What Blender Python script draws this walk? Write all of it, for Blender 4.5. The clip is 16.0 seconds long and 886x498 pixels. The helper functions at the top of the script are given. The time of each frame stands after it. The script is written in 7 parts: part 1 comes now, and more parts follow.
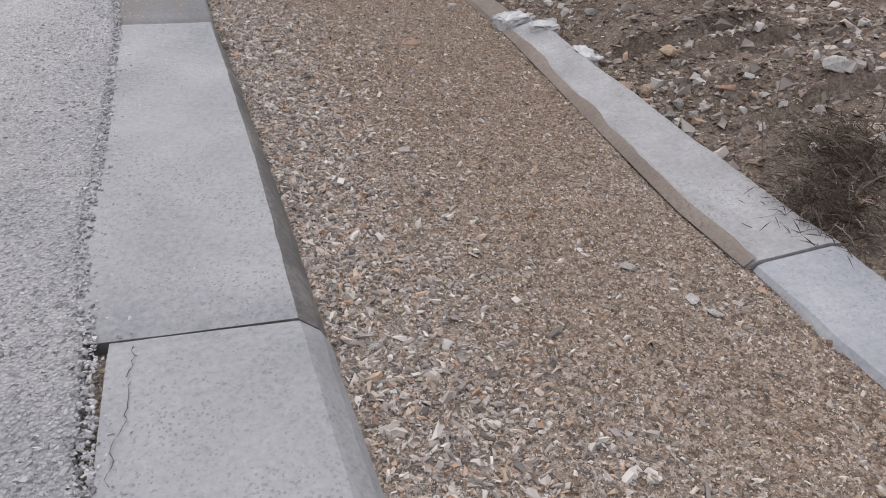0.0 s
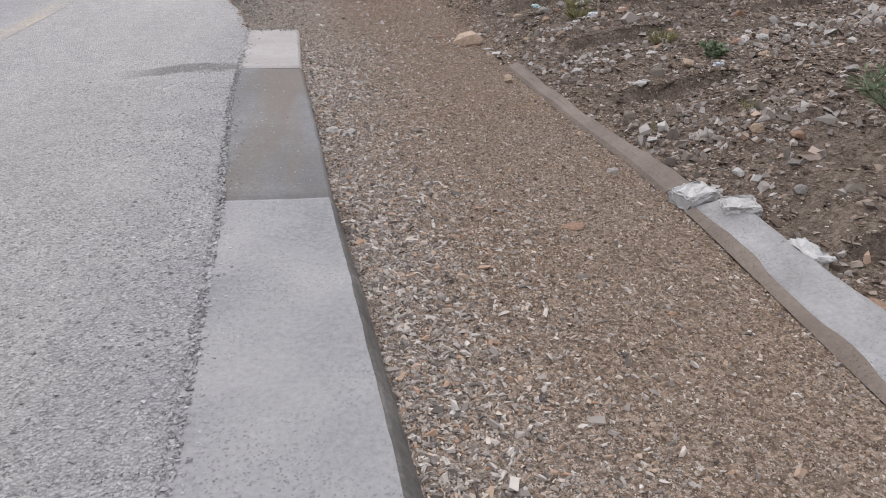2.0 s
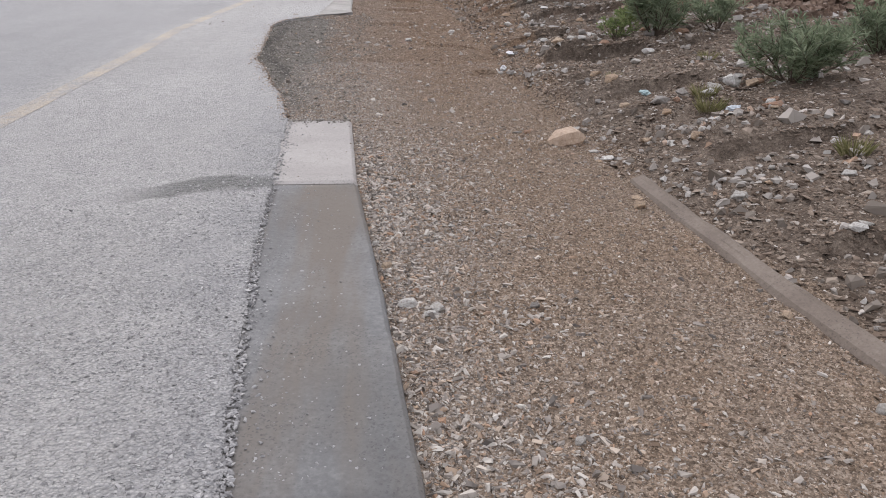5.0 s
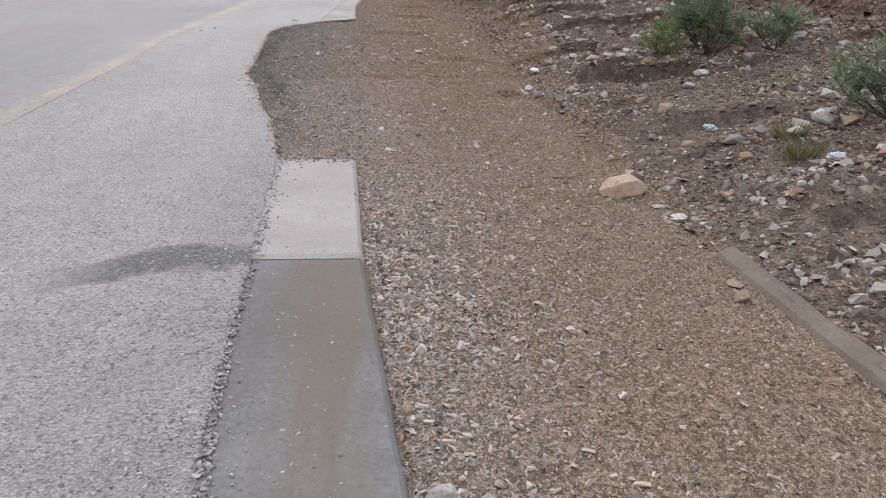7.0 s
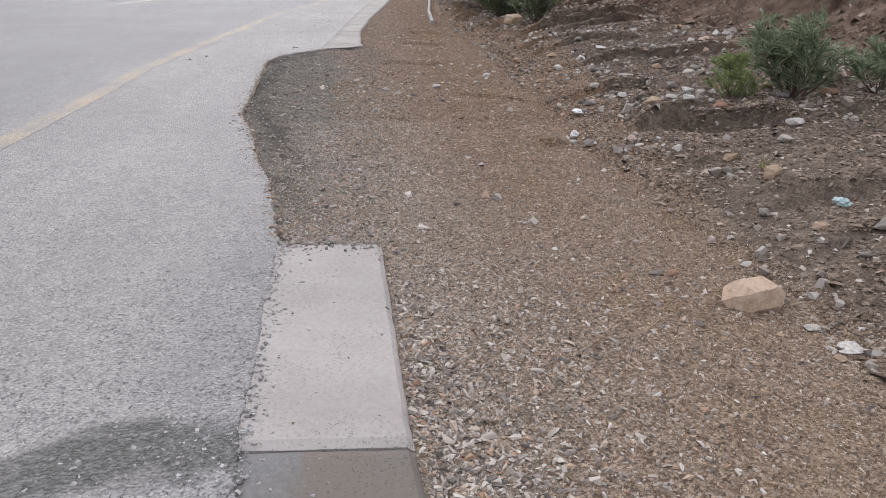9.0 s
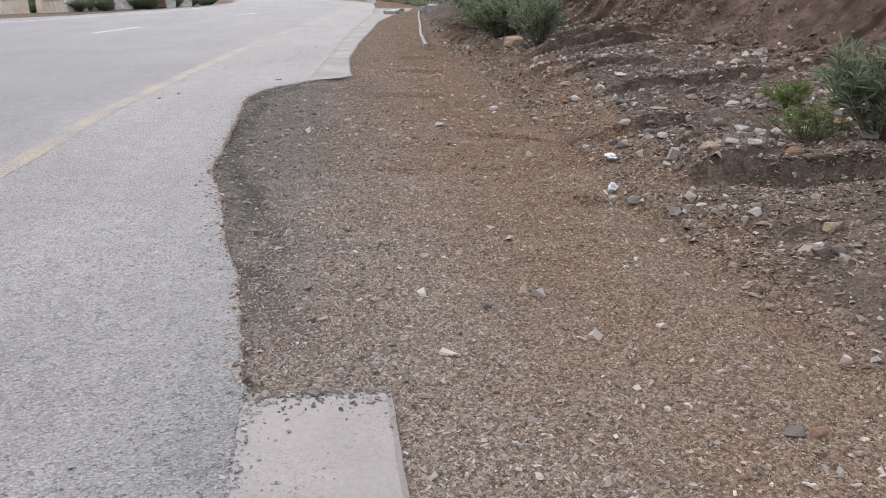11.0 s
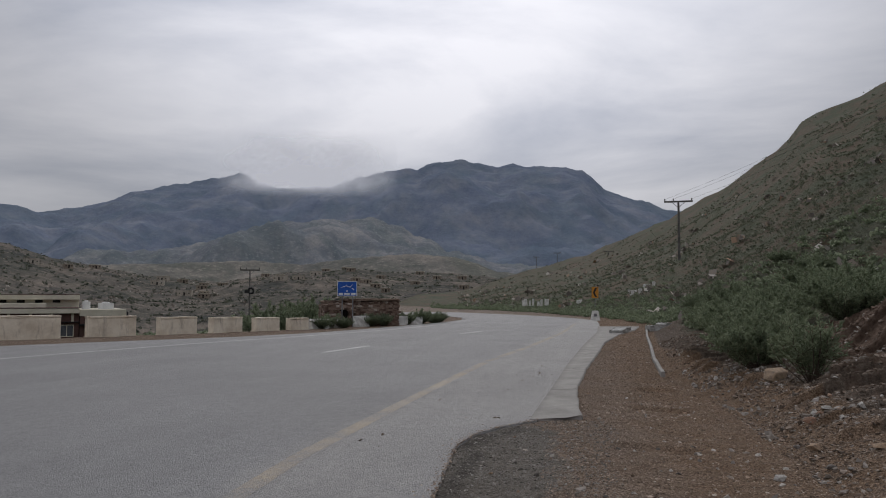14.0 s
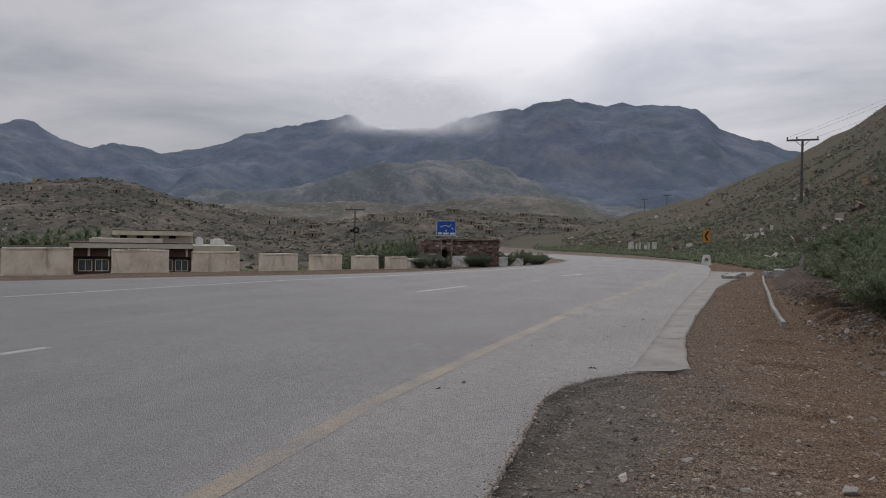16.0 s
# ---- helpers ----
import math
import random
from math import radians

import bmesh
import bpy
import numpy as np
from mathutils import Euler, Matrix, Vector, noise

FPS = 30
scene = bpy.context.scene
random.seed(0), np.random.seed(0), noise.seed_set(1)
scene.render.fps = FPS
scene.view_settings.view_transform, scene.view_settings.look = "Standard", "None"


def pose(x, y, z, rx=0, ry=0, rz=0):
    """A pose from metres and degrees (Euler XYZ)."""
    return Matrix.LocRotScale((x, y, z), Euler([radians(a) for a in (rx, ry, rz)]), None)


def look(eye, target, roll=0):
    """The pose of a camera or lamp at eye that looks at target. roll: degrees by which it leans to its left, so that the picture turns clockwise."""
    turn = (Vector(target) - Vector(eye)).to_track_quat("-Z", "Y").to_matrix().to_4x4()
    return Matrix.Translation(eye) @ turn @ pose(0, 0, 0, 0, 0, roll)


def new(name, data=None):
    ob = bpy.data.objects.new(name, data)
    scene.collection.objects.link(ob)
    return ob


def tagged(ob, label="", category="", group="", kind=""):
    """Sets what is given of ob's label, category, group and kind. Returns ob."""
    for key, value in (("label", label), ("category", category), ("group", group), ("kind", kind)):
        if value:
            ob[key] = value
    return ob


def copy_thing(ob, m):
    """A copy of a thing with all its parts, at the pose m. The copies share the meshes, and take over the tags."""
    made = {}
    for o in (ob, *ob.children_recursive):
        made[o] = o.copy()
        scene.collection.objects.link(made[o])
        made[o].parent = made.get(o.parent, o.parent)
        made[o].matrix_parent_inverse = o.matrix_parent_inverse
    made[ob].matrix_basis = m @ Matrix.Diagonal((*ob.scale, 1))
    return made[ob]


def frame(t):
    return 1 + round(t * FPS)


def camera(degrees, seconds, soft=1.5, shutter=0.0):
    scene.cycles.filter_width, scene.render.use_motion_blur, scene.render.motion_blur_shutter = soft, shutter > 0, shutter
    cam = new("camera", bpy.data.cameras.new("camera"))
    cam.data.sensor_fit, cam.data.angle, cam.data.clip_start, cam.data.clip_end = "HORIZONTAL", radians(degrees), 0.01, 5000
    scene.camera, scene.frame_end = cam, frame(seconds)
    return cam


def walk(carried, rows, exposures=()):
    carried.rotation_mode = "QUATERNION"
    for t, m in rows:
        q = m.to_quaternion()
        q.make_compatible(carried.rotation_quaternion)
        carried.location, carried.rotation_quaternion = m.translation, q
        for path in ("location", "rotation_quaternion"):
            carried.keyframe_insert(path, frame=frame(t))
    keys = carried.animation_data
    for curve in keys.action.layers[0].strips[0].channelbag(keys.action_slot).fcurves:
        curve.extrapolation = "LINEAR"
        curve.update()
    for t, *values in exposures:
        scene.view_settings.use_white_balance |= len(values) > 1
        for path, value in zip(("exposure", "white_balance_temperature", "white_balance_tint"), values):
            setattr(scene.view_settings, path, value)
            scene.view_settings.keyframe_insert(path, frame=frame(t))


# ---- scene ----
cam = camera(60.3, 16.0, soft=1.0)
PATH = [
    (0, (0.033, 0.072, 1.495), (0.494, 1.675, 0.392), 2.9),
    (0.5, (-0.03, 0.357, 1.519), (0.443, 1.987, 0.461), 2.9),
    (1, (-0.07, 0.619, 1.531), (0.394, 2.291, 0.536), 1.8),
    (1.5, (-0.09, 0.936, 1.502), (0.224, 2.69, 0.594), 1.1),
    (2, (-0.066, 1.265, 1.501), (0.195, 3.039, 0.616), 1.2),
    (2.5, (-0.075, 1.631, 1.506), (0.178, 3.417, 0.643), 1.2),
    (3, (-0.058, 2.007, 1.481), (0.179, 3.815, 0.661), 1.3),
    (3.5, (-0.063, 2.305, 1.49), (0.105, 4.131, 0.691), 1.4),
    (4, (-0.125, 2.602, 1.483), (0.032, 4.443, 0.717), 1.0),
    (4.2, (-0.149, 2.704, 1.477), (0.013, 4.548, 0.719), 0.8),
    (6.3, (-0.274, 3.983, 1.421), (-0.088, 5.825, 0.663), 1.2),
    (6.5, (-0.259, 4.106, 1.425), (-0.078, 5.948, 0.668), 1.1),
    (7, (-0.273, 4.39, 1.427), (-0.101, 6.235, 0.675), 1.5),
    (7.5, (-0.338, 4.724, 1.436), (-0.15, 6.579, 0.71), 1.6),
    (8, (-0.385, 5.077, 1.402), (-0.186, 6.933, 0.684), 1.5),
    (8.5, (-0.401, 5.443, 1.403), (-0.231, 7.304, 0.689), 1.8),
    (9, (-0.465, 5.804, 1.385), (-0.279, 7.668, 0.683), 1.9),
    (9.2, (-0.485, 5.934, 1.385), (-0.281, 7.797, 0.686), 1.7),
    (11.3, (-0.502, 7.307, 1.424), (-0.305, 9.19, 0.778), 0.3),
    (11.5, (-0.498, 7.457, 1.428), (-0.31, 9.344, 0.793), 0.2),
    (12, (-0.535, 7.797, 1.421), (-0.357, 9.693, 0.808), 0.2),
    (12.5, (-0.574, 8.138, 1.467), (-0.387, 10.084, 1.043), -1.2),
    (13, (-0.582, 8.433, 1.52), (-0.639, 10.427, 1.382), -0.6),
    (13.5, (-0.614, 8.694, 1.556), (-0.915, 10.671, 1.591), 0.2),
    (14, (-0.643, 8.912, 1.569), (-0.994, 10.877, 1.694), 0.2),
    (14.5, (-0.673, 9.127, 1.544), (-1.197, 11.052, 1.675), 0.3),
    (15, (-0.644, 9.368, 1.534), (-1.276, 11.262, 1.644), 0.5),
    (15.5, (-0.639, 9.592, 1.499), (-1.292, 11.482, 1.502), 0.8),
    (16, (-0.662, 9.857, 1.509), (-1.276, 11.76, 1.478), 1.0),
]
EXPOSURES = [(0, 1.3, 6400, 15), (3, 1.27, 6480, 15), (12.0, 1.35, 6450, 15), (12.5, 1.45, 6350, 15), (13.0, 1.0, 6250, 14), (13.5, 0.25, 6350, 13), (14.0, 0.03, 6500, 13), (16.0, 0.16, 6600, 14)]
walk(cam, [(t, look(eye, target, roll)) for t, eye, target, roll in PATH], EXPOSURES)

# ---------------------------------------------------------------- light
SUN_AZ, SUN_EL = -9.0, 33.0
sun_way = Vector((math.sin(radians(SUN_AZ)) * math.cos(radians(SUN_EL)), math.cos(radians(SUN_AZ)) * math.cos(radians(SUN_EL)), math.sin(radians(SUN_EL))))
sun = new("sun", bpy.data.lights.new("sun", "SUN"))
sun.data.energy, sun.data.angle, sun.data.color = 0.6, radians(25), (1.0, 0.96, 0.9)
sun.matrix_world = look(sun_way * 60, (0, 0, 0))


def link(tree, a, b):
    tree.links.new(a, b)


def sky_world():
    world = bpy.data.worlds.new("overcast_sky")
    scene.world = world
    world.use_nodes = True
    tree = world.node_tree
    n = tree.nodes
    n.clear()
    coord = n.new("ShaderNodeTexCoord")
    sep = n.new("ShaderNodeSeparateXYZ")
    link(tree, coord.outputs["Generated"], sep.inputs[0])
    # the cloud deck, seen from below: directions are projected on a flat layer
    lift = n.new("ShaderNodeMath")
    lift.operation = "MAXIMUM"
    lift.inputs[1].default_value = 0.0
    link(tree, sep.outputs[2], lift.inputs[0])
    high = n.new("ShaderNodeMath")
    high.operation = "ADD"
    high.inputs[1].default_value = 0.16
    link(tree, lift.outputs[0], high.inputs[0])
    flat = n.new("ShaderNodeVectorMath")
    flat.operation = "DIVIDE"
    join = n.new("ShaderNodeCombineXYZ")
    for i in range(3):
        link(tree, high.outputs[0], join.inputs[i])
    link(tree, coord.outputs["Generated"], flat.inputs[0])
    link(tree, join.outputs[0], flat.inputs[1])
    broad = n.new("ShaderNodeTexNoise")
    broad.inputs["Scale"].default_value, broad.inputs["Detail"].default_value, broad.inputs["Roughness"].default_value = 0.95, 7.0, 0.55
    broad.inputs["Distortion"].default_value = 0.35
    stretch = n.new("ShaderNodeMapping")
    stretch.inputs["Scale"].default_value = (0.85, 1.1, 1.0)
    stretch.inputs["Location"].default_value = (3.7, 1.2, 0.4)
    link(tree, flat.outputs[0], stretch.inputs[0])
    link(tree, stretch.outputs[0], broad.inputs["Vector"])
    ramp = n.new("ShaderNodeValToRGB")
    e = ramp.color_ramp.elements
    e[0].position, e[0].color = 0.36, (0.365, 0.395, 0.455, 1)
    e[1].position, e[1].color = 0.64, (0.62, 0.635, 0.67, 1)
    link(tree, broad.outputs[0], ramp.inputs[0])
    # the veiled sun brightens the deck around it
    dot = n.new("ShaderNodeVectorMath")
    dot.operation = "DOT_PRODUCT"
    dot.inputs[1].default_value = sun_way
    link(tree, coord.outputs["Generated"], dot.inputs[0])
    glow = n.new("ShaderNodeMapRange")
    glow.inputs["From Min"].default_value, glow.inputs["From Max"].default_value = 0.8, 1.0
    glow.inputs["To Min"].default_value, glow.inputs["To Max"].default_value = 0.88, 1.65
    glow.interpolation_type = "SMOOTHSTEP"
    link(tree, dot.outputs["Value"], glow.inputs[0])
    # an overcast deck is brightest overhead
    arch = n.new("ShaderNodeMapRange")
    arch.inputs["From Min"].default_value, arch.inputs["From Max"].default_value = 0.05, 0.75
    arch.inputs["To Min"].default_value, arch.inputs["To Max"].default_value = 0.78, 1.3
    link(tree, sep.outputs[2], arch.inputs[0])
    both = n.new("ShaderNodeMath")
    both.operation = "MULTIPLY"
    link(tree, glow.outputs[0], both.inputs[0])
    link(tree, arch.outputs[0], both.inputs[1])
    bright = n.new("ShaderNodeVectorMath")
    bright.operation = "SCALE"
    link(tree, ramp.outputs[0], bright.inputs[0])
    link(tree, both.outputs[0], bright.inputs["Scale"])
    sky = n.new("ShaderNodeTexSky")
    sky.sky_type, sky.sun_disc, sky.sun_elevation, sky.sun_rotation = "NISHITA", False, radians(SUN_EL), radians(SUN_AZ)
    clear = n.new("ShaderNodeBackground")
    clear.inputs["Strength"].default_value = 0.05
    link(tree, sky.outputs[0], clear.inputs["Color"])
    deck = n.new("ShaderNodeBackground")
    deck.inputs["Strength"].default_value = 0.92
    link(tree, bright.outputs[0], deck.inputs["Color"])
    mix = n.new("ShaderNodeMixShader")
    mix.inputs[0].default_value = 0.93
    link(tree, clear.outputs[0], mix.inputs[1])
    link(tree, deck.outputs[0], mix.inputs[2])
    out = n.new("ShaderNodeOutputWorld")
    link(tree, mix.outputs[0], out.inputs[0])


sky_world()


# ---------------------------------------------------------------- materials
class Mat:
    """A small builder for node materials on world or object coordinates."""

    def __init__(self, name, rough=0.9, world=True, metal=0.0):
        self.m = bpy.data.materials.new(name)
        self.m.use_nodes = True
        self.t = self.m.node_tree
        self.b = self.t.nodes["Principled BSDF"]
        self.b.inputs["Roughness"].default_value = rough
        self.b.inputs["Metallic"].default_value = metal
        self.b.inputs["Specular IOR Level"].default_value = 0.25
        if world:
            self.p = self.t.nodes.new("ShaderNodeNewGeometry").outputs["Position"]
        else:
            self.p = self.t.nodes.new("ShaderNodeTexCoord").outputs["Object"]
        self.heights = []

    def noise(self, scale, detail=4.0, rough=0.55, distortion=0.0, squash=None):
        n = self.t.nodes.new("ShaderNodeTexNoise")
        n.inputs["Scale"].default_value, n.inputs["Detail"].default_value = scale, detail
        n.inputs["Roughness"].default_value, n.inputs["Distortion"].default_value = rough, distortion
        p = self.p
        if squash:
            s = self.t.nodes.new("ShaderNodeMapping")
            s.inputs["Scale"].default_value = squash
            link(self.t, p, s.inputs[0])
            p = s.outputs[0]
        link(self.t, p, n.inputs["Vector"])
        return n.outputs[0]

    def cells(self, scale, out="Color", feature="F1"):
        n = self.t.nodes.new("ShaderNodeTexVoronoi")
        n.feature = feature
        n.inputs["Scale"].default_value = scale
        link(self.t, self.p, n.inputs["Vector"])
        return n.outputs[out]

    def attr(self, name):
        n = self.t.nodes.new("ShaderNodeAttribute")
        n.attribute_name = name
        return n.outputs["Fac"]

    def island(self):
        return self.t.nodes.new("ShaderNodeNewGeometry").outputs["Random Per Island"]

    def chance(self):
        return self.t.nodes.new("ShaderNodeObjectInfo").outputs["Random"]

    def ramp(self, value, stops):
        n = self.t.nodes.new("ShaderNodeValToRGB")
        e = n.color_ramp.elements
        while len(e) < len(stops):
            e.new(0.5)
        for k, (pos, c) in enumerate(stops):
            e[k].position = pos
            e[k].color = (*c, 1) if isinstance(c, tuple) else (c, c, c, 1)
        link(self.t, value, n.inputs[0])
        return n.outputs[0]

    def math(self, op, a, b=None, clamp=False):
        n = self.t.nodes.new("ShaderNodeMath")
        n.operation, n.use_clamp = op, clamp
        for i, v in enumerate((a, b)):
            if v is None:
                continue
            if isinstance(v, (int, float)):
                n.inputs[i].default_value = v
            else:
                link(self.t, v, n.inputs[i])
        return n.outputs[0]

    def mix(self, f, a, b, kind="MIX"):
        n = self.t.nodes.new("ShaderNodeMix")
        n.data_type, n.blend_type = "RGBA", kind
        for i, v in ((0, f), (6, a), (7, b)):
            if isinstance(v, (int, float)):
                n.inputs[i].default_value = v
            elif isinstance(v, tuple):
                n.inputs[i].default_value = (*v, 1)
            else:
                link(self.t, v, n.inputs[i])
        return n.outputs[2]

    def color(self, c):
        if isinstance(c, tuple):
            self.b.inputs["Base Color"].default_value = (*c, 1)
        else:
            link(self.t, c, self.b.inputs["Base Color"])
        return self

    def roughness(self, v):
        link(self.t, v, self.b.inputs["Roughness"])
        return self

    def bump(self, height, distance, strength=1.0):
        n = self.t.nodes.new("ShaderNodeBump")
        n.inputs["Distance"].default_value, n.inputs["Strength"].default_value = distance, strength
        link(self.t, height, n.inputs["Height"])
        if self.heights:
            link(self.t, self.heights[-1], n.inputs["Normal"])
        self.heights.append(n.outputs[0])
        link(self.t, n.outputs[0], self.b.inputs["Normal"])
        return self


def make_ground():
    m = Mat("roadside_earth", 0.95)
    m.b.inputs["Specular IOR Level"].default_value = 0.12
    # gravel track: pale shale grit over ochre fines
    grit = m.cells(75.0)
    fine = m.cells(190.0)
    gv = m.math("ADD", m.math("MULTIPLY", grit, 0.6), m.math("MULTIPLY", fine, 0.4))
    patch = m.noise(1.3, 4)
    track = m.mix(m.ramp(m.math("ADD", patch, m.attr("ochre")), [(0.4, 0.0), (0.95, 1.0)]), m.ramp(gv, [(0.15, (0.062, 0.049, 0.039)), (0.5, (0.195, 0.155, 0.122)), (0.9, (0.44, 0.375, 0.31))]),
                  m.ramp(gv, [(0.15, (0.062, 0.043, 0.029)), (0.5, (0.185, 0.13, 0.088)), (0.9, (0.38, 0.288, 0.21))]))
    # grey chippings of the washed-out bay
    bay = m.ramp(gv, [(0.1, (0.085, 0.08, 0.071)), (0.5, (0.205, 0.19, 0.167)), (0.95, (0.40, 0.375, 0.33))])
    bay = m.mix(m.math("MULTIPLY", m.noise(0.9, 3), 0.7), bay, (0.15, 0.118, 0.088))
    # dark humous bank soil with shale splinters
    bank = m.ramp(m.math("ADD", m.math("MULTIPLY", m.noise(9.0, 6, 0.7), 0.65), m.math("MULTIPLY", gv, 0.35)),
                  [(0.25, (0.043, 0.033, 0.026)), (0.5, (0.138, 0.106, 0.081)), (0.75, (0.285, 0.232, 0.185))])
    cut = m.ramp(m.noise(2.6, 9, 0.7), [(0.32, (0.098, 0.064, 0.047)), (0.5, (0.208, 0.143, 0.105)), (0.68, (0.335, 0.248, 0.19))])
    scrub = m.ramp(m.noise(0.16, 10, 0.76), [(0.36, (0.06, 0.07, 0.043)), (0.46, (0.082, 0.084, 0.054)), (0.55, (0.112, 0.081, 0.057)), (0.69, (0.15, 0.108, 0.08))])
    scrub = m.mix(m.ramp(m.noise(1.1, 6, 0.7), [(0.46, 0.0), (0.64, 0.7)]), scrub, (0.085, 0.10, 0.062))
    scrub = m.mix(m.ramp(m.noise(0.6, 6, 0.7), [(0.66, 0.0), (0.74, 0.8)]), scrub, (0.26, 0.215, 0.17))
    valley = m.ramp(m.noise(0.12, 8, 0.7), [(0.35, (0.03, 0.034, 0.02)), (0.5, (0.06, 0.054, 0.038)), (0.68, (0.12, 0.098, 0.072))])
    edge = m.math("MULTIPLY", m.math("SUBTRACT", m.noise(4.0, 4), 0.5), 0.9)

    def soft(name):
        return m.ramp(m.math("ADD", m.attr(name), edge), [(0.35, 0.0), (0.65, 1.0)])

    c = track
    # earth tinted warmer and slightly lighter towards the bend
    c = m.mix(m.attr("far_earth"), c, (1.12, 1.02, 0.94), "MULTIPLY")
    c = m.mix(soft("bay"), c, bay)
    c = m.mix(soft("bank"), c, bank)
    c = m.mix(soft("cut"), c, cut)
    c = m.mix(m.attr("valley"), c, valley)
    c = m.mix(soft("green"), c, scrub)
    # wet chippings and the broken asphalt edge's shade, painted as one dark band
    c = m.mix(m.math("MULTIPLY", m.attr("wet_edge_shade"), 0.75), c, (0.075, 0.068, 0.058))
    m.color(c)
    m.bump(m.noise(3.0, 6, 0.65), 0.05, 0.6)
    m.bump(m.math("MULTIPLY", m.noise(5.0, 7, 0.7), m.attr("cut")), 0.28, 1.0)
    # clods and little wash steps
    wash = m.ramp(m.noise(2.2, 5, 0.6, 0.8, (1.0, 2.4, 1.0)), [(0.46, 0.0), (0.5, 1.0), (0.62, 0.2)])
    m.bump(m.math("MULTIPLY", wash, m.attr("far_earth")), 0.05, 0.8)
    m.bump(m.noise(24.0, 4, 0.65), 0.022, 0.9)
    m.bump(gv, 0.016, 1.0)
    return m.m


def make_asphalt():
    m = Mat("worn_chip_seal", 0.7)
    m.b.inputs["Specular IOR Level"].default_value = 0.36
    chip = m.cells(80.0)
    seam = m.cells(80.0, "Distance")
    broad = m.noise(0.35, 5, 0.6)
    streak = m.noise(1.0, 4, 0.6, squash=(1.4, 0.12, 1.0))
    v = m.math("ADD", m.math("MULTIPLY", chip, 0.5), m.math("MULTIPLY", broad, 0.5))
    c = m.ramp(v, [(0.2, (0.178, 0.172, 0.161)), (0.5, (0.262, 0.252, 0.236)), (0.85, (0.366, 0.353, 0.332))])
    c = m.mix(m.ramp(streak, [(0.45, 0.0), (0.75, 0.5)]), c, (0.33, 0.318, 0.298))
    # blackened chips where the binder shows
    holes = m.ramp(m.noise(42.0, 3, 0.6), [(0.52, 0.0), (0.64, 1.0)])
    worn = m.ramp(m.noise(0.8, 4), [(0.35, 0.25), (0.65, 0.75)])
    ravel = m.math("MULTIPLY", m.attr("ravel"), m.ramp(m.noise(2.5, 4), [(0.3, 0.2), (0.6, 1.0)]))
    c = m.mix(m.math("MULTIPLY", holes, m.math("MAXIMUM", worn, ravel)), c, (0.14, 0.137, 0.135))
    c = m.mix(m.math("MULTIPLY", ravel, 0.38), c, (0.14, 0.141, 0.147))
    # the driven lane is worn darker and smoother than the shoulder
    place = m.t.nodes.new("ShaderNodeSeparateXYZ")
    link(m.t, m.p, place.inputs[0])
    line = m.math("SUBTRACT", m.math("MULTIPLY", m.math("MAXIMUM", m.math("SUBTRACT", place.outputs[1], 17.0), 0.0), 0.06), 3.25)
    lane = m.math("ADD", m.math("SUBTRACT", line, place.outputs[0]), m.math("MULTIPLY", m.math("SUBTRACT", m.noise(1.2, 4), 0.5), 0.6))
    c = m.mix(m.ramp(lane, [(0.0, 0.0), (0.45, 1.0)]), c, (0.84, 0.855, 0.885), "MULTIPLY")
    # oil and water mark that runs out from the kerb
    sep = m.t.nodes.new("ShaderNodeSeparateXYZ")
    link(m.t, m.p, sep.inputs[0])
    wob = m.math("MULTIPLY", m.math("SUBTRACT", m.noise(5.0, 5), 0.5), 0.3)
    axis = m.math("ADD", m.math("MULTIPLY", m.math("POWER", m.math("ABSOLUTE", m.math("ADD", sep.outputs[0], 0.95)), 2.0), -0.5), 7.75)
    across = m.math("ABSOLUTE", m.math("ADD", m.math("SUBTRACT", sep.outputs[1], axis), wob))
    reach = m.math("MULTIPLY", m.math("GREATER_THAN", sep.outputs[0], -1.95), m.math("LESS_THAN", sep.outputs[1], 9.0))
    fade = m.ramp(m.math("ADD", m.math("MULTIPLY", sep.outputs[0], 1.0), 1.9), [(0.15, 0.0), (0.5, 1.0)])
    stain = m.math("MULTIPLY", m.math("MULTIPLY", m.ramp(across, [(0.11, 1.0), (0.18, 0.0)]), reach), fade)
    c = m.mix(m.math("MULTIPLY", stain, m.ramp(m.noise(30.0, 3, 0.7), [(0.36, 0.6), (0.56, 0.97)])), c, (0.06, 0.059, 0.052))
    # binder between the chippings, with the shade of the gaps put into its colour
    gaps = m.ramp(seam, [(0.38, 0.0), (0.62, 1.0)])
    c = m.mix(m.math("MULTIPLY", gaps, m.ramp(m.noise(6.0, 4), [(0.35, 0.1), (0.65, 0.5)])), c, (0.12, 0.118, 0.117))
    # single chippings torn out of the seal
    pit = m.math("MULTIPLY", m.ramp(m.noise(58.0, 3, 0.6, 0.7), [(0.59, 0.0), (0.66, 0.85)]), m.ramp(m.noise(1.4, 4), [(0.35, 0.35), (0.6, 1.0)]))
    c = m.mix(pit, c, (0.09, 0.09, 0.092))
    c = m.mix(1.0, c, (1.27, 1.27, 1.27), "MULTIPLY")
    m.color(c)
    m.bump(broad, 0.01, 0.2)
    m.bump(m.math("SUBTRACT", 1.0, seam), 0.010, 1.0)
    m.bump(m.math("SUBTRACT", 1.0, holes), 0.003, 0.6)
    m.bump(m.math("SUBTRACT", 1.0, pit), 0.008, 1.0)
    return m.m


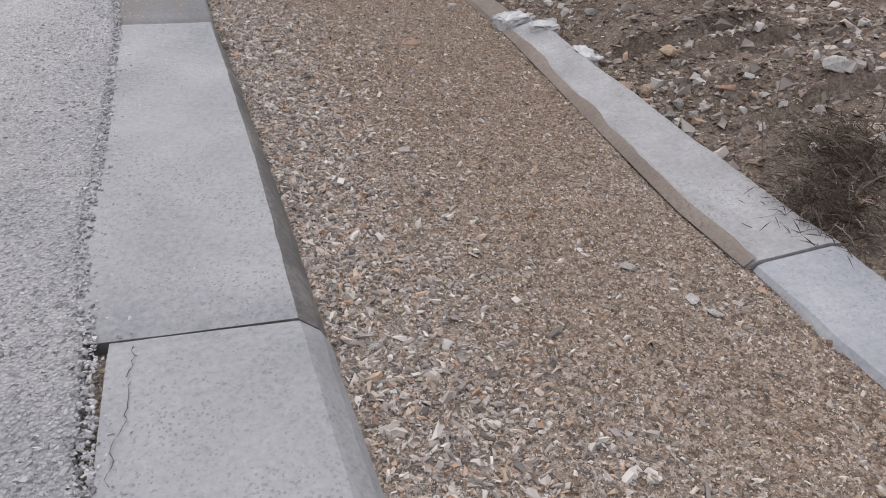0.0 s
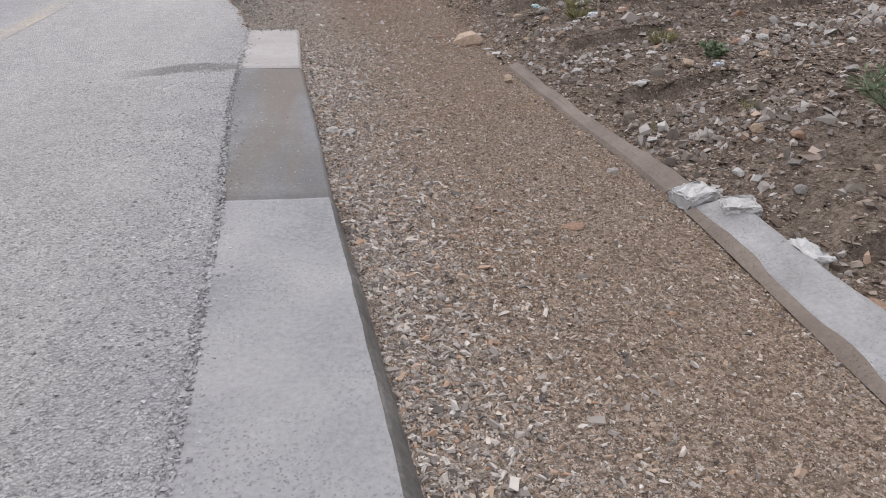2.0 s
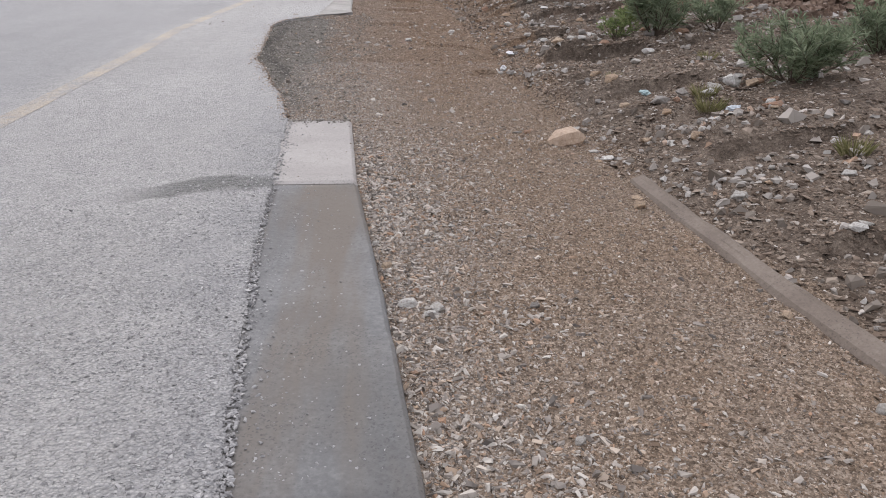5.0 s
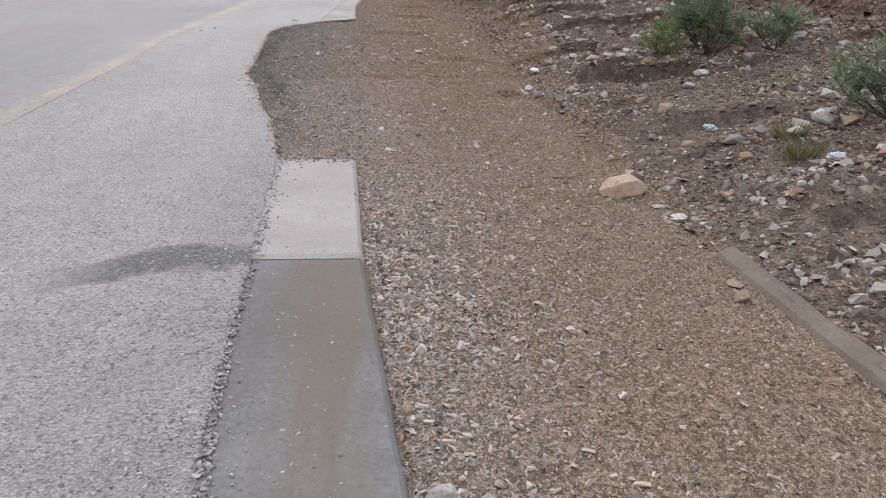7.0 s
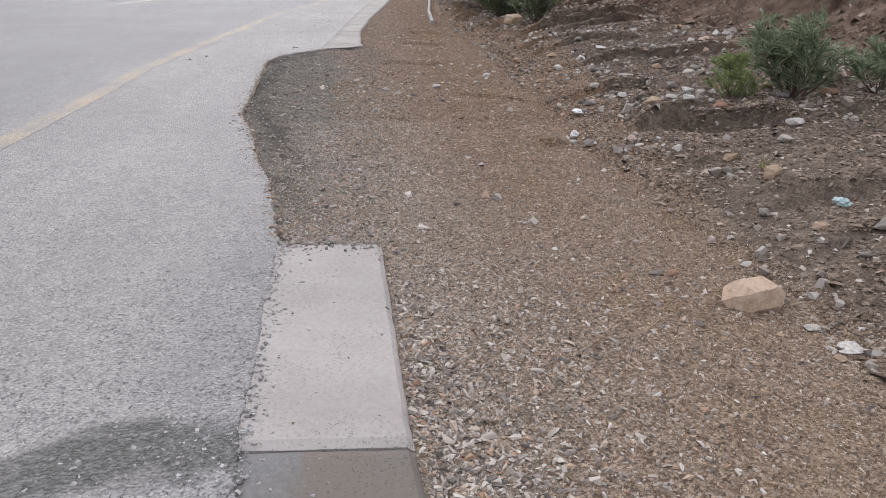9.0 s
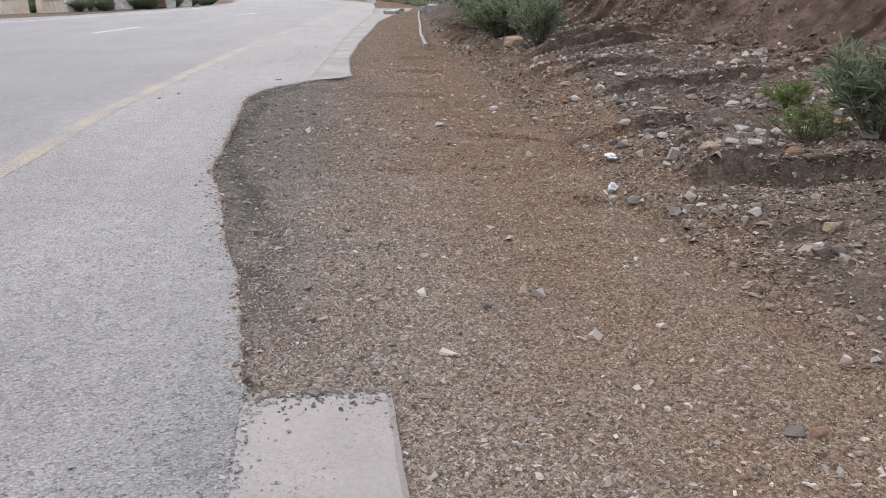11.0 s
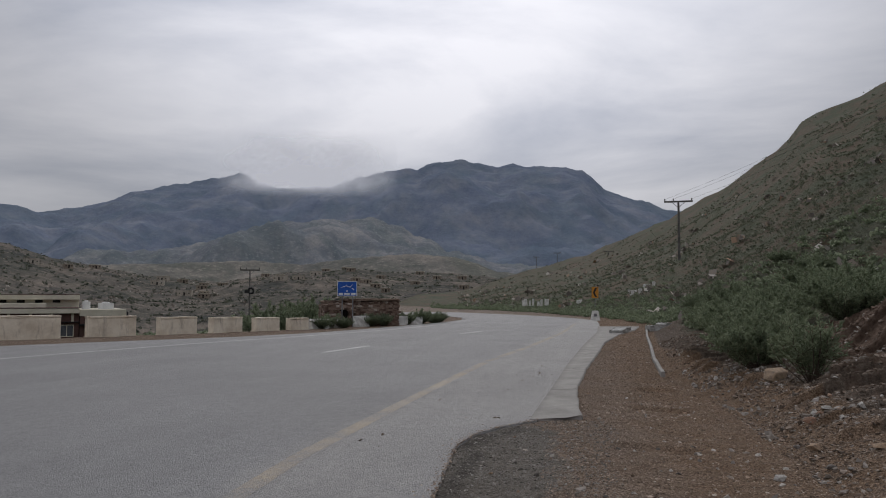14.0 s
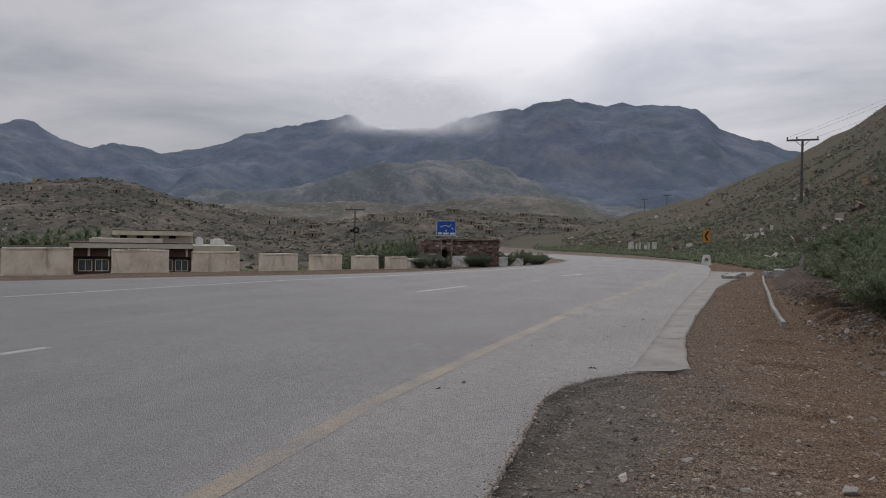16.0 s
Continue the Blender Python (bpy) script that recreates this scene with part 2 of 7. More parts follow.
def make_paint(name, tone, wear):
    """Road paint worn down to the chippings."""
    m = Mat(name, 0.7)
    m.b.inputs["Specular IOR Level"].default_value = 0.36
    chip = m.cells(95.0)
    stone_tone = m.ramp(chip, [(0.2, (0.19, 0.184, 0.174)), (0.85, (0.345, 0.333, 0.314))])
    gone = m.math("ADD", m.math("MULTIPLY", m.noise(1.2, 5, 0.65), 0.6), m.math("MULTIPLY", m.noise(38.0, 3, 0.6), 0.4))
    c = m.mix(m.ramp(gone, [(0.55 - wear * 0.3, 0.0), (0.85 - wear * 0.3, 1.0)]), tone, stone_tone)
    holes = m.ramp(m.noise(42.0, 3, 0.6), [(0.52, 0.0), (0.64, 0.45)])
    m.color(m.mix(holes, c, (0.15, 0.147, 0.147)))
    m.bump(m.math("SUBTRACT", 1.0, m.cells(95.0, "Distance")), 0.008, 1.0)
    return m.m


def make_concrete(name, lo, mid, hi, blotch=1.6, wet=0.0, dust=None):
    m = Mat(name, 0.85)
    big = m.noise(blotch, 5, 0.62, 0.3)
    small = m.noise(45.0, 5, 0.7)
    v = m.math("ADD", m.math("MULTIPLY", big, 0.58), m.math("MULTIPLY", small, 0.42))
    c = m.ramp(v, [(0.34, lo), (0.5, mid), (0.66, hi)])
    if dust:
        # one side silted, the other washed down to the grit
        c = m.mix(m.ramp(m.noise(1.0, 4, 0.6, 0.0, (2.6, 0.35, 1.0)), [(0.42, 0.0), (0.58, 0.85)]), c, dust)
    grains = m.ramp(m.cells(150.0), [(0.12, 0.55), (0.3, 0.0)])
    c = m.mix(m.math("MULTIPLY", grains, m.ramp(m.noise(2.4, 5, 0.65), [(0.4, 0.15), (0.62, 1.0)])), c, tuple(0.45 * v for v in lo))
    pits = m.ramp(m.cells(22.0, "Distance"), [(0.03, 1.0), (0.07, 0.0)])
    keep = m.ramp(m.noise(3.3, 2), [(0.5, 0.0), (0.56, 1.0)])
    c = m.mix(m.math("MULTIPLY", m.math("MULTIPLY", pits, keep), 0.7), c, (0.08, 0.075, 0.07))
    if wet:
        c = m.mix(m.math("MULTIPLY", m.ramp(m.noise(7.0, 4), [(0.35, 0.0), (0.7, 1.0)]), wet), c, (0.10, 0.085, 0.07))
    m.color(c)
    m.bump(m.noise(14.0, 5, 0.65), 0.006, 0.7)
    m.bump(small, 0.002, 0.6)
    return m.m


def make_chips(name, stops, rough=0.92):
    m = Mat(name, rough)
    c = m.ramp(m.island(), stops)
    c = m.mix(m.math("MULTIPLY", m.noise(60.0, 3), 0.28), c, (0.20, 0.15, 0.11))
    m.color(c)
    m.bump(m.noise(160.0, 3), 0.002, 0.5)
    return m.m


def make_stone(name, a, b, dirt=(0.13, 0.10, 0.075)):
    m = Mat(name, 0.88, world=False)
    c = m.mix(m.chance(), a, b)
    c = m.mix(m.ramp(m.noise(9.0, 6, 0.65), [(0.42, 0.0), (0.68, 0.8)]), c, dirt)
    c = m.mix(m.math("MULTIPLY", m.noise(70.0, 3), 0.35), c, (0.30, 0.27, 0.23))
    m.color(c)
    m.bump(m.noise(22.0, 6, 0.7), 0.012, 0.8)
    return m.m


def make_leaf(name, a, b, c):
    m = Mat(name, 0.6)
    m.color(m.ramp(m.island(), [(0.0, a), (0.55, b), (1.0, c)]))
    m.b.inputs["Specular IOR Level"].default_value = 0.3
    thin = m.t.nodes.new("ShaderNodeBsdfTranslucent")
    link(m.t, m.b.inputs["Base Color"].links[0].from_socket, thin.inputs["Color"])
    both = m.t.nodes.new("ShaderNodeMixShader")
    both.inputs[0].default_value = 0.48
    link(m.t, m.b.outputs[0], both.inputs[1])
    link(m.t, thin.outputs[0], both.inputs[2])
    link(m.t, both.outputs[0], m.t.nodes["Material Output"].inputs["Surface"])
    return m.m


def make_plain(name, a, b, scale=3.0, rough=0.7, metal=0.0, world=False, bump=0.0):
    m = Mat(name, rough, world, metal)
    m.color(m.ramp(m.noise(scale, 5, 0.65), [(0.35, a), (0.65, b)]))
    if bump:
        m.bump(m.noise(scale * 6, 5, 0.65), bump, 0.8)
    return m.m


def make_cream():
    m = Mat("weathered_cream_plaster", 0.9)
    c = m.ramp(m.noise(1.4, 6, 0.65), [(0.3, (0.58, 0.49, 0.38)), (0.55, (0.78, 0.70, 0.575)), (0.75, (0.86, 0.79, 0.67))])
    run = m.noise(2.0, 5, 0.7, squash=(1.6, 1.6, 0.35))
    c = m.mix(m.ramp(run, [(0.54, 0.0), (0.68, 0.6)]), c, (0.26, 0.20, 0.15))
    m.color(c)
    m.bump(m.noise(18.0, 5), 0.008, 0.7)
    return m.m


def make_mountain(name, low, mid, rock, scale, fine=1.0):
    m = Mat(name, 1.0)
    m.b.inputs["Specular IOR Level"].default_value = 0.0
    base = m.noise(scale, 9, 0.62)
    cover = m.ramp(m.noise(scale * 0.7, 5, 0.6, 0.6), [(0.45, 0.0), (0.6, 0.55)])
    gully = m.noise(scale * 2.6, 8, 0.7)
    c = m.ramp(m.math("ADD", m.math("MULTIPLY", base, 0.5), m.math("MULTIPLY", gully, 0.5)), [(0.38, low), (0.5, mid), (0.62, rock)])
    # broad belts of thicker scrub
    c = m.mix(cover, c, (0.85 * low[0], 0.95 * low[1], 0.85 * low[2]))
    # scrub and bare rock too small to model
    c = m.mix(m.ramp(m.noise(scale * 14, 6, 0.7), [(0.44, 0.0), (0.68, 0.4 * fine)]), c, tuple(0.75 * v for v in low))
    c = m.mix(m.ramp(m.noise(scale * 9, 7, 0.75, 0.0, (1.0, 1.0, 2.2)), [(0.53, 0.0), (0.68, 0.75 * fine)]), c, tuple(1.2 * v for v in rock))
    m.color(c)
    m.bump(m.noise(scale * 4, 8, 0.65), 0.10 / scale, 0.8)
    m.bump(m.noise(scale * 14, 6, 0.7), 0.012 / scale, 0.6)
    return m.m


GROUND, ASPHALT = make_ground(), make_asphalt()
CONCRETE = make_concrete("pale_concrete", (0.175, 0.176, 0.178), (0.262, 0.258, 0.25), (0.34, 0.33, 0.312), 1.2)
CONCRETE_GUTTER = make_concrete("dusty_gutter_concrete", (0.20, 0.188, 0.168), (0.29, 0.274, 0.248), (0.375, 0.355, 0.322), 1.6)
CONCRETE_WARM = make_concrete("clean_warm_concrete", (0.265, 0.245, 0.225), (0.32, 0.297, 0.275), (0.375, 0.35, 0.325))
CONCRETE_DIRTY = make_concrete("soil_stained_concrete", (0.105, 0.104, 0.102), (0.15, 0.148, 0.144), (0.225, 0.222, 0.215), 1.1, dust=(0.148, 0.124, 0.10))
# darker tone for the second kerb slab's inner and end faces
CONCRETE_DARK = make_concrete("dark_concrete_edge", (0.07, 0.065, 0.059), (0.115, 0.106, 0.096), (0.20, 0.187, 0.168), 4.0)
MUD = make_concrete("silt_covered_kerb", (0.125, 0.098, 0.078), (0.165, 0.132, 0.106), (0.215, 0.178, 0.145), 2.0)
CHIP_GREY = make_chips("grey_shale_chips", [(0.0, (0.09, 0.082, 0.075)), (0.22, (0.25, 0.222, 0.195)), (0.55, (0.43, 0.385, 0.335)), (0.76, (0.58, 0.54, 0.48)), (0.88, (0.43, 0.325, 0.235)), (0.96, (0.38, 0.235, 0.15)), (1.0, (0.66, 0.62, 0.56))])
CHIP_TAN = make_chips("ochre_gravel_chips", [(0.0, (0.08, 0.056, 0.039)), (0.28, (0.19, 0.133, 0.092)), (0.6, (0.31, 0.222, 0.154)), (0.9, (0.43, 0.33, 0.245)), (1.0, (0.62, 0.54, 0.45))])
CHIP_EARTH = make_chips("brown_earthy_chips", [(0.0, (0.11, 0.08, 0.059)), (0.35, (0.265, 0.193, 0.143)), (0.7, (0.42, 0.32, 0.242)), (0.96, (0.54, 0.435, 0.34)), (1.0, (0.66, 0.59, 0.50))])
CHIP_BAY = make_chips("dull_grey_chips", [(0.0, (0.09, 0.085, 0.075)), (0.4, (0.19, 0.178, 0.157)), (0.8, (0.30, 0.28, 0.248)), (1.0, (0.43, 0.405, 0.365))])
CHIP_DARK = make_chips("dark_bank_shards", [(0.0, (0.05, 0.036, 0.027)), (0.35, (0.13, 0.093, 0.067)), (0.7, (0.225, 0.17, 0.128)), (0.92, (0.33, 0.275, 0.22)), (1.0, (0.54, 0.50, 0.45))])
CLOD = make_chips("reddish_earth_clods", [(0.0, (0.085, 0.055, 0.04)), (0.5, (0.16, 0.108, 0.08)), (0.9, (0.235, 0.165, 0.122)), (1.0, (0.36, 0.30, 0.25))])
CHIP_PALE = make_chips("pale_bank_stones", [(0.0, (0.12, 0.10, 0.082)), (0.35, (0.235, 0.203, 0.17)), (0.7, (0.36, 0.33, 0.295)), (0.9, (0.50, 0.475, 0.435)), (1.0, (0.42, 0.28, 0.19))])
CHIP_ROAD = make_chips("grey_road_chippings", [(0.0, (0.15, 0.15, 0.152)), (0.3, (0.25, 0.248, 0.247)), (0.7, (0.35, 0.346, 0.34)), (0.95, (0.43, 0.422, 0.41)), (1.0, (0.52, 0.51, 0.495))], 0.75)
STONE_PALE = make_stone("pale_limestone", (0.42, 0.395, 0.355), (0.66, 0.64, 0.60), (0.24, 0.20, 0.16))
STONE_GREY = make_stone("grey_shale_stone", (0.17, 0.155, 0.14), (0.33, 0.31, 0.285))
STONE_TAN = make_stone("tan_sandstone", (0.44, 0.29, 0.175), (0.50, 0.37, 0.25))
STONE_PINK = make_stone("pinkish_broken_sandstone", (0.54, 0.40, 0.29), (0.60, 0.46, 0.35), (0.36, 0.24, 0.155))
STONE_RUST = make_stone("rusty_red_stone", (0.30, 0.145, 0.085), (0.38, 0.22, 0.13))
LEAF_GREY = make_leaf("grey_green_leaves", (0.11, 0.14, 0.085), (0.20, 0.245, 0.15), (0.32, 0.36, 0.24))
LEAF_DARK = make_leaf("dark_green_leaves", (0.115, 0.145, 0.085), (0.20, 0.24, 0.145), (0.32, 0.355, 0.235))
LEAF_HILL = make_leaf("dull_olive_scrub", (0.105, 0.122, 0.078), (0.15, 0.16, 0.108), (0.21, 0.21, 0.155))
LEAF_VALLEY = make_leaf("dark_valley_scrub", (0.075, 0.088, 0.066), (0.115, 0.125, 0.093), (0.165, 0.165, 0.125))
LEAF_LIME = make_leaf("fresh_green_leaves", (0.12, 0.165, 0.06), (0.18, 0.23, 0.09), (0.27, 0.30, 0.14))
LEAF_DRY = make_leaf("dry_grass_blades", (0.15, 0.15, 0.06), (0.22, 0.21, 0.10), (0.33, 0.29, 0.16))
TWIG = make_plain("brown_twig_bark", (0.06, 0.045, 0.032), (0.13, 0.10, 0.075), 12)
TWIG_DEAD = make_plain("dry_grey_twigs", (0.10, 0.08, 0.062), (0.24, 0.20, 0.155), 9)
CREAM = make_cream()
BRICK = make_plain("maroon_brickwork", (0.085, 0.05, 0.043), (0.135, 0.075, 0.062), 1.2, 0.9, world=True)
ROOF_CREAM = make_plain("cream_painted_band", (0.50, 0.46, 0.36), (0.64, 0.60, 0.49), 0.8, 0.85, world=True)
# near-black: shade of interiors and canopy edges is put into the colour
DARK_OPENING = make_plain("dark_unlit_interior", (0.012, 0.011, 0.011), (0.025, 0.022, 0.02), 2.0, 0.95)
RUBBLE = make_plain("brown_rubble_masonry", (0.14, 0.095, 0.07), (0.27, 0.20, 0.15), 2.6, 0.95, world=True, bump=0.03)
YELLOW_PAINT = make_paint("worn_yellow_road_paint", (0.48, 0.375, 0.245), 0.85)
WHITE_PAINT = make_paint("worn_white_road_paint", (0.60, 0.59, 0.57), 0.35)
WHITE_WASH = make_plain("whitewashed_stone", (0.52, 0.51, 0.48), (0.76, 0.75, 0.71), 4.0, 0.85)
BLUE_SIGN = make_plain("blue_sign_sheet", (0.012, 0.07, 0.33), (0.02, 0.10, 0.42), 3.0, 0.5)
WHITE_SIGN = make_plain("white_sign_lettering", (0.55, 0.58, 0.62), (0.72, 0.74, 0.76), 6.0, 0.5)
CHEVRON_PAINT = make_plain("orange_reflective_sheet", (0.52, 0.21, 0.03), (0.66, 0.30, 0.05), 3.0, 0.45)
BLACK_PAINT = make_plain("black_paint", (0.012, 0.012, 0.012), (0.03, 0.03, 0.03), 5.0, 0.6)
STEEL = make_plain("galvanised_steel", (0.16, 0.16, 0.165), (0.27, 0.27, 0.275), 4.0, 0.5, 0.6)
POLE_DARK = make_plain("weathered_pole", (0.085, 0.08, 0.075), (0.15, 0.14, 0.128), 2.0, 0.8)
WINDOW = make_plain("dusty_window_pane", (0.06, 0.065, 0.075), (0.12, 0.125, 0.135), 2.0, 0.25)
TANK_WHITE = make_plain("white_water_tank", (0.6, 0.6, 0.58), (0.72, 0.72, 0.7), 2.0, 0.5)
PAPER = make_plain("crumpled_white_paper", (0.55, 0.55, 0.55), (0.78, 0.78, 0.78), 14.0, 0.7)
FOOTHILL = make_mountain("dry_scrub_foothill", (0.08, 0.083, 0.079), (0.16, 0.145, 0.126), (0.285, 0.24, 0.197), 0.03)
# the haze of distance is put into the spur's and range's base colours
SPUR = make_mountain("hazed_scrub_and_rock_spur", (0.17, 0.19, 0.215), (0.228, 0.24, 0.255), (0.35, 0.34, 0.325), 0.016, 0.8)
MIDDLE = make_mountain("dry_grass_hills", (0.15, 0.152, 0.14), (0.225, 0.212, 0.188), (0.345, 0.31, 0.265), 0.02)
RANGE = make_mountain("hazed_blue_grey_mountain", (0.158, 0.192, 0.262), (0.205, 0.236, 0.296), (0.275, 0.294, 0.33), 0.008, 0.4)


# ---------------------------------------------------------------- mesh helpers
def mesh_from(name, verts, faces, mat, smooth=False):
    """A mesh from numpy arrays; all faces have the same number of corners."""
    verts, faces = np.asarray(verts, dtype=np.float32), np.asarray(faces, dtype=np.int32)
    me = bpy.data.meshes.new(name)
    k = faces.shape[1]
    me.vertices.add(len(verts))
    me.vertices.foreach_set("co", verts.ravel())
    me.loops.add(faces.size)
    me.loops.foreach_set("vertex_index", faces.ravel())
    me.polygons.add(len(faces))
    me.polygons.foreach_set("loop_start", np.arange(0, faces.size, k, dtype=np.int32))
    me.polygons.foreach_set("use_smooth", np.full(len(faces), smooth, dtype=bool))
    me.update(calc_edges=True)
    me.validate()
    me.materials.append(mat)
    return me


def grid_faces(nu, nv):
    a = np.arange(nu * nv).reshape(nu, nv)
    return np.stack([a[:-1, :-1], a[1:, :-1], a[1:, 1:], a[:-1, 1:]], -1).reshape(-1, 4)


def finish(bm, name, mat, smooth=False):
    bmesh.ops.recalc_face_normals(bm, faces=bm.faces)
    me = bpy.data.meshes.new(name)
    bm.to_mesh(me)
    bm.free()
    for p in me.polygons:
        p.use_smooth = smooth
    me.materials.append(mat)
    return me


def part(name, bm, mat, parent, label="", smooth=False):
    ob = new(name, finish(bm, name, mat, smooth))
    ob.parent = parent
    return tagged(ob, label)


def base(name, m, label, category, group="", kind=""):
    ob = new(name)
    ob.matrix_world = m
    return tagged(ob, label, category, group, kind)


def box(bm, x0, y0, z0, x1, y1, z1, bevel=0.0, jitter=0.0, rng=None, cuts=0):
    b = bmesh.new()
    bmesh.ops.create_cube(b, size=1.0)
    for v in b.verts:
        v.co = Vector(((x0 + x1) / 2 + v.co.x * (x1 - x0), (y0 + y1) / 2 + v.co.y * (y1 - y0), (z0 + z1) / 2 + v.co.z * (z1 - z0)))
    if bevel:
        bmesh.ops.bevel(b, geom=list(b.edges), offset=bevel, segments=2, affect="EDGES", profile=0.6)
    if cuts:
        bmesh.ops.subdivide_edges(b, edges=list(b.edges), cuts=cuts, use_grid_fill=True)
    if jitter and rng:
        for v in b.verts:
            v.co += Vector((rng.uniform(-1, 1), rng.uniform(-1, 1), rng.uniform(-1, 1))) * jitter
    me = bpy.data.meshes.new("tmp")
    b.to_mesh(me)
    b.free()
    bm.from_mesh(me)
    bpy.data.meshes.remove(me)
    return bm


def tube(bm, points, radii, sides=6):
    """A tapered tube along points."""
    rings = []
    for i, p in enumerate(points):
        p = Vector(p)
        d = (Vector(points[min(i + 1, len(points) - 1)]) - Vector(points[max(i - 1, 0)])).normalized()
        a = d.cross(Vector((0.31, 0.17, 0.93)))
        a = a.normalized() if a.length > 1e-4 else Vector((1, 0, 0))
        b = d.cross(a)
        r = radii[i]
        rings.append([bm.verts.new(p + (a * math.cos(q) + b * math.sin(q)) * r) for q in [2 * math.pi * k / sides for k in range(sides)]])
    for r0, r1 in zip(rings, rings[1:]):
        for k in range(sides):
            bm.faces.new((r0[k], r0[(k + 1) % sides], r1[(k + 1) % sides], r1[k]))
    bm.faces.new(rings[0][::-1])
    bm.faces.new(rings[-1])
    return bm


# smooth value noise on numpy arrays
LATTICE = np.random.RandomState(5).rand(256, 256)


def vnoise(x, y):
    xi, yi = np.floor(x).astype(int), np.floor(y).astype(int)
    fx, fy = x - xi, y - yi
    fx, fy = fx * fx * (3 - 2 * fx), fy * fy * (3 - 2 * fy)
    g = lambda a, b: LATTICE[a % 256, b % 256]
    return (g(xi, yi) * (1 - fx) + g(xi + 1, yi) * fx) * (1 - fy) + (g(xi, yi + 1) * (1 - fx) + g(xi + 1, yi + 1) * fx) * fy


def fbm(x, y, octaves=4, gain=0.5):
    total, amp, norm = 0.0, 1.0, 0.0
    for o in range(octaves):
        total = total + amp * (vnoise(x * 2 ** o + 17.3 * o, y * 2 ** o + 9.1 * o) - 0.5)
        norm, amp = norm + amp, amp * gain
    return total / norm


def step(a, b, x):
    t = np.clip((x - a) / (b - a), 0, 1)
    return t * t * (3 - 2 * t)


def curve(pairs):
    k, v = zip(*pairs)
    return lambda s: np.interp(s, k, v)


# ---------------------------------------------------------------- plan of the place
HUB = (-0.65, 9.0)
road_right = curve([(-40, -0.2), (-1, -0.28), (1.3, -0.42), (1.85, -0.47), (2.31, -0.545), (2.9, -0.56), (3.44, -0.58), (4.7, -0.65), (5.3, -0.71), (6.2, -0.78), (7.0, -0.845),
                    (7.7, -0.86), (8.6, -0.905), (9.5, -0.945), (9.75, -0.98), (10.8, -1.16), (11.2, -1.27), (12.6, -1.55), (13.0, -1.68), (14.2, -1.76), (15.6, -1.85), (17.0, -1.95),
                    (17.7, -1.85), (18.25, -1.62), (18.85, -1.2), (20.5, -1.12), (22.7, -1.02), (27, -0.84), (35, -0.40), (44, 0.22), (55, 0.5), (61, 0.5)])
road_left = curve([(-40, -23), (10, -23), (25, -20.7), (27.7, -19.4), (29.9, -18.3), (33.1, -16.2), (36.7, -13.6), (40.2, -12.0), (44.2, -11.0), (51, -9.7), (57, -8.8), (61, -8.6)])
road_level = curve([(-40, 0.1), (3.5, 0.095), (4.8, 0.085), (6, 0.055), (8, 0.03), (10, 0.012), (14, 0.0)])
slab_right = curve([(-3, 0.5), (0.0, 0.29), (1.18, 0.19), (1.855, 0.133), (2.94, 0.058), (4.765, -0.105), (6.1, -0.205), (7.74, -0.345), (9.56, -0.424)])
bank_foot = curve([(-20, 2.05), (2.2, 2.05), (4.0, 1.93), (5.0, 1.78), (6.2, 1.66), (7.6, 1.52), (9, 1.45), (10.5, 1.38), (12, 1.36), (15, 1.45), (18, 1.6), (22, 1.6), (25, 1.25), (35, 1.85), (45, 2.6), (60, 5.0), (80, 9.0), (200, 20)])
bank_rise = curve([(0, 0), (0.25, 0.11), (0.6, 0.25), (0.9, 0.34), (1.3, 0.45), (2.0, 0.56), (3.0, 0.68), (4.5, 0.9), (8, 1.15), (15, 1.5), (4000, 1.5)])
cut_foot = curve([(-20, 6.5), (8, 5.9), (14, 5.3), (17, 5.2), (22, 4.7), (24.5, 4.5), (28, 4.4), (40, 4.4)])
cut_height = curve([(-20, 1.2), (6, 1.2), (12, 1.55), (18, 1.5), (22, 1.45), (25, 1.2), (27, 0.75), (29, 0.3), (31, 0.0)])
hill_reach = curve([(-12, 330), (-4, 290), (4, 240), (10, 200), (20, 170), (40, 150), (180, 150)])
hill_start = curve([(-14, 130), (-10, 100), (-5, 84), (0, 64), (5, 46), (10, 34), (15, 28), (20, 21), (30, 15), (60, 12), (180, 12)])
hill_skyline = curve([(-14, 0), (-8.2, 0.46), (-3.95, 1.96), (0.24, 3.0), (4.34, 4.8), (7.9, 6.25), (10.2, 7.5), (13.5, 9.7), (15.0, 11.3), (15.5, 12.0), (16.7, 12.4), (18.5, 12.7), (19.2, 13.2), (21.3, 13.8), (40, 16), (90, 15), (150, 0)])


def left_edge_far(y):
    return np.interp(y, [-40, 10, 25, 31.5, 37.8, 44.2, 51, 57, 61, 66, 70, 76, 85, 100, 150, 400, 4600], [-24.5, -24.5, -23.4, -21.9, -17.7, -13.9, -11.6, -10.2, -9.8, -10.8, -12.5, -16.5, -25, -28, -36, -80, -900])


